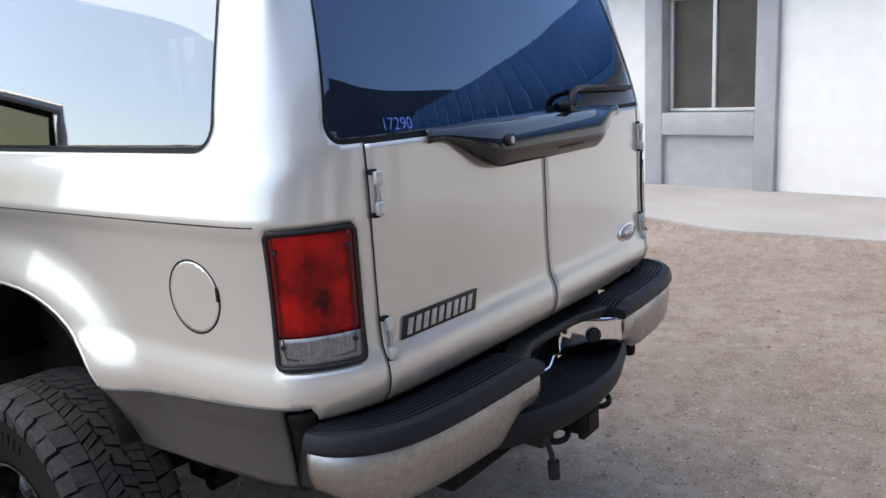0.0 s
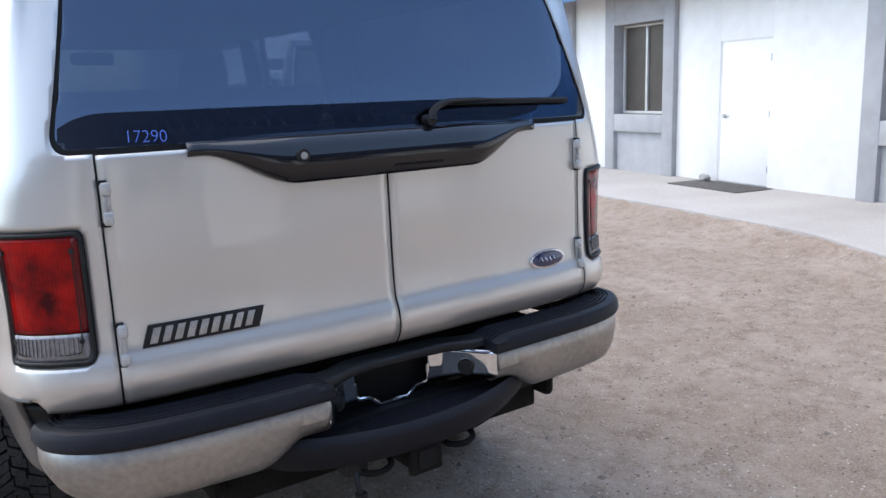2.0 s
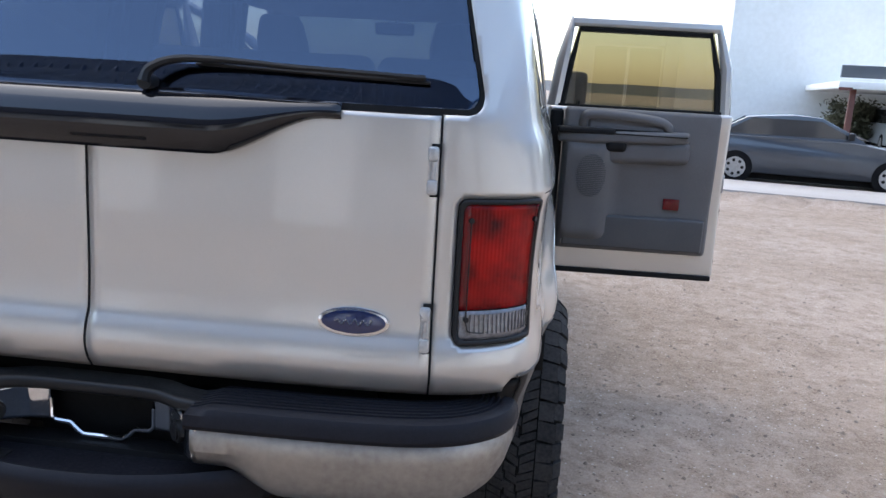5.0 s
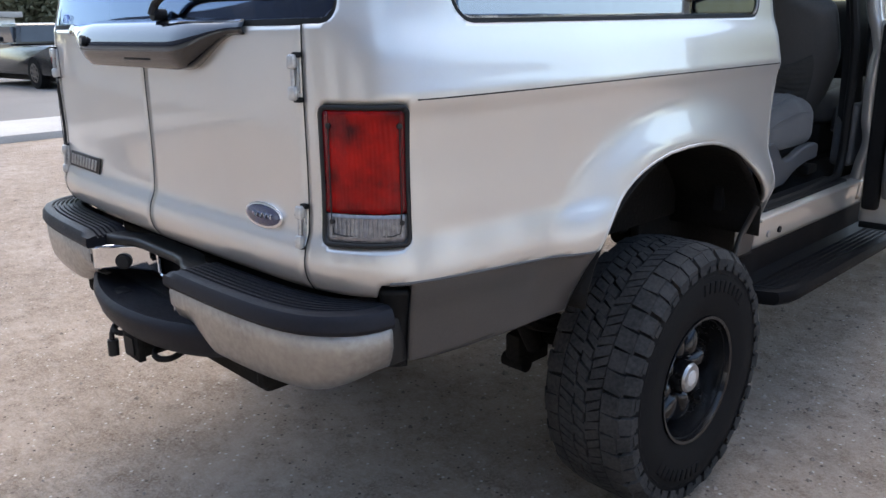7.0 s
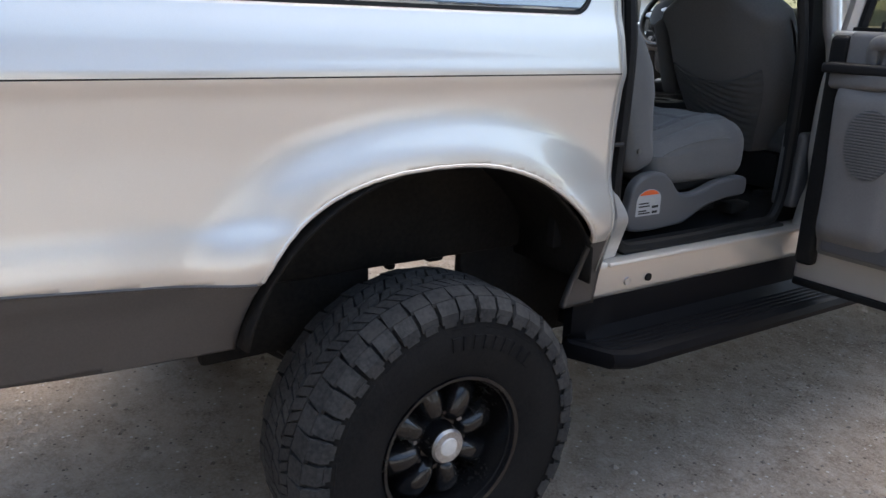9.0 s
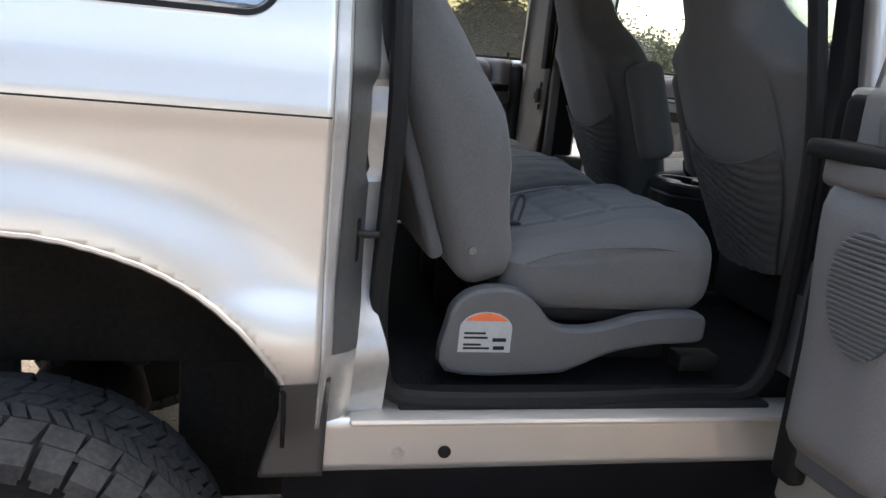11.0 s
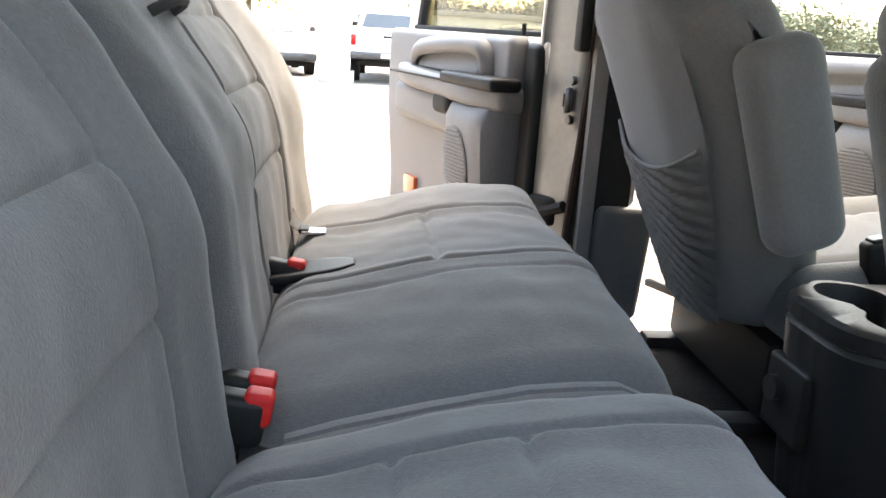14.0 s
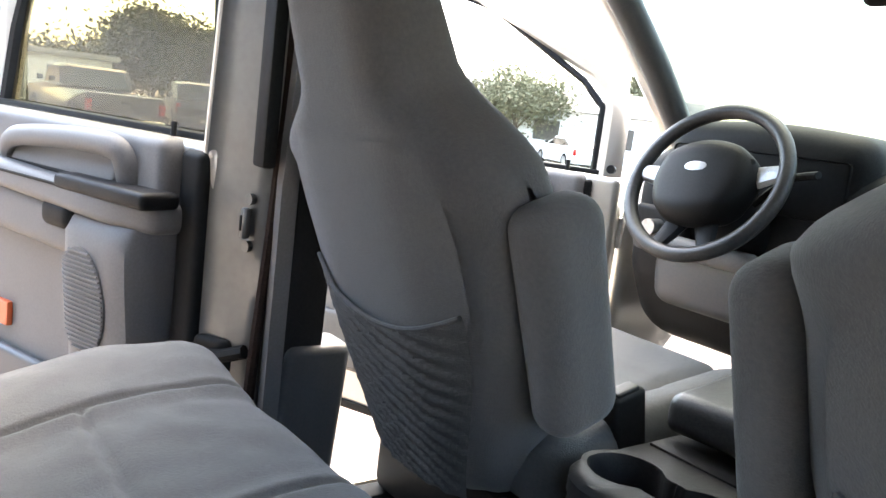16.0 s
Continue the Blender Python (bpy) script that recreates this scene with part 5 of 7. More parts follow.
    bm = cyl(bmesh.new(), (0.03, 0, 0), (0.10, 0, 0), 0.108, 0.080, 40)
    cyl(bm, (-0.03, 0, 0), (0.03, 0, 0), 0.186, 0.112, 40)
    part("hub", moved(bm, back), M_RIM, wheel)
    for k in range(8):
        # a rounded lobe that swells from the hub and dives to the rim
        bm = pillow((0.075, 0.098, 0.14), 0.034, (4, 6, 8), lambda p: Vector((0.098 + p.x - 0.020 * ((p.z + 0.02) / 0.0675) ** 2 - 6.0 * p.y * p.y, p.y * (0.62 + 0.42 * (p.z + 0.0675) / 0.135), 0.128 + p.z)))
        part("spoke", moved(bm, back @ Matrix.Rotation(2 * math.pi * k / 8, 4, "X")), M_RIM, wheel)
        a = 2 * math.pi * (k + 0.5) / 8
        part("lug_nut", moved(cyl(bmesh.new(), (0.085, 0.084 * math.cos(a), 0.084 * math.sin(a)), (0.112, 0.080 * math.cos(a), 0.080 * math.sin(a)), 0.009, 0.007, 6), back), M_RIM if k % 3 else M_STEEL, wheel)
    bm = cyl(bmesh.new(), (0.085, 0, 0), (0.150, 0, 0), 0.058, 0.052, 40)
    cap = part("hub_cap", moved(bm, back), M_RIM, wheel)
    bm = cyl(bmesh.new(), (0.150, 0, 0), (0.158, 0, 0), 0.050, 0.045, 40)
    part("cap_face", moved(bm, back), M_STEEL, wheel, "brushed silver hub cap face")
    part("cap_ring", moved(cyl(bmesh.new(), (0.158, 0, 0), (0.161, 0, 0), 0.027, 0.024, 32), back), M_ALU, wheel)
    for k in range(21):
        a0 = 2 * math.pi * k / 21
        pts = [(rad * math.cos(aa), rad * math.sin(aa)) for rad in (0.356, 0.362) for aa in (a0, a0 + 0.2)]
        part("sidewall_rib", prism(bmesh.new(), [pts[0], pts[1], pts[3], pts[2]], "x", W / 2 - 0.004, W / 2 + 0.0035, 0.001), M_TYRE, wheel)
    return wheel


HUB = 0.420
w0 = make_wheel(pose(0.922, 1.325, HUB, 14))
for x, y, rz, rx in ((-0.908, 1.318, 180, 40), (0.908, 4.80, 0, 75), (-0.908, 4.80, 180, 5)):
    copy_thing(w0, pose(x, y, HUB, 0, 0, rz) @ pose(0, 0, 0, rx) @ Matrix.Diagonal((1, 0.973, 0.973, 1)))

# ---------------------------------------------------------------- sides, sills, roof and glass of the cabin
S_B0, S_B1 = s_at_y(2.90), s_at_y(3.02)


def a_pillar(y):
    """Height of the windscreen's edge over the flank."""
    return 1.50 + 0.58 * (4.30 - y) / 0.70


def front_win(y, z):
    d = rect_sdf(y, z, 3.08, 4.1, 1.535, 1.96, 0.05)
    return max(d, (z - a_pillar(y) + 0.10) * 0.7)


for side in (1, -1):
    # roof rail over the doors
    part("roof_rail", panel(S_END, s_at_y(3.75), 1.985, 2.07, lambda s, y, z: a_pillar(y) - z, 0, side, 0.05), M_PAINT, suv, solid=0.03)
    bm = tube(bmesh.new(), smooth_line([Vector((side * 0.93, 4.30, 1.48)), Vector((side * 0.88, 3.98, 1.77)), Vector((side * 0.82, 3.63, 2.02))], 8), 0.042, 10)
    part("windscreen_pillar", bm, M_PAINT, suv, "silver windscreen pillar")
    bm = tube(bmesh.new(), smooth_line([Vector((side * 0.87, 4.25, 1.48)), Vector((side * 0.82, 3.93, 1.77)), Vector((side * 0.77, 3.60, 2.01))], 8), 0.036, 10)
    part("pillar_trim", bm, M_SEATBASE, suv, "brownish grey windscreen pillar trim")
    # pillar between the doors
    pil = part("centre_pillar", panel(s_at_y(2.958) if side > 0 else S_B0, S_B1, 0.72, 2.05, None, -0.012, side), M_PAINT, suv, "silver door pillar with black seal", solid=0.05)
    part("pillar_upper_trim", loft(bmesh.new(), [[Vector((side * x, y, z)) for x, y in ((xo, 2.945), (xo - 0.055, 2.95), (xo - 0.055, 3.03), (xo, 3.06))] for xo, z in ((0.865, 1.06), (0.855, 1.5), (0.80, 1.97))]), M_DASH, pil, "black pillar trim")
    part("pillar_lower_trim", pillow((0.10, 0.145, 0.28), 0.02, (4, 4, 4), lambda p: Vector((side * (0.845 + p.x), 3.017 + p.y + 0.06 * p.z, 1.01 + p.z))), M_SEATBASE, pil, "dark grey lower pillar trim")
    if side < 0:
        # hinge face in shade-darkened paint, its dark seal and the inner trim's pale edge
        rings = []
        for k in range(33):
            z = 0.84 + 1.13 * k / 32
            o = -0.09 * max(0.0, z - 1.47)
            d = 0.006 * math.sin(z * 21) * ramp(1.5 - z, 0, 0.3) + 0.02 * ramp(1.0 - z, 0, 0.12)
            rings.append([Vector((side * (x + o), y, z)) for x, y in ((0.972, 2.845), (0.968, 2.826), (0.958, 2.826), (0.950, 2.840), (0.925, 2.853 + d * 0.5), (0.895, 2.872 + d), (0.862, 2.890 + d * 0.5), (0.842, 2.902), (0.835, 2.92))])
        part("pillar_jamb", loft(bmesh.new(), rings, closed=False), M_JAMB, pil, "hinge pillar face with shade put into its paint", solid=-0.004, sharp=40)
        part("jamb_edge", tube(bmesh.new(), [(side * (0.966 - 0.09 * max(0.0, z - 1.47)), 2.826, z) for z in [0.85 + 0.07 * q for q in range(17)]], 0.006, 8), M_PAINT, pil, "bright outer pillar edge")
        part("jamb_cover", boxed(*sorted((side * 0.80, side * 0.852)), 2.872, 2.90, 1.49, 1.97, 0.008), M_SEAL, pil, "black upper pillar cover")
        part("pillar_seal", tube(bmesh.new(), smooth_line([(side * (0.826 - 0.09 * max(0.0, z - 1.47)), 2.905 + 0.012 * math.sin(z * 5), z) for z in [0.86 + 0.1 * q for q in range(12)]], 3), 0.0115, 8), M_SEALBROWN, pil, "dark brown door seal")
        part("trim_edge", loft(bmesh.new(), [[Vector((side * (x - 0.09 * max(0.0, z - 1.47)), y, z)) for x, y in ((0.816, 2.91), (0.802, 2.915), (0.796, 2.945), (0.82, 2.945))] for z in (0.86, 1.15, 1.47, 1.7, 1.96)]), M_TRIM, pil, "pale grey pillar trim edge")
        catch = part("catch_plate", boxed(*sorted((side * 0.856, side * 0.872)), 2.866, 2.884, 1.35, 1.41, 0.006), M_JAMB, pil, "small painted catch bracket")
        part("catch_slot", boxed(*sorted((side * 0.860, side * 0.868)), 2.864, 2.870, 1.365, 1.395, 0.002), M_SEAL, catch)
        for z in (1.335, 1.425):
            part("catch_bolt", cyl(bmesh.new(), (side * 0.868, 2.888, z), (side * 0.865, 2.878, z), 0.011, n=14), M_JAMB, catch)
        part("grommet", pillow((0.07, 0.03, 0.07), 0.014, (4, 3, 4), lambda p: Vector((side * (0.915 + p.x), 2.852 + p.y - 0.6 * p.x, 1.11 + p.z))), M_SEAL, pil)
        part("strap_arm", tube(bmesh.new(), smooth_line([(side * 0.91, 2.84, 1.11), (side * 0.88, 2.855, 1.116), (side * 0.84, 2.885, 1.135)], 5), 0.014, 8), M_SEAL, pil)
    # sill and rocker
    sill = part("sill", panel(S_END, s_at_y(4.3), 0.69, 0.808, None, -0.014, side), M_PAINT, suv, "silver door sill", solid=0.03)
    part("sill_step", boxed(*sorted((side * 0.845, side * 0.948)), 1.96, 4.02, 0.796, 0.813, 0.008), M_PAINT, sill)
    part("scuff_plate", boxed(*sorted((side * 0.80, side * 0.905)), 2.06, 2.89, 0.806, 0.824, 0.006), M_TRIMDARK, sill, "ribbed dark scuff plate")
    for y in (2.060, 2.154):
        bm = cyl(bmesh.new(), skin(s_at_y(y), 0.735, -0.02, side), skin(s_at_y(y), 0.735, -0.008, side), 0.013, n=16)
        part("plug", bm, M_STEEL if y < 2.1 else M_SEAL, sill)
    # running board
    rings = []
    for i in range(40):
        t = i / 39
        y = 1.842 + 2.298 * t
        e = math.sqrt(max(0.0, 1 - max(0.0, 1 - min(t, 1 - t) / 0.065) ** 2))
        w = 0.035 + 0.160 * e
        top = 0.572
        xo = 0.90 + w
        prof = [(0.925, 0.695), (0.89, 0.695), (0.89, 0.545), (xo - 0.05, 0.512), (xo - 0.02, 0.514), (xo - 0.004, 0.526), (xo, 0.545), (xo - 0.008, top - 0.006), (xo - 0.026, top + 0.002)]
        for g in range(5):
            a = xo - 0.040 - 0.024 * g * e
            prof += [(a, top + 0.001), (a - 0.003 * e, top - 0.003), (a - 0.010 * e, top - 0.003), (a - 0.013 * e, top + 0.001)]
        prof += [(0.925, 0.60)]
        rings.append([Vector((side * x, y, z)) for x, z in prof])
    part("running_board", loft(bmesh.new(), rings), M_BOARD, suv, "black ribbed running board", sharp=30)
    for y in (2.05, 2.9, 3.8):
        part("board_bracket", boxed(*sorted((side * 0.5, side * 0.95)), y, y + 0.05, 0.50, 0.54), M_FRAME, suv)
    # front wing
    part("front_wing", panel(s_at_y(4.03), s_at_y(5.35), 0.72, 1.45, lambda s, y, z: min(arch_sdf(y, z, FARCH), 1.435 - 0.1 * ramp(y, 4.2, 5.3) - z, z - 0.72), 0, side, 0.04, 0.03), M_PAINT, suv, solid=0.02)
    # rear door jamb with black seal and striker
    rings, pocket = [], []
    for k in range(90):
        z = 0.80 + 1.20 * k / 89
        o = skin(S_END, z, -0.002, side)
        low, high = ramp(1.05 - z, 0, 0.13), ramp(z, 1.425, 1.465)
        step, lip = ramp(1.275 - z, 0, 0.012), 1 - 0.45 * ramp(1.35 - z, 0, 0.4)
        wall = Vector((0.105 - 0.028 * high - 0.014 * step, 0.070 + 0.010 * high + 0.004 * step)).lerp(Vector((0.046, 0.062)), low)
        strip = Vector((0.100, 0.102)).lerp(Vector((0.060, 0.132)), low)
        rings.append([o + Vector((-side * dx, dy, 0)) for dx, dy in ((0, 0), (0.003, 0.005), (0.008, 0.021 * lip), (0.013, 0.003 + 0.021 * lip), (0.62 * wall.x, 0.022 + 0.6 * (wall.y - 0.022)), tuple(wall), (wall.x + 0.003, wall.y + 0.004), tuple(strip), (0.135, strip.y + 0.006))])
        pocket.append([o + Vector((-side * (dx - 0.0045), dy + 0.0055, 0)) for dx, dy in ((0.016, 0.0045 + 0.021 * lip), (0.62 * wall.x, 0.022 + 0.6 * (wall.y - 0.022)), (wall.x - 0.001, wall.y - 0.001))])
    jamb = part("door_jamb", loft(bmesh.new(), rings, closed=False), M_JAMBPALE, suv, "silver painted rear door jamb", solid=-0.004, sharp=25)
    # Darker sheet over the recess wall: shade put into its colour.
    part("recess_shade_sheet", loft(bmesh.new(), pocket[12:], closed=False), M_JAMB, jamb, "sheet over the jamb recess with shade in its colour", sharp=25)
    loop = [(2.01, 2.0)] + [(2.01 - 0.004 * math.sin(k), 1.9 - 0.11 * k) for k in range(9)] + [(2.018, 0.90), (2.045, 0.846), (2.12, 0.828), (2.4, 0.826), (2.7, 0.826), (2.83, 0.828)] + ([(2.878, 0.866), (2.902, 0.95), (2.905, 1.10), (2.895, 1.4), (2.85, 1.75), (2.82, 2.0)] if side > 0 else [])
    pts = [Vector((side * ((0.89 if y < 2.5 else 0.868) - 0.12 * max(0, z - 1.45)), y, z)) for y, z in loop]
    part("door_seal", tube(bmesh.new(), smooth_line(pts, 4), 0.019, 8), M_SEAL, jamb, "black rubber door seal")
    y0 = skin(S_END, 1.155, 0, side)
    part("striker_plate", pillow((0.034, 0.014, 0.085), 0.005, (3, 2, 4), lambda p: y0 + Vector((-side * 0.072 + p.x, 0.062 + p.y + 0.35 * side * (-p.x), p.z))), M_SEAL, jamb)
    bm = tube(bmesh.new(), [y0 + Vector((-side * dx, dy, dz)) for dx, dy, dz in ((0.062, 0.062, 0.012), (0.050, 0.098, 0.014), (0.076, 0.110, 0.008), (0.086, 0.072, 0.004))], 0.0065, 8)
    part("striker", bm, M_BLACK, jamb, "black door striker")
    # inner quarter trim
    part("quarter_trim", panel(s_at_y(0.30), s_at_y(1.96), 0.84, 1.50, lambda s, y, z: arch_sdf(y, z) - 0.05, -0.13, side, 0.03, 0.03), M_TRIMDARK, suv, "dark grey cargo side trim", solid=0.02)
    part("rear_pillar_trim", loft(bmesh.new(), [[Vector((side * x, y, z)) for x, y in ((xo, 1.80), (xo - 0.03, 1.80), (xo - 0.045, 1.985), (xo, 1.995))] for xo, z in ((0.86, 0.86), (0.87, 1.5), (0.80, 1.98))]), M_TRIMDARK, suv, "dark grey rear pillar trim")

part("roof", pillow((1.60, 3.48, 0.10), 0.045, (8, 12, 2), lambda p: Vector((p.x, 1.96 + p.y, 2.075 + p.z + 0.02 * (1 - (p.x / 0.8) ** 2)))), M_PAINT, suv, "champagne silver roof")
part("headliner", pillow((1.50, 3.32, 0.05), 0.02, (6, 8, 2), lambda p: Vector((p.x, 2.01 + p.y, 1.985 + p.z))), M_LINER, suv, "pale grey cloth headliner")
bm = loft(bmesh.new(), [[Vector((x, y + 0.06 * (1 - (x / w) ** 2), z)) for x in [w * (-1 + k / 6) for k in range(13)]] for w, y, z in ((0.86, 4.30, 1.50), (0.83, 4.11, 1.66), (0.79, 3.86, 1.86), (0.75, 3.65, 2.02))], closed=False)
part("windscreen", bm, M_SCREEN, suv, "windscreen with a tint that dims the cabin", solid=0.005)
rings = []
for k in range(14):
    t = k / 13
    y = 4.24 + 1.36 * t
    rings.append([Vector((x, y, 1.47 - 0.10 * t - 0.08 * ramp(t, 0.8, 1) + 0.035 * (1 - (x / 0.9) ** 2))) for x in [0.92 * (1 - 0.12 * t * t) * (-1 + j / 8) for j in range(17)]])
part("bonnet", loft(bmesh.new(), rings, closed=False), M_PAINT, suv, "champagne silver bonnet", solid=0.03)
part("grille", boxed(-0.62, 0.62, 5.60, 5.67, 0.95, 1.30, 0.02), M_CHROME, suv, "chrome grille")
part("front_bumper", pillow((1.9, 0.28, 0.26), 0.08, (10, 4, 4), lambda p: Vector((p.x, 5.66 + p.y - 0.12 * (p.x / 0.95) ** 2, 0.76 + p.z))), M_BUMPER, suv, "chrome front bumper")
for x in (-0.76, 0.76):
    part("headlight", boxed(x - 0.12, x + 0.12, 5.42, 5.56, 1.05, 1.30, 0.03), M_LENS, suv)
# right front door, shut
part("front_door", panel(s_at_y(3.024), s_at_y(4.02), 0.70, 2.0, lambda s, y, z: min(front_win(y, z), a_pillar(y) - 0.03 - z), 0, 1), M_PAINT, suv, "champagne silver front door, shut", solid=0.05)
part("front_door_window", panel(s_at_y(3.05), s_at_y(4.02), 1.5, 1.98, lambda s, y, z: -front_win(y, z) + 0.006, -0.012, 1), M_CLEAR, suv, solid=0.004)
part("front_door_trim", pillow((0.05, 0.94, 0.72), 0.02, (3, 6, 6), lambda p: Vector((0.90 + p.x, 3.50 + p.y, 1.15 + p.z))), M_TRIM, suv)
part("door_mirror", pillow((0.20, 0.11, 0.24), 0.04, (4, 4, 4), lambda p: Vector((1.12 + p.x, 3.98 + p.y, 1.60 + p.z))), M_BLACK, suv, "black door mirror")

# cabin floor
part("cabin_floor", pillow((1.66, 2.36, 0.05), 0.02, (12, 24, 2), lambda p: Vector((p.x, 3.12 + p.y, 0.83 + p.z - 0.040 * ramp(abs(p.x), 0.70, 0.80) + 0.004 * noise.noise(p * 9)))), M_CARPET, suv, "charcoal carpet floor")
part("cargo_floor", pillow((1.24, 1.64, 0.05), 0.02, (6, 6, 2), lambda p: Vector((p.x, 1.12 + p.y, 0.866 + p.z))), M_CARPET, suv, "charcoal carpet cargo floor")


# ---------------------------------------------------------------- open side doors
def side_door(name, hinge, way, side, long, label, front=False):
    """A door hung at hinge (x, y) that opens along way; side 1 is the right of the car. Local x from hinge to latch, local y inward."""
    wx, wy = Vector(way).normalized()
    ix, iy = (wy, -wx) if side > 0 else (-wy, wx)
    m = Matrix(((wx, ix, 0, hinge[0]), (wy, iy, 0, hinge[1]), (0, 0, 1, 0), (0, 0, 0, 1)))

    def put(bm):
        return moved(bm, m)

    L, top, bot = long, 1.515, 0.63
    d = part(name, put(pillow((L, 0.075, top - bot), 0.02, (8, 2, 12), lambda p: Vector((L / 2 + p.x, 0.012 + p.y + 0.02 * ((p.z + 0.1) / 0.45) ** 2, (top + bot) / 2 + p.z)))), M_PAINT, suv, label)
    # inner trim with a bulged lower speaker pod
    w = L - 0.155

    def bulge(u, z):
        return 0.062 * ramp(u, -0.02, 0.035) * ramp(0.31 - u, 0, 0.11) * ramp(1.40 - z, 0, 0.1) * ramp(z, 0.78, 0.86) + 0.02 * ramp(z, 1.0, 1.3)

    trim = part("door_trim", put(pillow((w, 0.06, 0.76), 0.022, (26, 2, 26), lambda p: Vector((0.09 + w / 2 + p.x, 0.075 + p.y + (bulge(w / 2 + p.x, 1.135 + p.z) if p.y > 0 else 0), 1.135 + p.z)))), M_TRIM, d, "grey moulded door trim")
    part("seal", put(pillow((0.02 if front else 0.07, 0.05, 0.80), 0.009 if front else 0.018, (3, 2, 10), lambda p: Vector(((0.082 if front else 0.048) + p.x, 0.068 + p.y, 1.10 + p.z)))), M_SEAL, d, "black rubber seal")
    part("lower_edge", put(boxed(0.01, L - 0.01, 0.0, 0.07, bot - 0.016, bot + 0.012, 0.006)), M_SEAL, d)
    sub = d
    arm = pillow((0.68, 0.085, 0.062), 0.02, (10, 3, 3), lambda p: Vector((0.40 + p.x, 0.145 + p.y - 0.03 * ramp(abs(p.x), 0.2, 0.34), 1.372 + p.z + 0.012 * (p.x / 0.34))))
    part("armrest", put(arm), M_TRIM, sub, "grey armrest")
    part("switch_panel", put(pillow((0.30, 0.088, 0.034), 0.012, (6, 3, 2), lambda p: Vector((0.20 + p.x, 0.148 + p.y, 1.398 + p.z)))), M_TRIMDARK, sub)
    part("armrest_stripe", put(boxed(0.09, 0.72, 0.15, 0.1905, 1.386, 1.392, 0.001)), M_SEAL, sub)
    arch = smooth_line([(0.63, 0.125, 1.40), (0.625, 0.14, 1.435), (0.575, 0.15, 1.462), (0.46, 0.152, 1.477), (0.31, 0.152, 1.486), (0.215, 0.15, 1.484), (0.188, 0.14, 1.462), (0.185, 0.125, 1.405)], 6)
    part("pull_handle", put(tube(bmesh.new(), arch, 0.025, 10, flat=0.75)), M_TRIM, sub, "grey arched pull handle")
    part("handle_recess", put(pillow((0.39, 0.03, 0.075), 0.012, (8, 2, 3), lambda p: Vector((0.41 + p.x, 0.112 + p.y + 0.02 * ramp(0.0 - p.z, -0.03, 0.03), 1.437 + p.z)))), M_TRIM, sub)
    # Black bar at the handle's base, put in for the gap's shadow.
    part("handle_shadow_gap", put(boxed(0.19, 0.66, 0.115, 0.150, 1.404, 1.412, 0.002)), M_SEAL, sub)
    part("latch_cup", put(pillow((0.11, 0.05, 0.06), 0.022, (4, 3, 3), lambda p: Vector((0.36 + p.x, 0.158 + p.y, 1.325 + p.z)))), M_SEAL, sub)
    part("armrest_pod", put(pillow((0.46, 0.07, 0.12), 0.04, (8, 3, 5), lambda p: Vector((0.52 + p.x, 0.13 + p.y, 1.30 + p.z + 0.03 * p.x)))), M_TRIM, sub)
    # speaker grille
    def face(u, z, up):
        return Vector((u, 0.105 + bulge(u - 0.09, z) + up, z))

    bm = bmesh.new()
    rows = [[bm.verts.new(face(0.245 + 0.080 * f * math.cos(2 * math.pi * k / 36), 1.165 + 0.115 * f * math.sin(2 * math.pi * k / 36), up)) for k in range(36)] for f, up in ((1.0, -0.004), (0.985, 0.003), (0.8, 0.004), (0.55, 0.004), (0.28, 0.004), (0.05, 0.004))]
    for a, b in zip(rows, rows[1:]):
        for k in range(36):
            bm.faces.new((a[k], a[(k + 1) % 36], b[(k + 1) % 36], b[k]))
    bm.faces.new(rows[-1])
    part("speaker_grille", put(bm), M_SEATBASE, d, "oval slatted speaker grille")
    for k in range(22):
        z = 1.062 + 0.0098 * k
        hw = 0.078 * math.sqrt(max(0.0, 1 - ((z - 1.165) / 0.115) ** 2))
        if hw > 0.015:
            part("slat", put(tube(bmesh.new(), [face(0.245 - hw + hw * q / 4, z, 0.0055) for q in range(9)], 0.0026, 5)), M_TRIM, d)
    part("reflector", put(boxed(0.645, 0.73, 0.105, 0.121, 1.0, 1.06, 0.004)), M_ORANGE if side < 0 else M_REDDEEP, d, "orange reflector" if side < 0 else "red reflector")
    part("map_pocket", put(pillow((w - 0.06, 0.03, 0.18), 0.014, (10, 2, 4), lambda p: Vector((0.09 + w / 2 + p.x, 0.118 + p.y, 0.865 + p.z)))), M_SEATBASE, d, "dark carpeted lower door panel")
    part("lock_pin", put(cyl(bmesh.new(), (0.16, 0.05, 1.50), (0.16, 0.05, 1.545), 0.006, n=10)), M_TRIMDARK, d)
    for z in (0.72, 1.0, 1.25):
        part("plug", put(cyl(bmesh.new(), (L - 0.002, 0.02, z), (L + 0.004, 0.02, z), 0.012, n=12)), M_SEAL, d)
    part("latch", put(boxed(L - 0.01, L + 0.004, 0.0, 0.05, 1.10, 1.20, 0.006)), M_STEEL, d)
    # window frame and pane
    if front:
        frame = [(0.055, 1.51), (0.06, 1.70), (0.075, 1.755), (0.13, 1.81), (0.53, 2.0), (0.64, 2.03), (L - 0.04, 2.03), (L - 0.03, 1.51)]
    else:
        frame = [(0.03, 1.51), (0.06, 1.75), (0.10, 1.96), (L - 0.10, 1.96), (L - 0.045, 1.75), (L - 0.03, 1.51)]
    bm = tube(bmesh.new(), [(u, 0.0 - 0.07 * max(0, z - 1.5), z) for u, z in frame], 0.033, 8, flat=1.2)
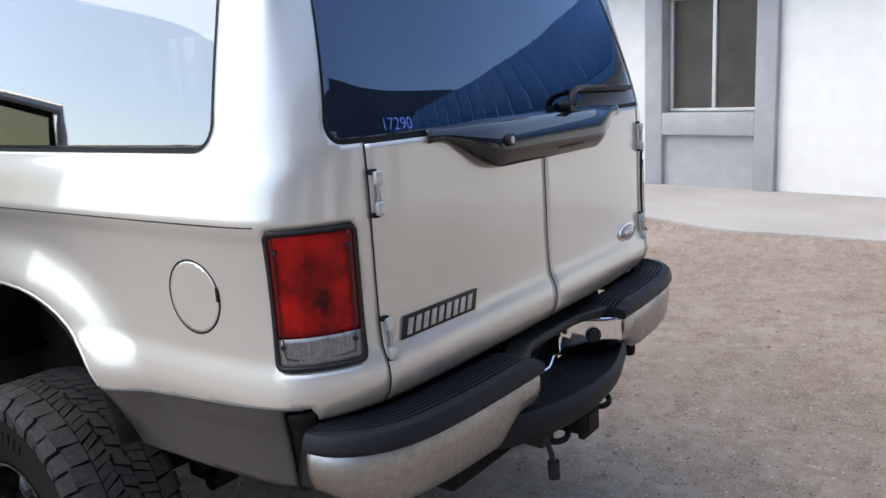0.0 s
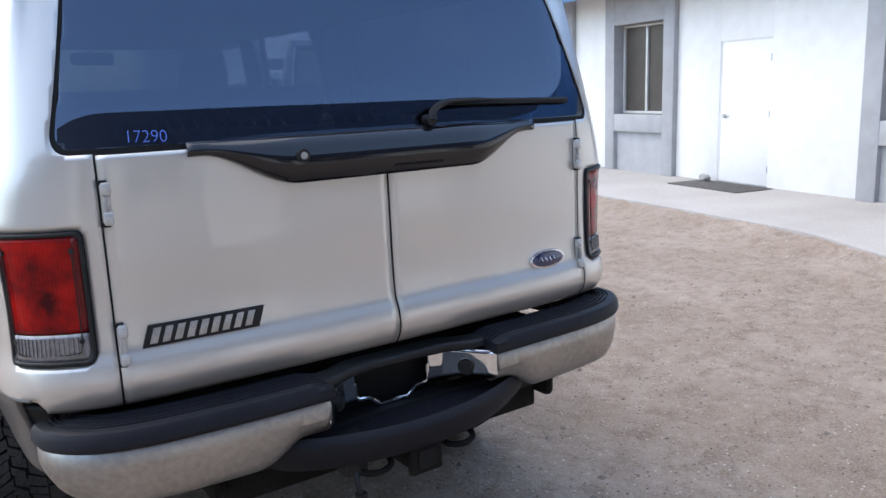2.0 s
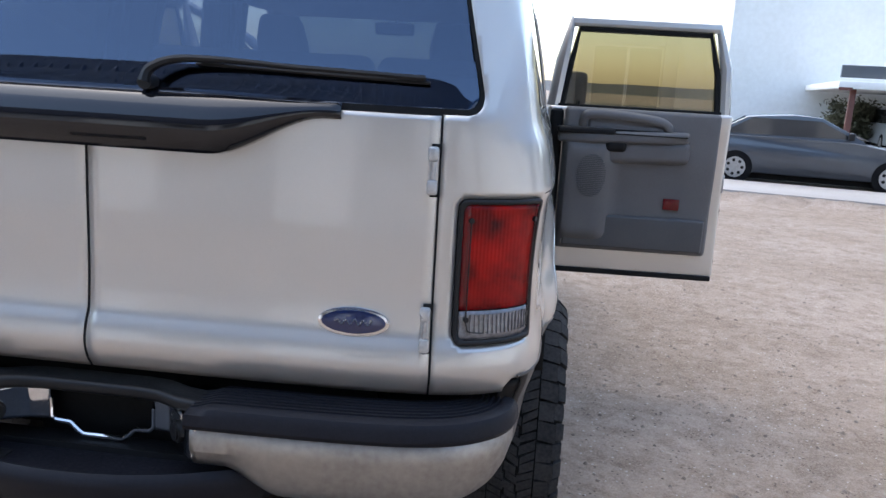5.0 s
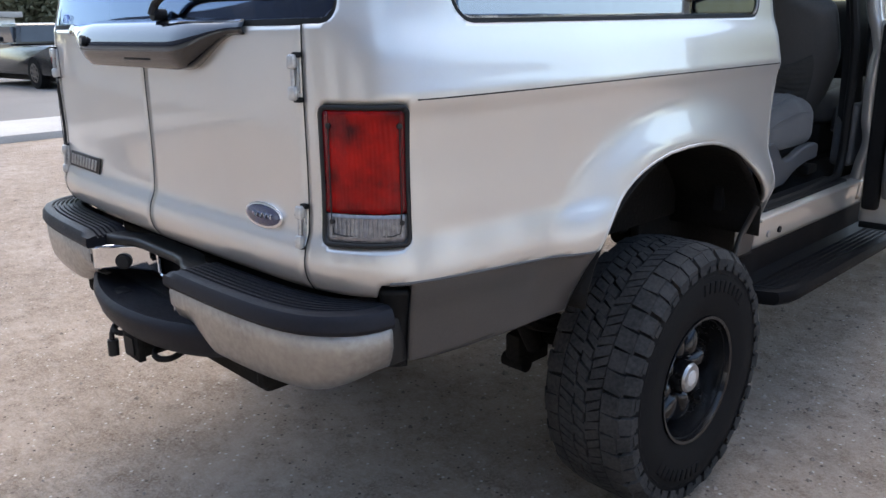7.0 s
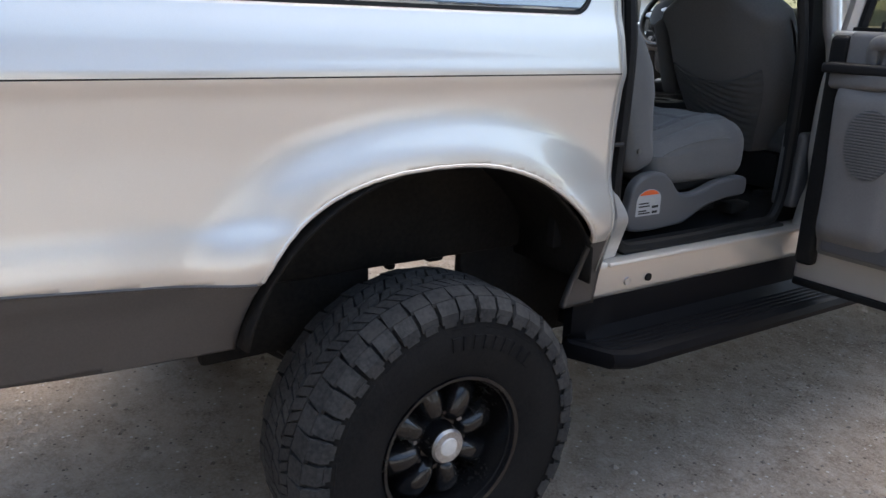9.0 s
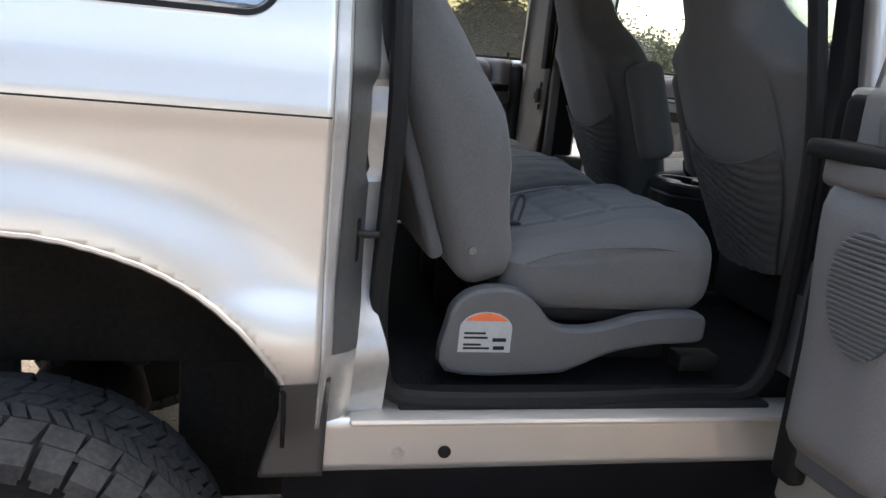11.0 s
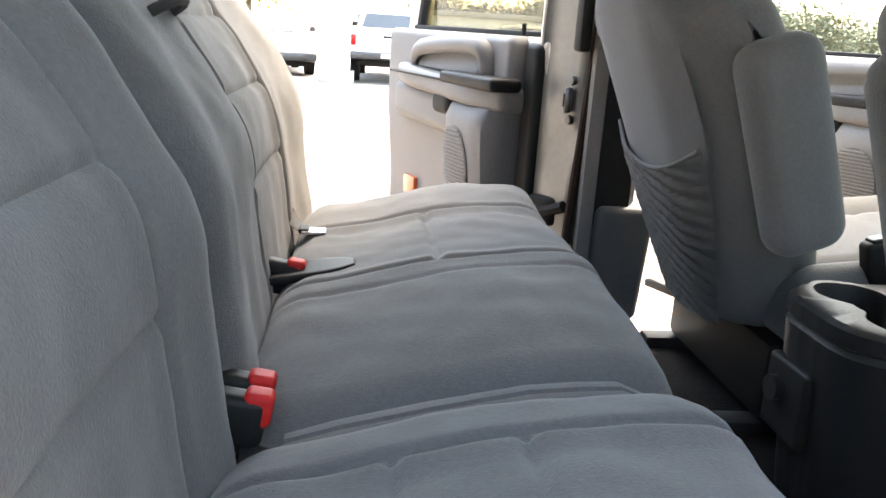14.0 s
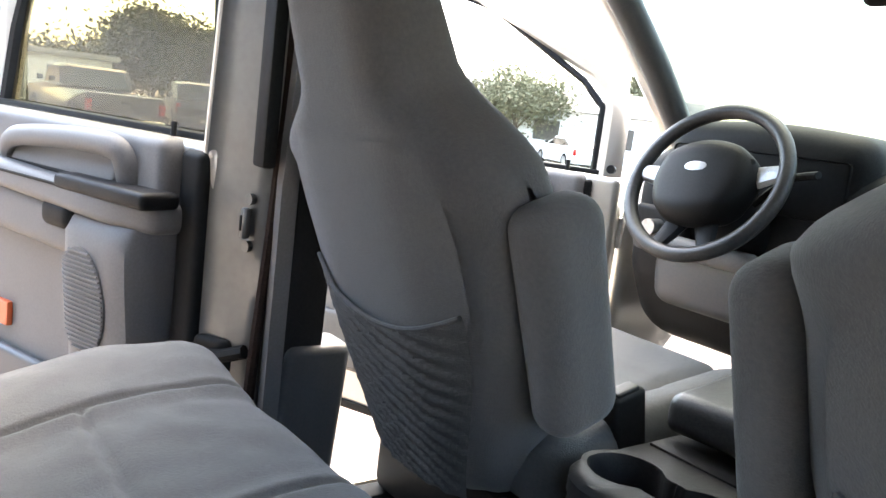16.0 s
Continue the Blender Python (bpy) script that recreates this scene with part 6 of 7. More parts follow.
    fr = part("window_frame", put(bm), M_PAINT, d, "silver window frame")
    bm = tube(bmesh.new(), [(u + (0.04 if u < L / 2 else -0.04), 0.012 - 0.07 * max(0, z - 1.5), z - (0.04 if z > 1.74 else 0)) for u, z in frame], 0.011 if front else 0.017, 6)
    part("window_seal", put(bm), M_SEAL, d)
    part("belt_seal", put(boxed(0.05, L - 0.05, -0.012, 0.03, 1.51, 1.528, 0.004)), M_SEAL, d)
    bm = bmesh.new()
    prism(bm, [(u + (0.03 if u < L / 2 else -0.03), z - (0.02 if z > 1.9 else 0)) for u, z in frame], "y", -0.012, -0.008)
    part("pane", put(bm), M_TINTDOOR if not front else M_CLEAR, d, "tinted pane" if not front else "")
    # hinges and check strap
    for z in (0.86, 1.36):
        part("door_hinge", put(boxed(-0.012, 0.03, -0.02, 0.012, z - 0.045, z + 0.045, 0.008)), M_STEEL, d, "bare steel door hinge")
    if front:
        part("grommet", put(cyl(bmesh.new(), (0.035, 0.035, 1.535), (0.035, 0.052, 1.535), 0.012, n=16)), M_SEAL, d)
    return d


side_door("rear_side_door", (0.965, 2.945), (0.998, 0.05), 1, 0.965, "champagne silver rear side door, wide open")
side_door("rear_side_door", (-0.965, 2.905), (-0.94, -0.342), -1, 0.965, "champagne silver rear side door, open")
side_door("front_side_door", (-0.965, 4.02), (-0.90, -0.43), -1, 1.06, "champagne silver front side door, open", front=True)


# ---------------------------------------------------------------- second-row bench, in two parts
def lean(p, base_y, base_z, deg):
    a = radians(deg)
    return Vector((p.x, base_y + p.y * math.cos(a) - p.z * math.sin(a), base_z + p.y * math.sin(a) + p.z * math.cos(a)))


def groove(v, at, wide=0.012, deep=0.010):
    return deep * math.exp(-(((v - at) / wide) ** 2))


def bench(x0, x1, inserts, crosses, hump, fall, label):
    w, cx = x1 - x0, (x0 + x1) / 2
    seat = thing("bench_seat", label, "car seat", pose(cx, 2.3, 0.85), group="second-row seats")

    def line(v, at):
        return math.exp(-(((v - at) / 0.0075) ** 2))

    def inside(x):
        return any(lo + 0.004 < x + cx < hi - 0.004 for lo, hi in inserts)

    def cushion(p):
        up = ramp(p.z, 0.0, 0.085)
        z = p.z + up * (0.034 - 0.040 * abs(p.x / (w / 2)) ** 3 + 0.012 * p.y / 0.24)
        for lo, hi in inserts:
            z -= up * (0.0085 * (line(p.x, lo - cx) + line(p.x, hi - cx)) + 0.004 * line(p.x, hi - cx + 0.062)) * ramp(p.y, -0.27, -0.2)
            z -= up * 0.009 * ramp(p.x, lo - cx, lo - cx + 0.05) * ramp(hi - cx - p.x, 0, 0.05)
        if inside(p.x):
            z -= up * 0.009 * sum(line(p.y, c) for c in crosses)
        z += up * (hump * math.exp(-(((p.x + w / 2 - 0.16) / 0.11) ** 2)) - 0.045 * ramp(-p.y, -0.10, 0.22))
        z += up * (0.006 * noise.noise(Vector((p.x * 7 + cx * 3, p.y * 7, 2))) + 0.003 * noise.noise(Vector((p.x * 19, p.y * 19, 7))))
        y = p.y + 0.018 * ramp(p.y, 0.12, 0.24) * math.cos(p.z / 0.09 * 1.3)
        z -= up * fall * ramp(-p.x, 0.0, 0.45)
        return Vector((p.x, 0.230 + y, 0.222 + z))

    part("cushion", pillow((w, 0.48, 0.19), 0.06, (int(w * 190), 64, 6), cushion), M_CLOTH, seat, "grey cloth seat cushion", sharp=85)

    def back(p):
        fr = ramp(p.y, 0.0, 0.07)
        y = p.y + fr * 0.020 * ramp(abs(p.x) / (w / 2), 0.55, 0.85)
        for lo, hi in inserts:
            y -= fr * 0.012 * (line(p.x, lo - cx) + line(p.x, hi - cx))
            y -= fr * 0.008 * ramp(p.x, lo - cx, lo - cx + 0.05) * ramp(hi - cx - p.x, 0, 0.05)
        if inside(p.x):
            for s in (-0.13, 0.0, 0.13):
                y -= fr * 0.007 * line(p.z, s)
        y += fr * 0.014 * math.cos((p.z + 0.12) / 0.32 * 1.5) + fr * (0.007 * noise.noise(Vector((p.x * 7 + cx * 3, 5, p.z * 7))) + 0.003 * noise.noise(Vector((p.x * 18, 3, p.z * 18))))
        y -= fr * (0.060 * ramp(-p.z, 0.02, 0.33) + 0.055 * ramp(p.z, -0.08, 0.33))
        return lean(Vector((p.x, y, p.z - 0.03 * ramp(-p.z, 0.15, 0.33))), -0.155, 0.53, 21)

    part("backrest", pillow((w - 0.01, 0.165, 0.66), 0.055, (int(w * 110), 4, 64), back), M_CLOTH, seat, "grey cloth backrest leaning back")
    part("back_panel", pillow((w - 0.09, 0.034, 0.58), 0.014, (8, 3, 20), lambda p: lean(Vector((p.x, p.y - 0.106 + 0.045 * (p.z + 0.29) + 0.004 * noise.noise(p * 9), p.z + 0.01)), -0.155, 0.53, 21)), M_CLOTH, seat, "grey cloth backrest cover")
    for s in (-1, 1):
        part("leg", boxed(s * (w / 2 - 0.10) - 0.03, s * (w / 2 - 0.10) + 0.03, -0.05, 0.42, 0.0, 0.13, 0.01), M_TRIMDARK, seat)
    part("seat_frame", boxed(-w / 2 + 0.03, w / 2 - 0.03, -0.02, 0.45, 0.105, 0.14, 0.008), M_SEAL, seat)
    return seat


right_bench = bench(0.205, 0.788, ((0.33, 0.65),), (-0.078, 0.038), 0.0, 0.0, "grey cloth second-row seat, narrow part, by open door")
left_bench = bench(-0.86, 0.195, ((-0.54, -0.19),), (0.005,), 0.035, 0.022, "grey cloth second-row seat, wide part")
# side cover with its label on the narrow part
COVER = [(-0.13, 0.005), (-0.135, 0.12), (-0.115, 0.165), (-0.07, 0.19), (0.0, 0.192), (0.05, 0.165), (0.10, 0.115), (0.16, 0.106), (0.22, 0.115), (0.30, 0.138), (0.38, 0.146), (0.43, 0.146), (0.455, 0.135), (0.46, 0.108), (0.452, 0.08), (0.40, 0.073), (0.34, 0.07), (0.24, 0.05), (0.16, 0.015), (0.10, 0.0)]
pts = [(p.x, p.y) for p in smooth_line([(a, b, 0) for a, b in COVER], 4, closed=True)]
bm = prism(bmesh.new(), pts, "x", 0.278, 0.318, 0.010)
bmesh.ops.triangulate(bm, faces=[f for f in bm.faces if len(f.verts) > 4], ngon_method="EAR_CLIP")
cover = part("side_cover", bm, M_SEATBASE, right_bench, "grey plastic hinge cover", smooth=False)
LABEL = pose(0.3182, -0.052, 0.092) @ Matrix.Diagonal((1, 1.36, 0.9, 1))
arc = [(0.042 * math.cos(a), 0.012 + 0.042 * math.sin(a)) for a in [math.pi * k / 16 for k in range(17)]]
part("label_sheet", moved(prism(bmesh.new(), [(p[0], p[1]) for p in arc] + [(-0.042, -0.045), (0.042, -0.045)], "x", 0, 0.001), LABEL), M_PAPER, right_bench, "white and orange warning label")
part("label_band", moved(prism(bmesh.new(), [(0.039 * math.cos(a), 0.0125 + 0.039 * math.sin(a)) for a in [math.pi * (0.17 + 0.66 * k / 16) for k in range(17)]], "x", 0.001, 0.0016), LABEL), M_ORANGE, right_bench)
for k, (a, b, z) in enumerate(((-0.034, 0.0, 0.002), (-0.034, 0.004, -0.009), (-0.034, -0.006, -0.026), (-0.034, 0.008, -0.035), (0.012, 0.034, -0.012), (0.014, 0.032, -0.032))):
    part("label_bar", moved(boxed(0.001, 0.0016, a, b, z - 0.0025 - (0.004 if k > 3 else 0), z + 0.0025), LABEL), M_TRIMDARK, right_bench)
# Pale paper-coloured bits along the cover's top stand for glints of light.
for k, a in enumerate((0.62, 0.95, 1.15, 1.35, 1.75, 1.95, 2.2)):
    y, z = -0.035 + 0.088 * math.cos(a), 0.118 + 0.078 * math.sin(a)
    part("cover_glint", boxed(0.299 + 0.004 * (k % 2), 0.306 + 0.003 * (k % 3), y - 0.007, y + 0.004, z - 0.008, z - 0.0035, 0.001), M_PAPER, right_bench, "pale bits painted in as glints on the cover")
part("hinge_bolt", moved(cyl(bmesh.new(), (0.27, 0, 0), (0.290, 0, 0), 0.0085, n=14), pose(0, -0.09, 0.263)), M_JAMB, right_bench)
for a, b in (((1.93, 1.06), (2.06, 1.21)), ((1.93, 1.105), (2.03, 1.235))):
    part("fold_strut", moved(tube(bmesh.new(), [(0.62, *a), (0.62, *b)], 0.0042, 6, flat=0.5), right_bench.matrix_basis.inverted()), M_TRIMDARK, right_bench, "thin steel folding strut")
part("foot_bracket", boxed(0.24, 0.30, 0.42, 0.52, 0.0, 0.04, 0.008), M_SEAL, right_bench)
# sewn seam along the cushion's side
part("side_seam", tube(bmesh.new(), smooth_line([(0.287, 0.03, 0.240), (0.290, 0.10, 0.265), (0.291, 0.20, 0.281), (0.290, 0.32, 0.286), (0.279, 0.41, 0.273)], 6), 0.0022, 5), M_CLOTH, right_bench)
# pull strap on the cushion
bm = tube(bmesh.new(), smooth_line([(0.125, 0.050, 0.285), (0.115, 0.062, 0.305), (0.10, 0.074, 0.335), (0.09, 0.074, 0.349), (0.085, 0.064, 0.347), (0.10, 0.050, 0.322), (0.125, 0.036, 0.285)], 6), 0.0042, 6, flat=0.6)
part("pull_strap", bm, M_BELT, right_bench, "black loop strap")
part("strap_anchor", pillow((0.034, 0.03, 0.010), 0.004, (3, 3, 2), lambda p: p + Vector((0.128, 0.043, 0.293))), M_TRIMDARK, right_bench)
# buckles and belts between the seats
for x, y, red in ((0.215, 2.243, 1), (0.172, 2.24, 1), (-0.275, 2.235, 1)):
    b = thing("belt_buckle", "black seat belt buckle with red button", "seat belt", pose(x, y + 0.005, 1.128 if x > 0 else 1.118, -10, 0, 0), group="seat belt buckles")
    part("body", pillow((0.032, 0.10, 0.055), 0.01, (3, 4, 3), lambda p: p + Vector((0, 0.03, 0.015))), M_SEAL, b)
    part("button", pillow((0.028, 0.03, 0.036), 0.007, (3, 3, 2), lambda p: p + Vector((0, 0.07, 0.03))), M_REDPLASTIC, b, "red button")
belt = thing("seat_belt", "dark seat belt webbing with steel tongue on the seat", "seat belt", pose(-0.52, 2.305, 1.132))
part("webbing", tube(bmesh.new(), smooth_line([(-0.07, -0.075, 0.16), (-0.062, -0.055, 0.08), (-0.045, -0.028, 0.022), (-0.02, -0.006, 0.006), (0.0, 0.005, 0.006)], 6), 0.016, 8, flat=0.18), M_BELT, belt)
part("tongue", pillow((0.034, 0.046, 0.007), 0.003, (3, 3, 2), lambda p: p + Vector((0.006, 0.022, 0.006))), M_STEEL, belt, "steel tongue")
part("tongue_grip", pillow((0.038, 0.020, 0.010), 0.004, (3, 3, 2), lambda p: p + Vector((0.002, 0.004, 0.008))), M_SEAL, belt)
# Black slab laid on the cushion; its tone stands for a shaded recess.
bm = pillow((0.080, 0.150, 0.014), 0.006, (8, 12, 2), lambda p: Vector((-0.275 + p.x * math.sqrt(max(0.15, 1 - (max(0.0, p.y) / 0.078) ** 2)), 2.335 + p.y, 1.1355 + p.z + 0.17 * p.y)))
rings = []
for y, z in ((2.345, 1.095), (2.40, 1.112), (2.50, 1.136), (2.60, 1.157), (2.66, 1.162), (2.70, 1.163), (2.73, 1.150)):
    rings.append([Vector((x, y, z + dz)) for x, dz in ((0.168, -0.05), (0.168, -0.004), (0.180, 0.001), (0.194, 0.002), (0.199, -0.006), (0.204, 0.002), (0.218, 0.001), (0.232, -0.004), (0.232, -0.05))])
part("gusset", moved(loft(bmesh.new(), rings), left_bench.matrix_basis.inverted()), M_CLOTH, left_bench)
part("buckle_recess_shade", moved(bm, left_bench.matrix_basis.inverted()), M_SEAL, left_bench, "black slab standing for the shaded buckle recess")
loop = thing("release_loop", "black fabric release loop on the backrest", "strap", pose(-0.125, 2.148, 1.512))
part("webbing", tube(bmesh.new(), smooth_line([(-0.05, 0, 0), (-0.03, 0.03, 0.02), (0.03, 0.03, 0.02), (0.05, 0, 0), (0.0, 0.01, -0.01)], 6, closed=True), 0.007, 6, closed=True), M_BELT, loop)


# ---------------------------------------------------------------- front seats
def front_seat(cx, inner):
    """inner: 1 when the car's middle lies towards +x of the seat."""
    seat = thing("front_seat", "grey cloth front bucket seat with net pocket and folded armrest", "car seat", pose(cx, 3.045, 0.86), group="front seats")

    def width(z):
        # half width over the height of the backrest, from its foot
        return (0.175 + 0.113 * ramp(z, -0.02, 0.36) - 0.150 * ramp(z, 0.56, 0.70) - 0.024 * ramp(z, 0.78, 0.93))

    def back(p):
        h = p.z + 0.47
        thick = 1.0 - 0.35 * ramp(h, 0.6, 0.95)
        x = p.x / 0.25 * width(h)
        y = p.y * thick + 0.048 * ramp(abs(p.x), 0.12, 0.26) * (1 if p.y < 0 else 0.5) * (1 - 0.7 * ramp(h, 0.48, 0.62))
        y += groove(abs(p.x), 0.165, 0.012, 0.006) * (1 - ramp(h, 0.48, 0.62)) if p.y < 0 else 0
        return lean(Vector((x, y, h)), 0.125, 0.17, 23)

    part("backrest", pillow((0.50, 0.155, 0.94), 0.06, (22, 5, 40), back), M_CLOTH, seat, "grey cloth backrest with one-piece headrest")

    # vinyl back panel above a net pocket
    def on_back(x, h, off):
        return lean(Vector((x, -0.083 - off + 0.024 * ramp(abs(x), 0.10, 0.25), h)), 0.125, 0.17, 23)

    rings = []
    for k in range(21):
        h = 0.355 + 0.275 * k / 20
        w = width(h) * (0.78 - 0.07 * ramp(k / 20, 0.4, 1.0))
        rings.append([on_back(w * (-1 + j / 8), h - 0.05 * (1 - ((j - 8) / 8) ** 2) * (1 - k / 20), -0.002 + 0.0035 * ramp(1 - k / 20, 0, 0.3) + 0.008 * math.sin(math.pi * j / 16) ** 0.5 * (1 - k / 20)) for j in range(17)])
    part("back_panel", loft(bmesh.new(), rings, closed=False), M_CLOTH, seat, "grey cloth back panel")
    rings = []
    for k in range(91):
        h = 0.04 + 0.345 * k / 90
        w = width(h) * 0.75
        row = []
        for j in range(33):
            u = -1 + j / 16
            slope = h + 0.085 * u + 0.006 * noise.noise(Vector((u * 3, h * 9, cx)))
            ridge = (0.0095 * abs(math.sin(slope * math.pi / 0.029)) ** 0.7 + 0.0016 * math.sin(u * 40 + h * 90)) * (1 - u * u) ** 0.5
            row.append(on_back(w * u, h - 0.05 * (1 - u * u) * k / 90, 0.008 + 0.012 * (1 - u * u) + ridge))
        rings.append(row)
    part("net_pocket", loft(bmesh.new(), rings, closed=False), M_NET, seat, "dark ruffled stretch net map pocket")
    bm = tube(bmesh.new(), [on_back(width(0.385) * 0.735 * (-1 + j / 10), 0.385 - 0.05 * (1 - ((j - 10) / 10) ** 2), 0.009 + 0.014 * math.sin(math.pi * j / 20)) for j in range(21)], 0.0045, 8)
    part("pocket_hem", bm, M_NET, seat)

    def cushion(p):
        up = ramp(p.z, 0, 0.07)
        z = p.z + up * (0.02 * ramp(abs(p.x), 0.15, 0.25) + 0.03 * p.y / 0.26 - groove(abs(p.x), 0.16, 0.012, 0.01) - groove(p.y, 0.06, 0.01, 0.006))
        return Vector((p.x, 0.36 + p.y, 0.245 + z))

    part("cushion", pillow((0.52, 0.54, 0.16), 0.05, (24, 20, 4), cushion), M_CLOTH, seat, "grey cloth cushion")
    part("seat_base", boxed(-0.22, 0.22, 0.08, 0.58, 0.02, 0.17, 0.02), M_SEAL, seat)
    for s in (-1, 1):
        part("seat_track", boxed(s * 0.2 - 0.025, s * 0.2 + 0.025, 0.02, 0.62, -0.015, 0.02, 0.004), M_SEAL, seat)
    # folded armrest on the inner side
    ax = inner * 0.312
    part("armrest", pillow((0.088, 0.125, 0.335), 0.040, (6, 7, 16), lambda p: lean(Vector((ax + p.x * (1 + 0.12 * p.z / 0.2), p.y, p.z + 0.372)), 0.126, 0.17, 19)), M_CLOTH, seat, "folded grey cloth armrest")
    part("side_trim", pillow((0.03, 0.36, 0.12), 0.012, (2, 6, 3), lambda p: Vector((-inner * 0.262 + p.x, 0.30 + p.y, 0.19 + p.z))), M_SEATBASE, seat)
    return seat


front_seat(-0.495, 1)
front_seat(0.455, -1)

# ---------------------------------------------------------------- console
console = thing("centre_console", "dark grey floor console with double cup holder", "console", pose(-0.062, 3.03, 0.855))
CUPS = ((-0.066, 0.128), (0.058, 0.134))
MID = (-0.004, 0.131)


def rim_ray(a, kind):
    """Distance from the middle between the cups to the console's edge or to the joined cup edge."""
    dx, dy = math.cos(a), math.sin(a)
    far = 0.0
    r = 0.0
    while r < 0.7:
        x, y = MID[0] + r * dx, MID[1] + r * dy
        if kind == "cup":
            hit = any(math.hypot(x - cx, y - cy) < 0.053 for cx, cy in CUPS) or (abs(y - MID[1]) < 0.030 and abs(x - MID[0]) < 0.05)
        else:
            hit = -rect_sdf(x, y, -0.128, 0.128, 0.03, 0.58, 0.085) > 0
        if not hit:
            break
        far = r
        r += 0.002
    return far


def con_ring(kind, z, grow=0.0, tuck=1.0):
    out = []
    for k in range(72):
        a = 2 * math.pi * k / 72
        r = rim_ray(a, kind) + grow
        x, y = MID[0] + r * math.cos(a), MID[1] + r * math.sin(a)
        out.append(Vector((x * tuck, MID[1] + (y - MID[1]) * tuck, z)))
    return out


shell = [con_ring("edge", 0.0, -0.012, 0.86), con_ring("edge", 0.12, -0.006, 0.93), con_ring("edge", 0.275, 0.0), con_ring("edge", 0.281, -0.005), con_ring("edge", 0.285, -0.005), con_ring("edge", 0.289, 0.002), con_ring("edge", 0.310, 0.002), con_ring("edge", 0.317, -0.006), con_ring("cup", 0.319, 0.012), con_ring("cup", 0.318, 0.003), con_ring("cup", 0.311, 0.0), con_ring("cup", 0.25, -0.005), con_ring("cup", 0.245, -0.012)]
part("console_shell", loft(bmesh.new(), shell, caps=True), M_TRIMDARK, console, "dark grey console body with recessed cups", sharp=40)
part("power_panel", pillow((0.11, 0.02, 0.12), 0.008, (3, 2, 3), lambda p: Vector((-0.03 + p.x, 0.036 + p.y, 0.16 + p.z))), M_SEAL, console)
part("power_socket", cyl(bmesh.new(), (-0.05, 0.015, 0.17), (-0.05, 0.04, 0.17), 0.02), M_BLACK, console)
part("lid", pillow((0.255, 0.33, 0.066), 0.022, (10, 10, 4), lambda p: Vector((p.x, 0.435 + p.y, 0.362 + p.z * (1 + 0.5 * ramp(p.y, -0.16, 0.1)) + 0.07 * (p.y + 0.16) + 0.006 * (1 - (p.x / 0.13) ** 2)))), M_LEATHER, console, "padded dark console lid")
part("lid_seam", boxed(-0.121, 0.121, 0.284, 0.58, 0.343, 0.347, 0.001), M_SEAL, console)
part("tray", boxed(-0.115, 0.115, 0.235, 0.285, 0.316, 0.322, 0.002), M_SEAL, console)
bk = thing("belt_buckle", "black front seat belt buckle standing upright", "seat belt", pose(-0.252, 3.31, 1.10, 14, 0, 0))
part("body", pillow((0.036, 0.072, 0.15), 0.01, (3, 3, 4), lambda p: p + Vector((0, 0, 0.06))), M_SEAL, bk)
part("stalk", boxed(-0.014, 0.014, -0.024, 0.024, -0.22, 0.0), M_SEAL, bk)
part("button", pillow((0.026, 0.05, 0.012), 0.004, (3, 3, 2), lambda p: p + Vector((0, 0, 0.134))), M_BLACK, bk)

# ---------------------------------------------------------------- dashboard and wheel
dash = part("dashboard", pillow((1.72, 0.50, 0.50), 0.09, (16, 8, 8), lambda p: Vector((p.x, 4.16 + p.y + 0.55 * max(0, -p.z - 0.05), 1.36 + p.z + 0.03 * math.exp(-(((p.x + 0.51) / 0.28) ** 2)) * (1 if p.z > 0 else 0)))), M_DASH, suv, "black dashboard")
part("cluster_hood", pillow((0.52, 0.22, 0.20), 0.06, (10, 5, 5), lambda p: Vector((-0.51 + p.x, 4.02 + p.y, 1.58 + p.z + 0.02 * (1 - (p.x / 0.26) ** 2)))), M_DASH, dash)
part("cluster_face", boxed(-0.73, -0.29, 3.905, 3.915, 1.50, 1.63, 0.01), M_SEAL, dash)
part("knee_panel", pillow((0.52, 0.10, 0.17), 0.04, (8, 3, 5), lambda p: Vector((-0.46 + p.x, 3.92 + p.y + 0.2 * max(0, -p.z), 1.318 + p.z))), M_SEATBASE, dash, "dark grey lower dash panel")
part("dash_strip", pillow((0.34, 0.05, 0.05), 0.02, (6, 3, 3), lambda p: Vector((-0.60 + p.x, 3.868 + p.y, 1.385 + p.z))), M_TRIM, dash, "pale grey dash strip")
part("lamp_switch_panel", pillow((0.16, 0.03, 0.10), 0.012, (4, 2, 3), lambda p: Vector((-0.72 + p.x, 3.895 + p.y, 1.42 + p.z))), M_SEAL, dash)
part("light_switch", cyl(bmesh.new(), (-0.72, 3.84, 1.42), (-0.72, 3.89, 1.42), 0.02), M_STEEL, dash)
for x in (-0.62, -0.45):
    part("pedal", boxed(x - 0.04, x + 0.04, 4.1, 4.13, 0.95, 1.05, 0.008), M_SEAL, dash)
WHEEL = Matrix.Translation((-0.505, 3.735, 1.555)) @ Matrix.Rotation(radians(62), 4, "X") @ Matrix.Rotation(radians(8), 4, "Z")
sw = part("steering_wheel", moved(tube(bmesh.new(), [(0.175 * math.cos(2 * math.pi * k / 48), 0.175 * math.sin(2 * math.pi * k / 48), 0) for k in range(48)], 0.0165, 10, closed=True), WHEEL), M_LEATHER, suv, "dark grey leather steering wheel")
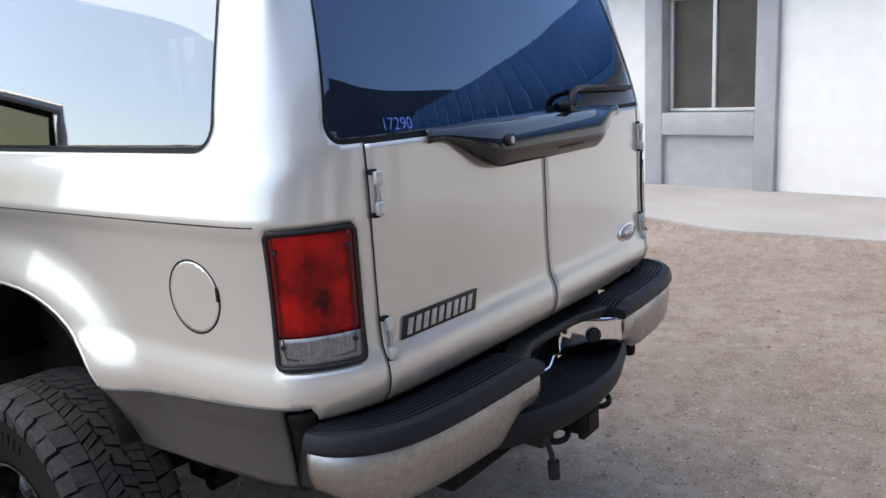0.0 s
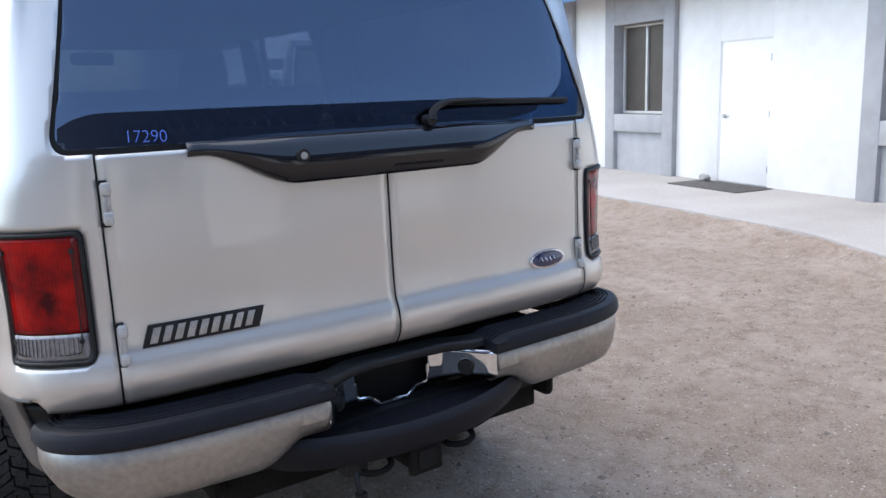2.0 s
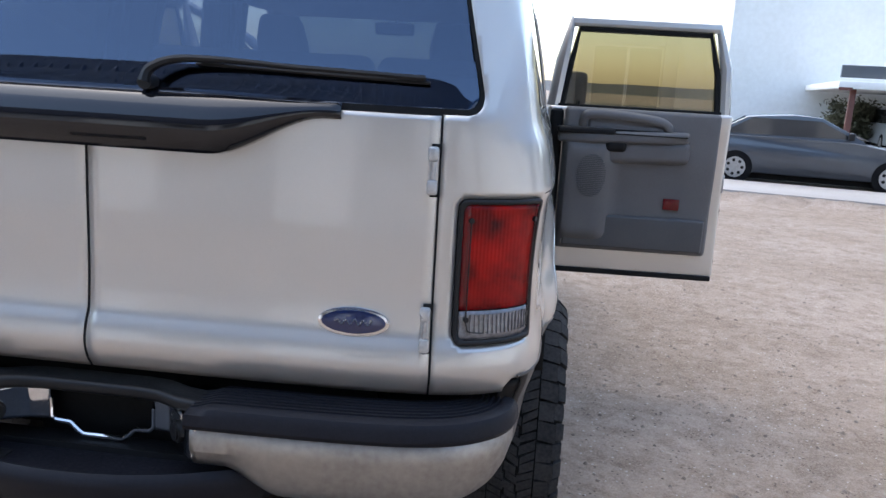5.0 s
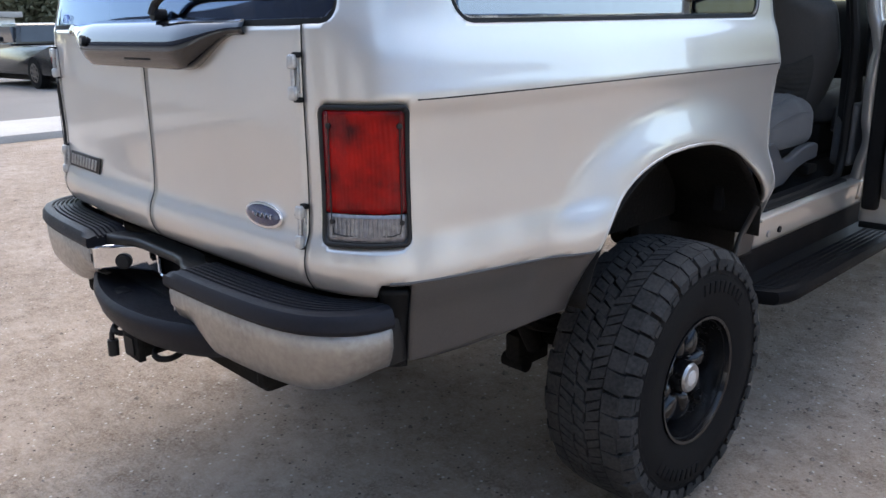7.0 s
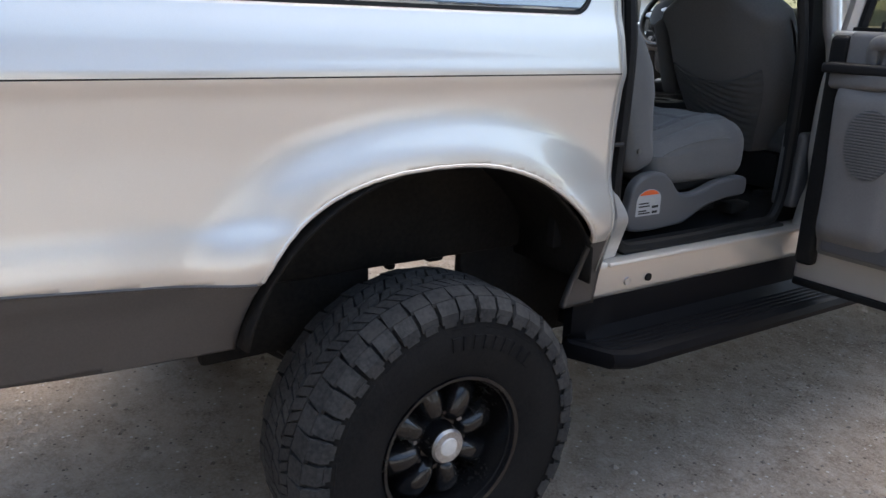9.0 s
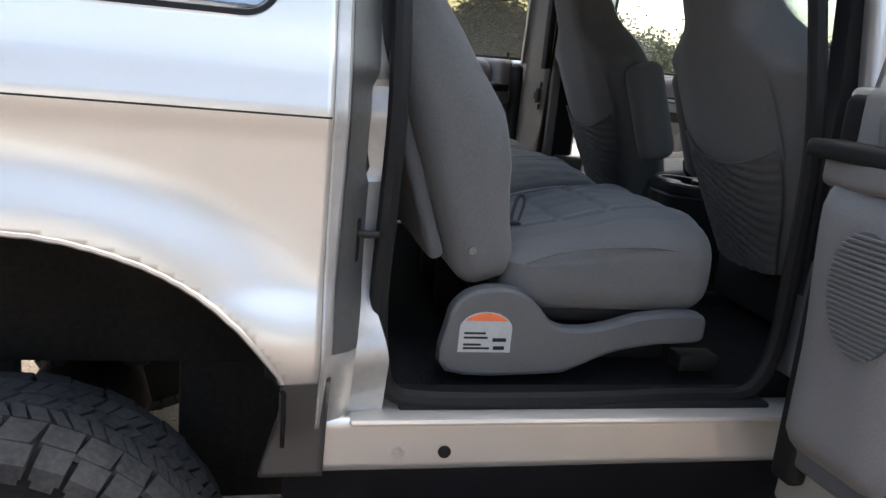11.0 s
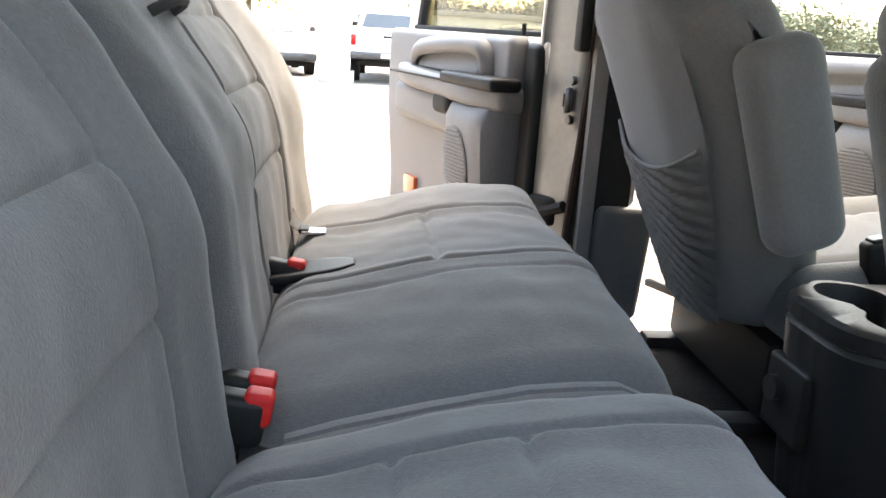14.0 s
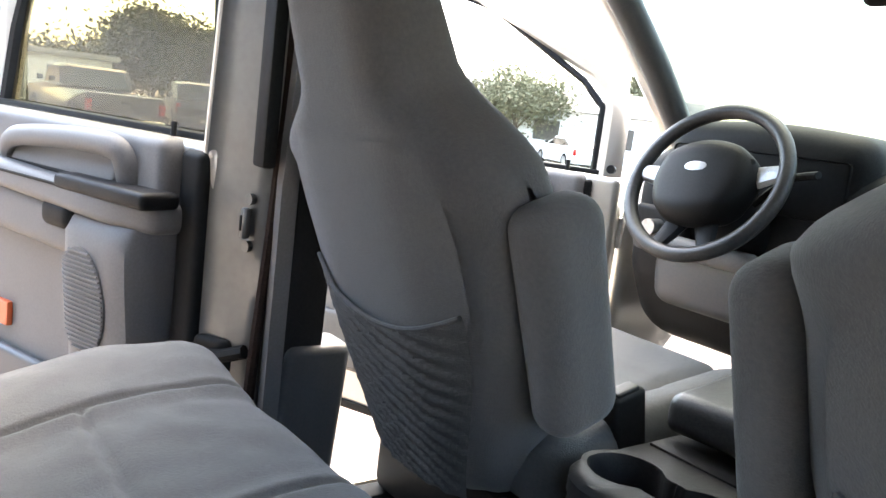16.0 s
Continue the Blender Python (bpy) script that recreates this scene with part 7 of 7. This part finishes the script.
part("airbag_pad", moved(pillow((0.235, 0.20, 0.08), 0.038, (14, 14, 4), lambda p: Vector((p.x * (1 + 0.7 * p.y) * (1 - 0.26 * (p.y / 0.10) ** 2), p.y * (1 - 0.24 * (p.x / 0.1175) ** 2) - 0.010, p.z - 0.004 + 0.012 * (1 - (p.x / 0.105) ** 2)))), WHEEL), M_TRIMDARK, sw, "dark grey airbag pad")
for a in (8, 172, 250, 290):
    c, s = math.cos(radians(a)), math.sin(radians(a))
    part("spoke", moved(tube(bmesh.new(), [(0.08 * c, 0.08 * s, -0.015), (0.13 * c, 0.13 * s, -0.008), (0.170 * c, 0.170 * s, 0)], [0.03, 0.024, 0.017], 8, flat=0.55), WHEEL), M_STEEL if a < 200 else M_TRIMDARK, sw)
part("wheel_badge", moved(oval(bmesh.new(), 0.026, 0.0125, 0.030, 0.048), WHEEL @ pose(0, 0.01, 0)), M_STEEL, sw)
for x in (-0.082, 0.082):
    part("switch_pod", moved(pillow((0.035, 0.07, 0.02), 0.008, (3, 4, 2), lambda p: p + Vector((x * 1.1, 0.012, 0.012))), WHEEL), M_SEAL, sw)
part("steering_column", moved(cyl(bmesh.new(), (0, 0, -0.03), (0, -0.02, -0.36), 0.055, 0.075), WHEEL), M_TRIMDARK, sw)
part("gear_stalk", tube(bmesh.new(), smooth_line([(-0.44, 3.83, 1.52), (-0.36, 3.80, 1.58), (-0.28, 3.77, 1.60)], 6), 0.008, 8), M_SEAL, sw)
mir = part("rear_view_mirror", pillow((0.25, 0.03, 0.075), 0.013, (8, 2, 3), lambda p: Vector((0.0 + p.x, 3.52 + p.y, 1.90 + p.z))), M_SEAL, suv, "black rear view mirror")
part("mirror_stem", cyl(bmesh.new(), (0, 3.53, 1.91), (0, 3.60, 1.97), 0.012), M_SEAL, mir)
part("mirror_glass", boxed(-0.115, 0.115, 3.502, 3.5045, 1.87, 1.93), M_CHROME, mir)

# ---------------------------------------------------------------- parked vehicles along the street
def vehicle(name, label, m, mat, kind, long, wide, wheel_r=0.33, lift=None, squat=1.0, bumpers=None):
    """A parked car, local y ahead, standing on local z 0. kind: pickup, sedan or van."""
    car = thing(name, label, "car", m, group="parked vehicles")
    h, w, r = long / 2, wide / 2, wheel_r
    base = lift or r * 0.85
    if kind == "pickup":
        low = [(-h, base + 0.10), (-h, base + 0.72), (-h + 0.04, base + 0.78), (-0.25, base + 0.78), (-0.2, base + 0.84), (0.95, base + 0.84), (1.2, base + 0.80), (h - 0.25, base + 0.72), (h, base + 0.6), (h, base + 0.12), (h - 0.2, base), (-h + 0.15, base)]
        cab = [(-0.55, base + 0.80), (-0.42, base + 1.32), (-0.3, base + 1.38), (0.55, base + 1.38), (0.7, base + 1.34), (1.25, base + 0.82)]
        axles = (-h + 1.15, h - 0.95)
    elif kind == "van":
        low = [(-h, base + 0.1), (-h - 0.03, base + 0.5), (-h + 0.08, base + 0.75), (0.9, base + 0.75), (1.4, base + 0.68), (h - 0.1, base + 0.45), (h, base + 0.12), (h - 0.2, base), (-h + 0.2, base)]
        cab = [(-h + 0.06, base + 0.72), (-h + 0.26, base + 1.28), (-h + 0.5, base + 1.36), (0.3, base + 1.36), (0.6, base + 1.28), (1.35, base + 0.70)]
        axles = (-h + 0.95, h - 0.95)
    else:
        low = [(-h, base + 0.15), (-h + 0.03, base + 0.52), (-h + 0.2, base + 0.66), (-0.9, base + 0.68), (0.7, base + 0.66), (1.1, base + 0.60), (h - 0.3, base + 0.48), (h, base + 0.30), (h, base + 0.05), (h - 0.2, base - 0.04), (-h + 0.2, base - 0.04)]
        cab = [(-h + 0.42, base + 0.64), (-h + 1.0, base + 1.02), (-0.4, base + 1.10), (0.1, base + 1.07), (0.95, base + 0.62)]
        axles = (-h + 0.9, h - 0.88)

    low = [(a, base + (b - base) * squat) for a, b in low]
    cab = [(a, base + (b - base) * squat) for a, b in cab]

    def extrude(prof, half, tuck, top):
        tight = [(a + (c - a) * t, b + (d - b) * t, 0) for (a, b), (c, d) in zip(prof, prof[1:] + prof[:1]) for t in (0.12, 0.88)]
        pts = [(p.x, p.y) for p in smooth_line(tight, 3, closed=True)]
        hi = max(b for _, b in pts)
        rings = []
        for x, k in ((-1, 0.06), (-0.985, 0.02), (-0.94, 0.0), (0, -0.012), (0.94, 0.0), (0.985, 0.02), (1, 0.06)):
            c = sum(b for _, b in pts) / len(pts)
            rings.append([Vector((x * half * (1 - tuck * max(0, b - top)), a * (1 - k * 0.3), c + (b - c) * (1 - k))) for a, b in pts])
        return loft(bmesh.new(), rings)

    part("body", extrude(low, w, 0.05, base + 0.5), mat, car)
    part("cab", extrude(cab, w * 0.95, 0.22, base + 0.7), mat, car)
    ys, zs = [a for a, _ in cab], [b for _, b in cab]
    lo, hi = min(zs) + 0.07, max(zs) - 0.07
    y0, y1 = cab[0][0], cab[-1][0]
    tr, tf = cab[1][0], cab[-2][0]
    for sx in (-1, 1):
        bm = bmesh.new()
        prism(bm, [(y0 + 0.16, lo), (tr + 0.13, hi - 0.02), (tf - 0.02, hi - 0.02), (y1 - 0.22, lo)], "x", sx * w * 0.80, sx * w * 0.945)
        part("side_window", bm, M_CARGLASS, car)
    for (ya, za), (yb, zb), out in (((y0, lo), (tr, hi), -0.03), ((y1, lo), (tf, hi), 0.02)):
        bm = bmesh.new()
        ka, kb = 0.80, 0.70
        vs = [(sx * w * k, y + out + d, z) for d in (0, -out * 0.9) for sx, k, y, z in ((-1, ka, ya + (0.02 if out > 0 else 0.03), za), (1, ka, ya + (0.02 if out > 0 else 0.03), za), (1, kb, yb, zb), (-1, kb, yb, zb))]
        q = [bm.verts.new(v) for v in vs]
        for f in ((0, 1, 2, 3), (4, 5, 6, 7), (0, 1, 5, 4), (1, 2, 6, 5), (2, 3, 7, 6), (3, 0, 4, 7)):
            bm.faces.new([q[i] for i in f])
        part("windscreen" if out > 0 else "rear_window", bm, M_CARGLASS, car)
    for sx in (-1, 1):
        part("tail_lamp", boxed(*sorted((sx * (w - 0.16), sx * (w + 0.002))), -h - 0.02, -h + 0.05, base + 0.34, base + 0.62, 0.02), M_RED, car)
        part("headlamp", boxed(*sorted((sx * (w - 0.34), sx * (w - 0.03))), h - 0.16, h - 0.02, base + 0.32, base + 0.47, 0.03), M_LENS, car)
        part("door_mirror", pillow((0.16, 0.1, 0.14), 0.03, (2, 2, 2), lambda p: p + Vector((sx * (w + 0.10), y1 - 0.35, lo + 0.08))), M_BLACK, car)
        for y in axles:
            bm = cyl(bmesh.new(), (sx * (w - 0.22), y, r), (sx * (w + 0.012), y, r), r, n=28)
            wh = part("wheel", bm, M_TYRE, car)
            bm = cyl(bmesh.new(), (sx * (w + 0.005), y, r), (sx * (w + 0.022), y, r), r * 0.62, n=24)
            part("wheel_trim", bm, M_STEEL if mat != M_CARBLACK else M_RIM, wh)
            for k in range(7):
                a = 2 * math.pi * k / 7
                part("slot", cyl(bmesh.new(), (sx * (w + 0.02), y + r * 0.42 * math.cos(a), r + r * 0.42 * math.sin(a)), (sx * (w + 0.024), y + r * 0.42 * math.cos(a), r + r * 0.42 * math.sin(a)), r * 0.10, n=8), M_SEAL, wh)
    chrome = bumpers or M_BUMPER if kind == "pickup" else mat
    part("rear_bumper", pillow((wide * 0.98, 0.16, 0.20), 0.05, (6, 2, 2), lambda p: p + Vector((0, -h - 0.06, base + 0.10))), chrome, car)
    part("front_bumper", pillow((wide * 0.98, 0.16, 0.24), 0.06, (6, 2, 2), lambda p: p + Vector((0, h - 0.03, base + 0.10))), chrome, car)
    part("plate", boxed(-0.16, 0.16, -h - 0.155, -h - 0.145, base + 0.05, base + 0.17), M_PAPER, car)
    part("underbody", boxed(-w * 0.8, w * 0.8, -h + 0.3, h - 0.3, base - 0.16, base + 0.02), M_FRAME, car)
    part("axle", cyl(bmesh.new(), (-w + 0.2, axles[0], r), (w - 0.2, axles[0], r), 0.07), M_FRAME, car)
    if kind == "pickup":
        part("tailgate_handle", boxed(-0.12, 0.12, -h - 0.03, -h + 0.02, base + 0.56, base + 0.62, 0.01), M_SEAL, car)
    return car


vehicle("pickup_truck", "white lifted pickup truck parked across the street", pose(-23.1, 2.95, 0.012, 0, 0, 88), M_CARWHITE, "pickup", 5.6, 1.95, 0.46, 0.62, 0.91, M_CARBLACK)
vehicle("pickup_truck", "white pickup truck parked beside a white column", pose(-24.2, -0.55, 0.012, 0, 0, -78), M_CARWHITE, "pickup", 5.4, 1.95, 0.38, 0.42, 0.87, M_CARBLACK)
vehicle("pickup_truck", "black pickup truck with chrome bumper parked across the street", pose(-23.0, 7.2, 0.012, 0, 0, 95), M_CARBLACK, "pickup", 5.6, 1.95, 0.42)
vehicle("sedan", "dark grey sedan standing in the street", pose(6.26, 15.1, 0.012, 0, 0, -101.3), M_CARGREY, "sedan", 4.5, 1.75, 0.32)
vehicle("minivan", "silver minivan parked under the far canopy", pose(14.7, 30.9, 0.0, 0, 0, -11), M_CARSILVER, "van", 4.9, 1.95, 0.34)
vehicle("minivan", "white van parked beyond the street", pose(15.6, 36.0, 0.0, 0, 0, -11), M_CARWHITE, "van", 5.0, 1.95, 0.34)
vehicle("utility_car", "dark blue utility car parked before the trees", pose(-28.6, 11.9, 0.012, 0, 0, 80), M_CARBLACK, "van", 4.7, 1.9, 0.36)
vehicle("sedan", "white sedan parked far down the street", pose(-26.0, 28.5, 0.012, 0, 0, 70), M_CARWHITE, "sedan", 4.5, 1.75, 0.32)


def motorcycle(m):
    bike = thing("motorcycle", "dark parked motorcycle leaning on its stand", "motorcycle", m)
    for y in (-0.72, 0.72):
        bm = tube(bmesh.new(), [(0, y + 0.28 * math.cos(2 * math.pi * k / 24), 0.33 + 0.28 * math.sin(2 * math.pi * k / 24)) for k in range(24)], 0.06, 8, closed=True)
        wh = part("wheel", bm, M_TYRE, bike)
        part("hub", cyl(bmesh.new(), (-0.05, y, 0.33), (0.05, y, 0.33), 0.10), M_FRAME, wh)
    part("engine", pillow((0.30, 0.5, 0.40), 0.08, (3, 4, 4), lambda p: p + Vector((0, 0, 0.45))), M_FRAME, bike)
    part("tank", pillow((0.28, 0.55, 0.24), 0.10, (4, 5, 4), lambda p: p + Vector((0, 0.16, 0.80))), M_CARBLACK, bike)
    part("seat", pillow((0.26, 0.6, 0.12), 0.05, (4, 5, 3), lambda p: p + Vector((0, -0.42, 0.76))), M_SEAL, bike)
    part("fork", tube(bmesh.new(), [(0, 0.72, 0.33), (0, 0.50, 0.95)], 0.04, 8), M_FRAME, bike)
    part("handlebar", tube(bmesh.new(), smooth_line([(-0.38, 0.30, 1.08), (-0.2, 0.44, 1.05), (0.2, 0.44, 1.05), (0.38, 0.30, 1.08)], 5), 0.018, 8), M_SEAL, bike)
    part("headlamp", cyl(bmesh.new(), (0, 0.50, 0.92), (0, 0.62, 0.92), 0.09), M_CHROME, bike)
    part("exhaust", tube(bmesh.new(), [(0.16, 0.1, 0.33), (0.2, -0.85, 0.36)], 0.04, 8), M_FRAME, bike)
    return bike


motorcycle(pose(17.6, 24.6, 0.0, 0, 8, -8))

# ---------------------------------------------------------------- far tyre shop with canopy
shop = thing("tyre_shop", "white tyre shop with a flat canopy and painted signs", "building", pose(16.1, 25.3, 0, 0, 0, -11.3))
part("wall", boxed(-9, 4.7, 9, 16, 0, 6.4), M_WHITE, shop, "tall white wall with painted sign")
part("canopy", boxed(-5.7, 6.5, -0.6, 8.9, 2.16, 2.40, 0.02), M_WHITE, shop, "flat white canopy")
part("canopy_edge", boxed(-5.7, -5.3, -0.62, -0.6, 2.10, 2.2), M_RUST, shop)
part("dark_band", boxed(-5.3, 6.2, 2.2, 2.4, 2.59, 3.02), M_CARGREY, shop)
for x in (-5.2, 0.0, 5.2):
    part("post", boxed(x - 0.09, x + 0.09, -0.2, 0.0, 0, 2.17, 0.01), M_RUST, shop, "red-brown canopy post")
board = part("name_board", boxed(-1.04, 1.19, 2.0, 2.12, 2.61, 3.04, 0.01), M_YELLOW, shop, "yellow board with dark bars")
for k in range(8):
    part("bar", boxed(-0.90 + 0.25 * k, -0.73 + 0.25 * k, 1.99, 2.0, 2.72, 2.93), M_SEAL, shop)
writing("sign_words", "TIRE SHOP", 0.56, M_SIGNRED, shop, pose(0.9, 8.98, 4.27, 90, 0, 0), 0.01)
for a, b, z in ((-0.30, 1.50, 3.93), (-0.15, 1.20, 3.73)):
    part("bar", boxed(a, b, 8.97, 8.99, z, z + 0.10), M_SIGNRED, shop)
part("picture_patch", boxed(-1.40, -0.70, 8.97, 8.99, 4.02, 4.46), M_CARGREY, shop)
rack = part("yellow_rack", boxed(-0.55, 0.60, 5.0, 5.08, 2.02, 2.14, 0.01), M_YELLOW, shop)
part("rack_beam", boxed(-0.55, 0.60, 5.0, 5.08, 1.86, 1.93, 0.01), M_YELLOW, rack)
for q in (-0.55, 0.53):
    part("rack_post", boxed(q, q + 0.07, 5.0, 5.08, 0, 2.02), M_FRAME, rack)

shed = thing("street_shed", "long pale shed with a flat roof across the street", "shed", pose(-42, 8.2, 0))
part("wall", boxed(-2, 2, -3.2, 3.4, 0, 2.15, 0.02), M_WHITE, shed, "pale rendered wall")
part("roof", boxed(-2.3, 2.3, -3.5, 3.7, 2.16, 2.42, 0.02), M_CONCRETE, shed)
for y in (-2.2, 0.6):
    part("shutter", boxed(2.003, 2.04, y, y + 1.9, 0.1, 1.7, 0.01), M_GREY, shed)
column = thing("white_column", "plain white rendered column across the street", "column", pose(-20.6, 1.55, 0.0))
part("shaft", boxed(-0.35, 0.35, -0.35, 0.35, 0.3, 5.5, 0.02), M_WHITE, column)
part("base", boxed(-0.45, 0.45, -0.45, 0.45, 0, 0.3, 0.02), M_CONCRETE, column)
far = thing("far_house", "low pale house with shallow roof far down the street", "house", pose(-34, 36, 0, 0, 0, 40))
part("wall", boxed(-7, 7, -4, 4, 0, 2.7), M_WHITE, far)
bm = bmesh.new()
prism(bm, [(-4.6, 2.72), (0, 4.1), (4.6, 2.72)], "x", -7.5, 7.5)
part("roof", bm, M_CONCRETE, far)
for x in (-5, -1.5, 2.5):
    part("window", boxed(x, x + 1.4, -4.05, -4.0, 1.0, 2.1), M_PANE, far)


# ---------------------------------------------------------------- trees, hedges, hills
def tree(name, label, m, high, spread, leaf, seed, clumps=60, per=26, size=0.16, trunk=0.5, flat=0.8):
    rnd = random.Random(seed)
    t = thing(name, label, "tree", m, group="street trees")
    bm = bmesh.new()
    top = high * trunk
    tube(bm, smooth_line([(0, 0, -0.1), (rnd.uniform(-.1, .1), rnd.uniform(-.1, .1), top * 0.5), (rnd.uniform(-.2, .2), rnd.uniform(-.2, .2), top)], 4), [0.03 * high * (1 - 0.05 * i) for i in range(9)], 8)
    tips = []
    for k in range(9):
        a = 2 * math.pi * k / 9 + rnd.uniform(-.3, .3)
        e = rnd.uniform(0.5, 1.0) * spread
        p = (e * math.cos(a), e * math.sin(a), top + rnd.uniform(0.25, 1.0) * (high - top) * 0.9)
        tube(bm, smooth_line([(0, 0, top * 0.8), (p[0] * 0.45, p[1] * 0.45, (top + p[2]) / 2), p], 4), [0.014 * high * (1 - 0.09 * i) for i in range(9)], 6)
        tips.append(p)
    part("trunk", bm, M_BARK, t)
    verts, faces = [], []
    for c in range(clumps):
        b = rnd.choice(tips)
        cx, cy, cz = (b[0] * rnd.uniform(.5, 1.2) + rnd.gauss(0, spread * .18), b[1] * rnd.uniform(.5, 1.2) + rnd.gauss(0, spread * .18), b[2] + rnd.gauss(0, (high - top) * .16))
        rr = spread * rnd.uniform(0.12, 0.3)
        for q in range(per * 6):
            p = Vector((cx + rnd.gauss(0, rr), cy + rnd.gauss(0, rr), cz + rnd.gauss(0, rr * flat)))
            u = Vector((rnd.gauss(0, 1), rnd.gauss(0, 1), rnd.gauss(0, .7))).normalized()
            v = u.orthogonal().normalized()
            s = size * rnd.uniform(.3, .8)
            k = len(verts)
            verts += [p - u * s, p + v * s * .5, p + u * s, p - v * s * .5]
            faces.append((k, k + 1, k + 2, k + 3))
    me = bpy.data.meshes.new("crown")
    me.from_pydata([tuple(v) for v in verts], [], faces)
    me.materials.append(leaf)
    crown = new("crown", me)
    crown.parent = t
    return t


tree("shade_tree", "yellow-green tree behind the white trucks", pose(-36, -3.0, 0), 6.0, 2.6, M_LEAFYEL, 3, 70, 30, 0.2)
tree("shade_tree", "yellow-green tree beyond the street", pose(-33, -7.5, 0), 5.0, 2.4, M_LEAFYEL, 4, 60, 30, 0.2)
tree("shade_tree", "dusty green tree behind the black truck", pose(-45, 14.9, 0), 4.3, 2.4, M_LEAF, 5, 120, 30, 0.26, 0.35)
tree("shade_tree", "dusty green tree beyond the street", pose(-46, 19.2, 0), 4.6, 2.8, M_LEAF, 6, 120, 30, 0.26, 0.3)
tree("shade_tree", "dusty green tree far down the street", pose(-40, 23.5, 0), 3.4, 3.4, M_LEAF, 7, 80, 30, 0.22, 0.35)
tree("shade_tree", "dusty green tree by the far house", pose(-33, 31, 0), 4.2, 2.2, M_LEAF, 8, 70, 28, 0.2, 0.4)
tree("tall_tree", "slender tall tree beyond the far house", pose(-46, 56, 0), 8.5, 1.2, M_LEAF, 12, 50, 26, 0.24, 0.5)
for i, (x, y) in enumerate(((16.6, 31.4), (17.4, 31.8), (18.2, 31.2), (19.0, 31.6), (19.8, 30.8), (20.6, 31.2), (21.4, 30.6), (13.2, 32.0), (22.4, 30.2))):
    tree("bush", "dusty green bush under the canopy of the far shop", pose(x, y, 0), 1.6 + 0.2 * (i % 3), 0.8, M_LEAF, 20 + i, 46, 26, 0.13, 0.25)
rnd = random.Random(9)
for i in range(9):
    tree("hedge_tree", "dusty green tree in the far tree line", pose(-58 + rnd.uniform(-6, 6), 10 + 9.5 * i, 0), rnd.uniform(2.3, 3.6), 4.2, M_LEAF, 40 + i, 60, 24, 0.34, 0.3)

bm = bmesh.new()
ring = []
for k in range(181):
    a = math.radians(2 * k)
    h = 26 + 16 * noise.noise(Vector((math.cos(a) * 3, math.sin(a) * 3, 1))) + 7 * noise.noise(Vector((math.cos(a) * 11, math.sin(a) * 11, 4)))
    ring.append([Vector((900 * math.cos(a), 900 * math.sin(a), -5)), Vector((940 * math.cos(a), 940 * math.sin(a), max(3, h * 0.45)))])
tagged(part("backdrop", loft(bm, ring, closed=False), M_HILL), "low hazy hills on the horizon", "hills", kind="structure")
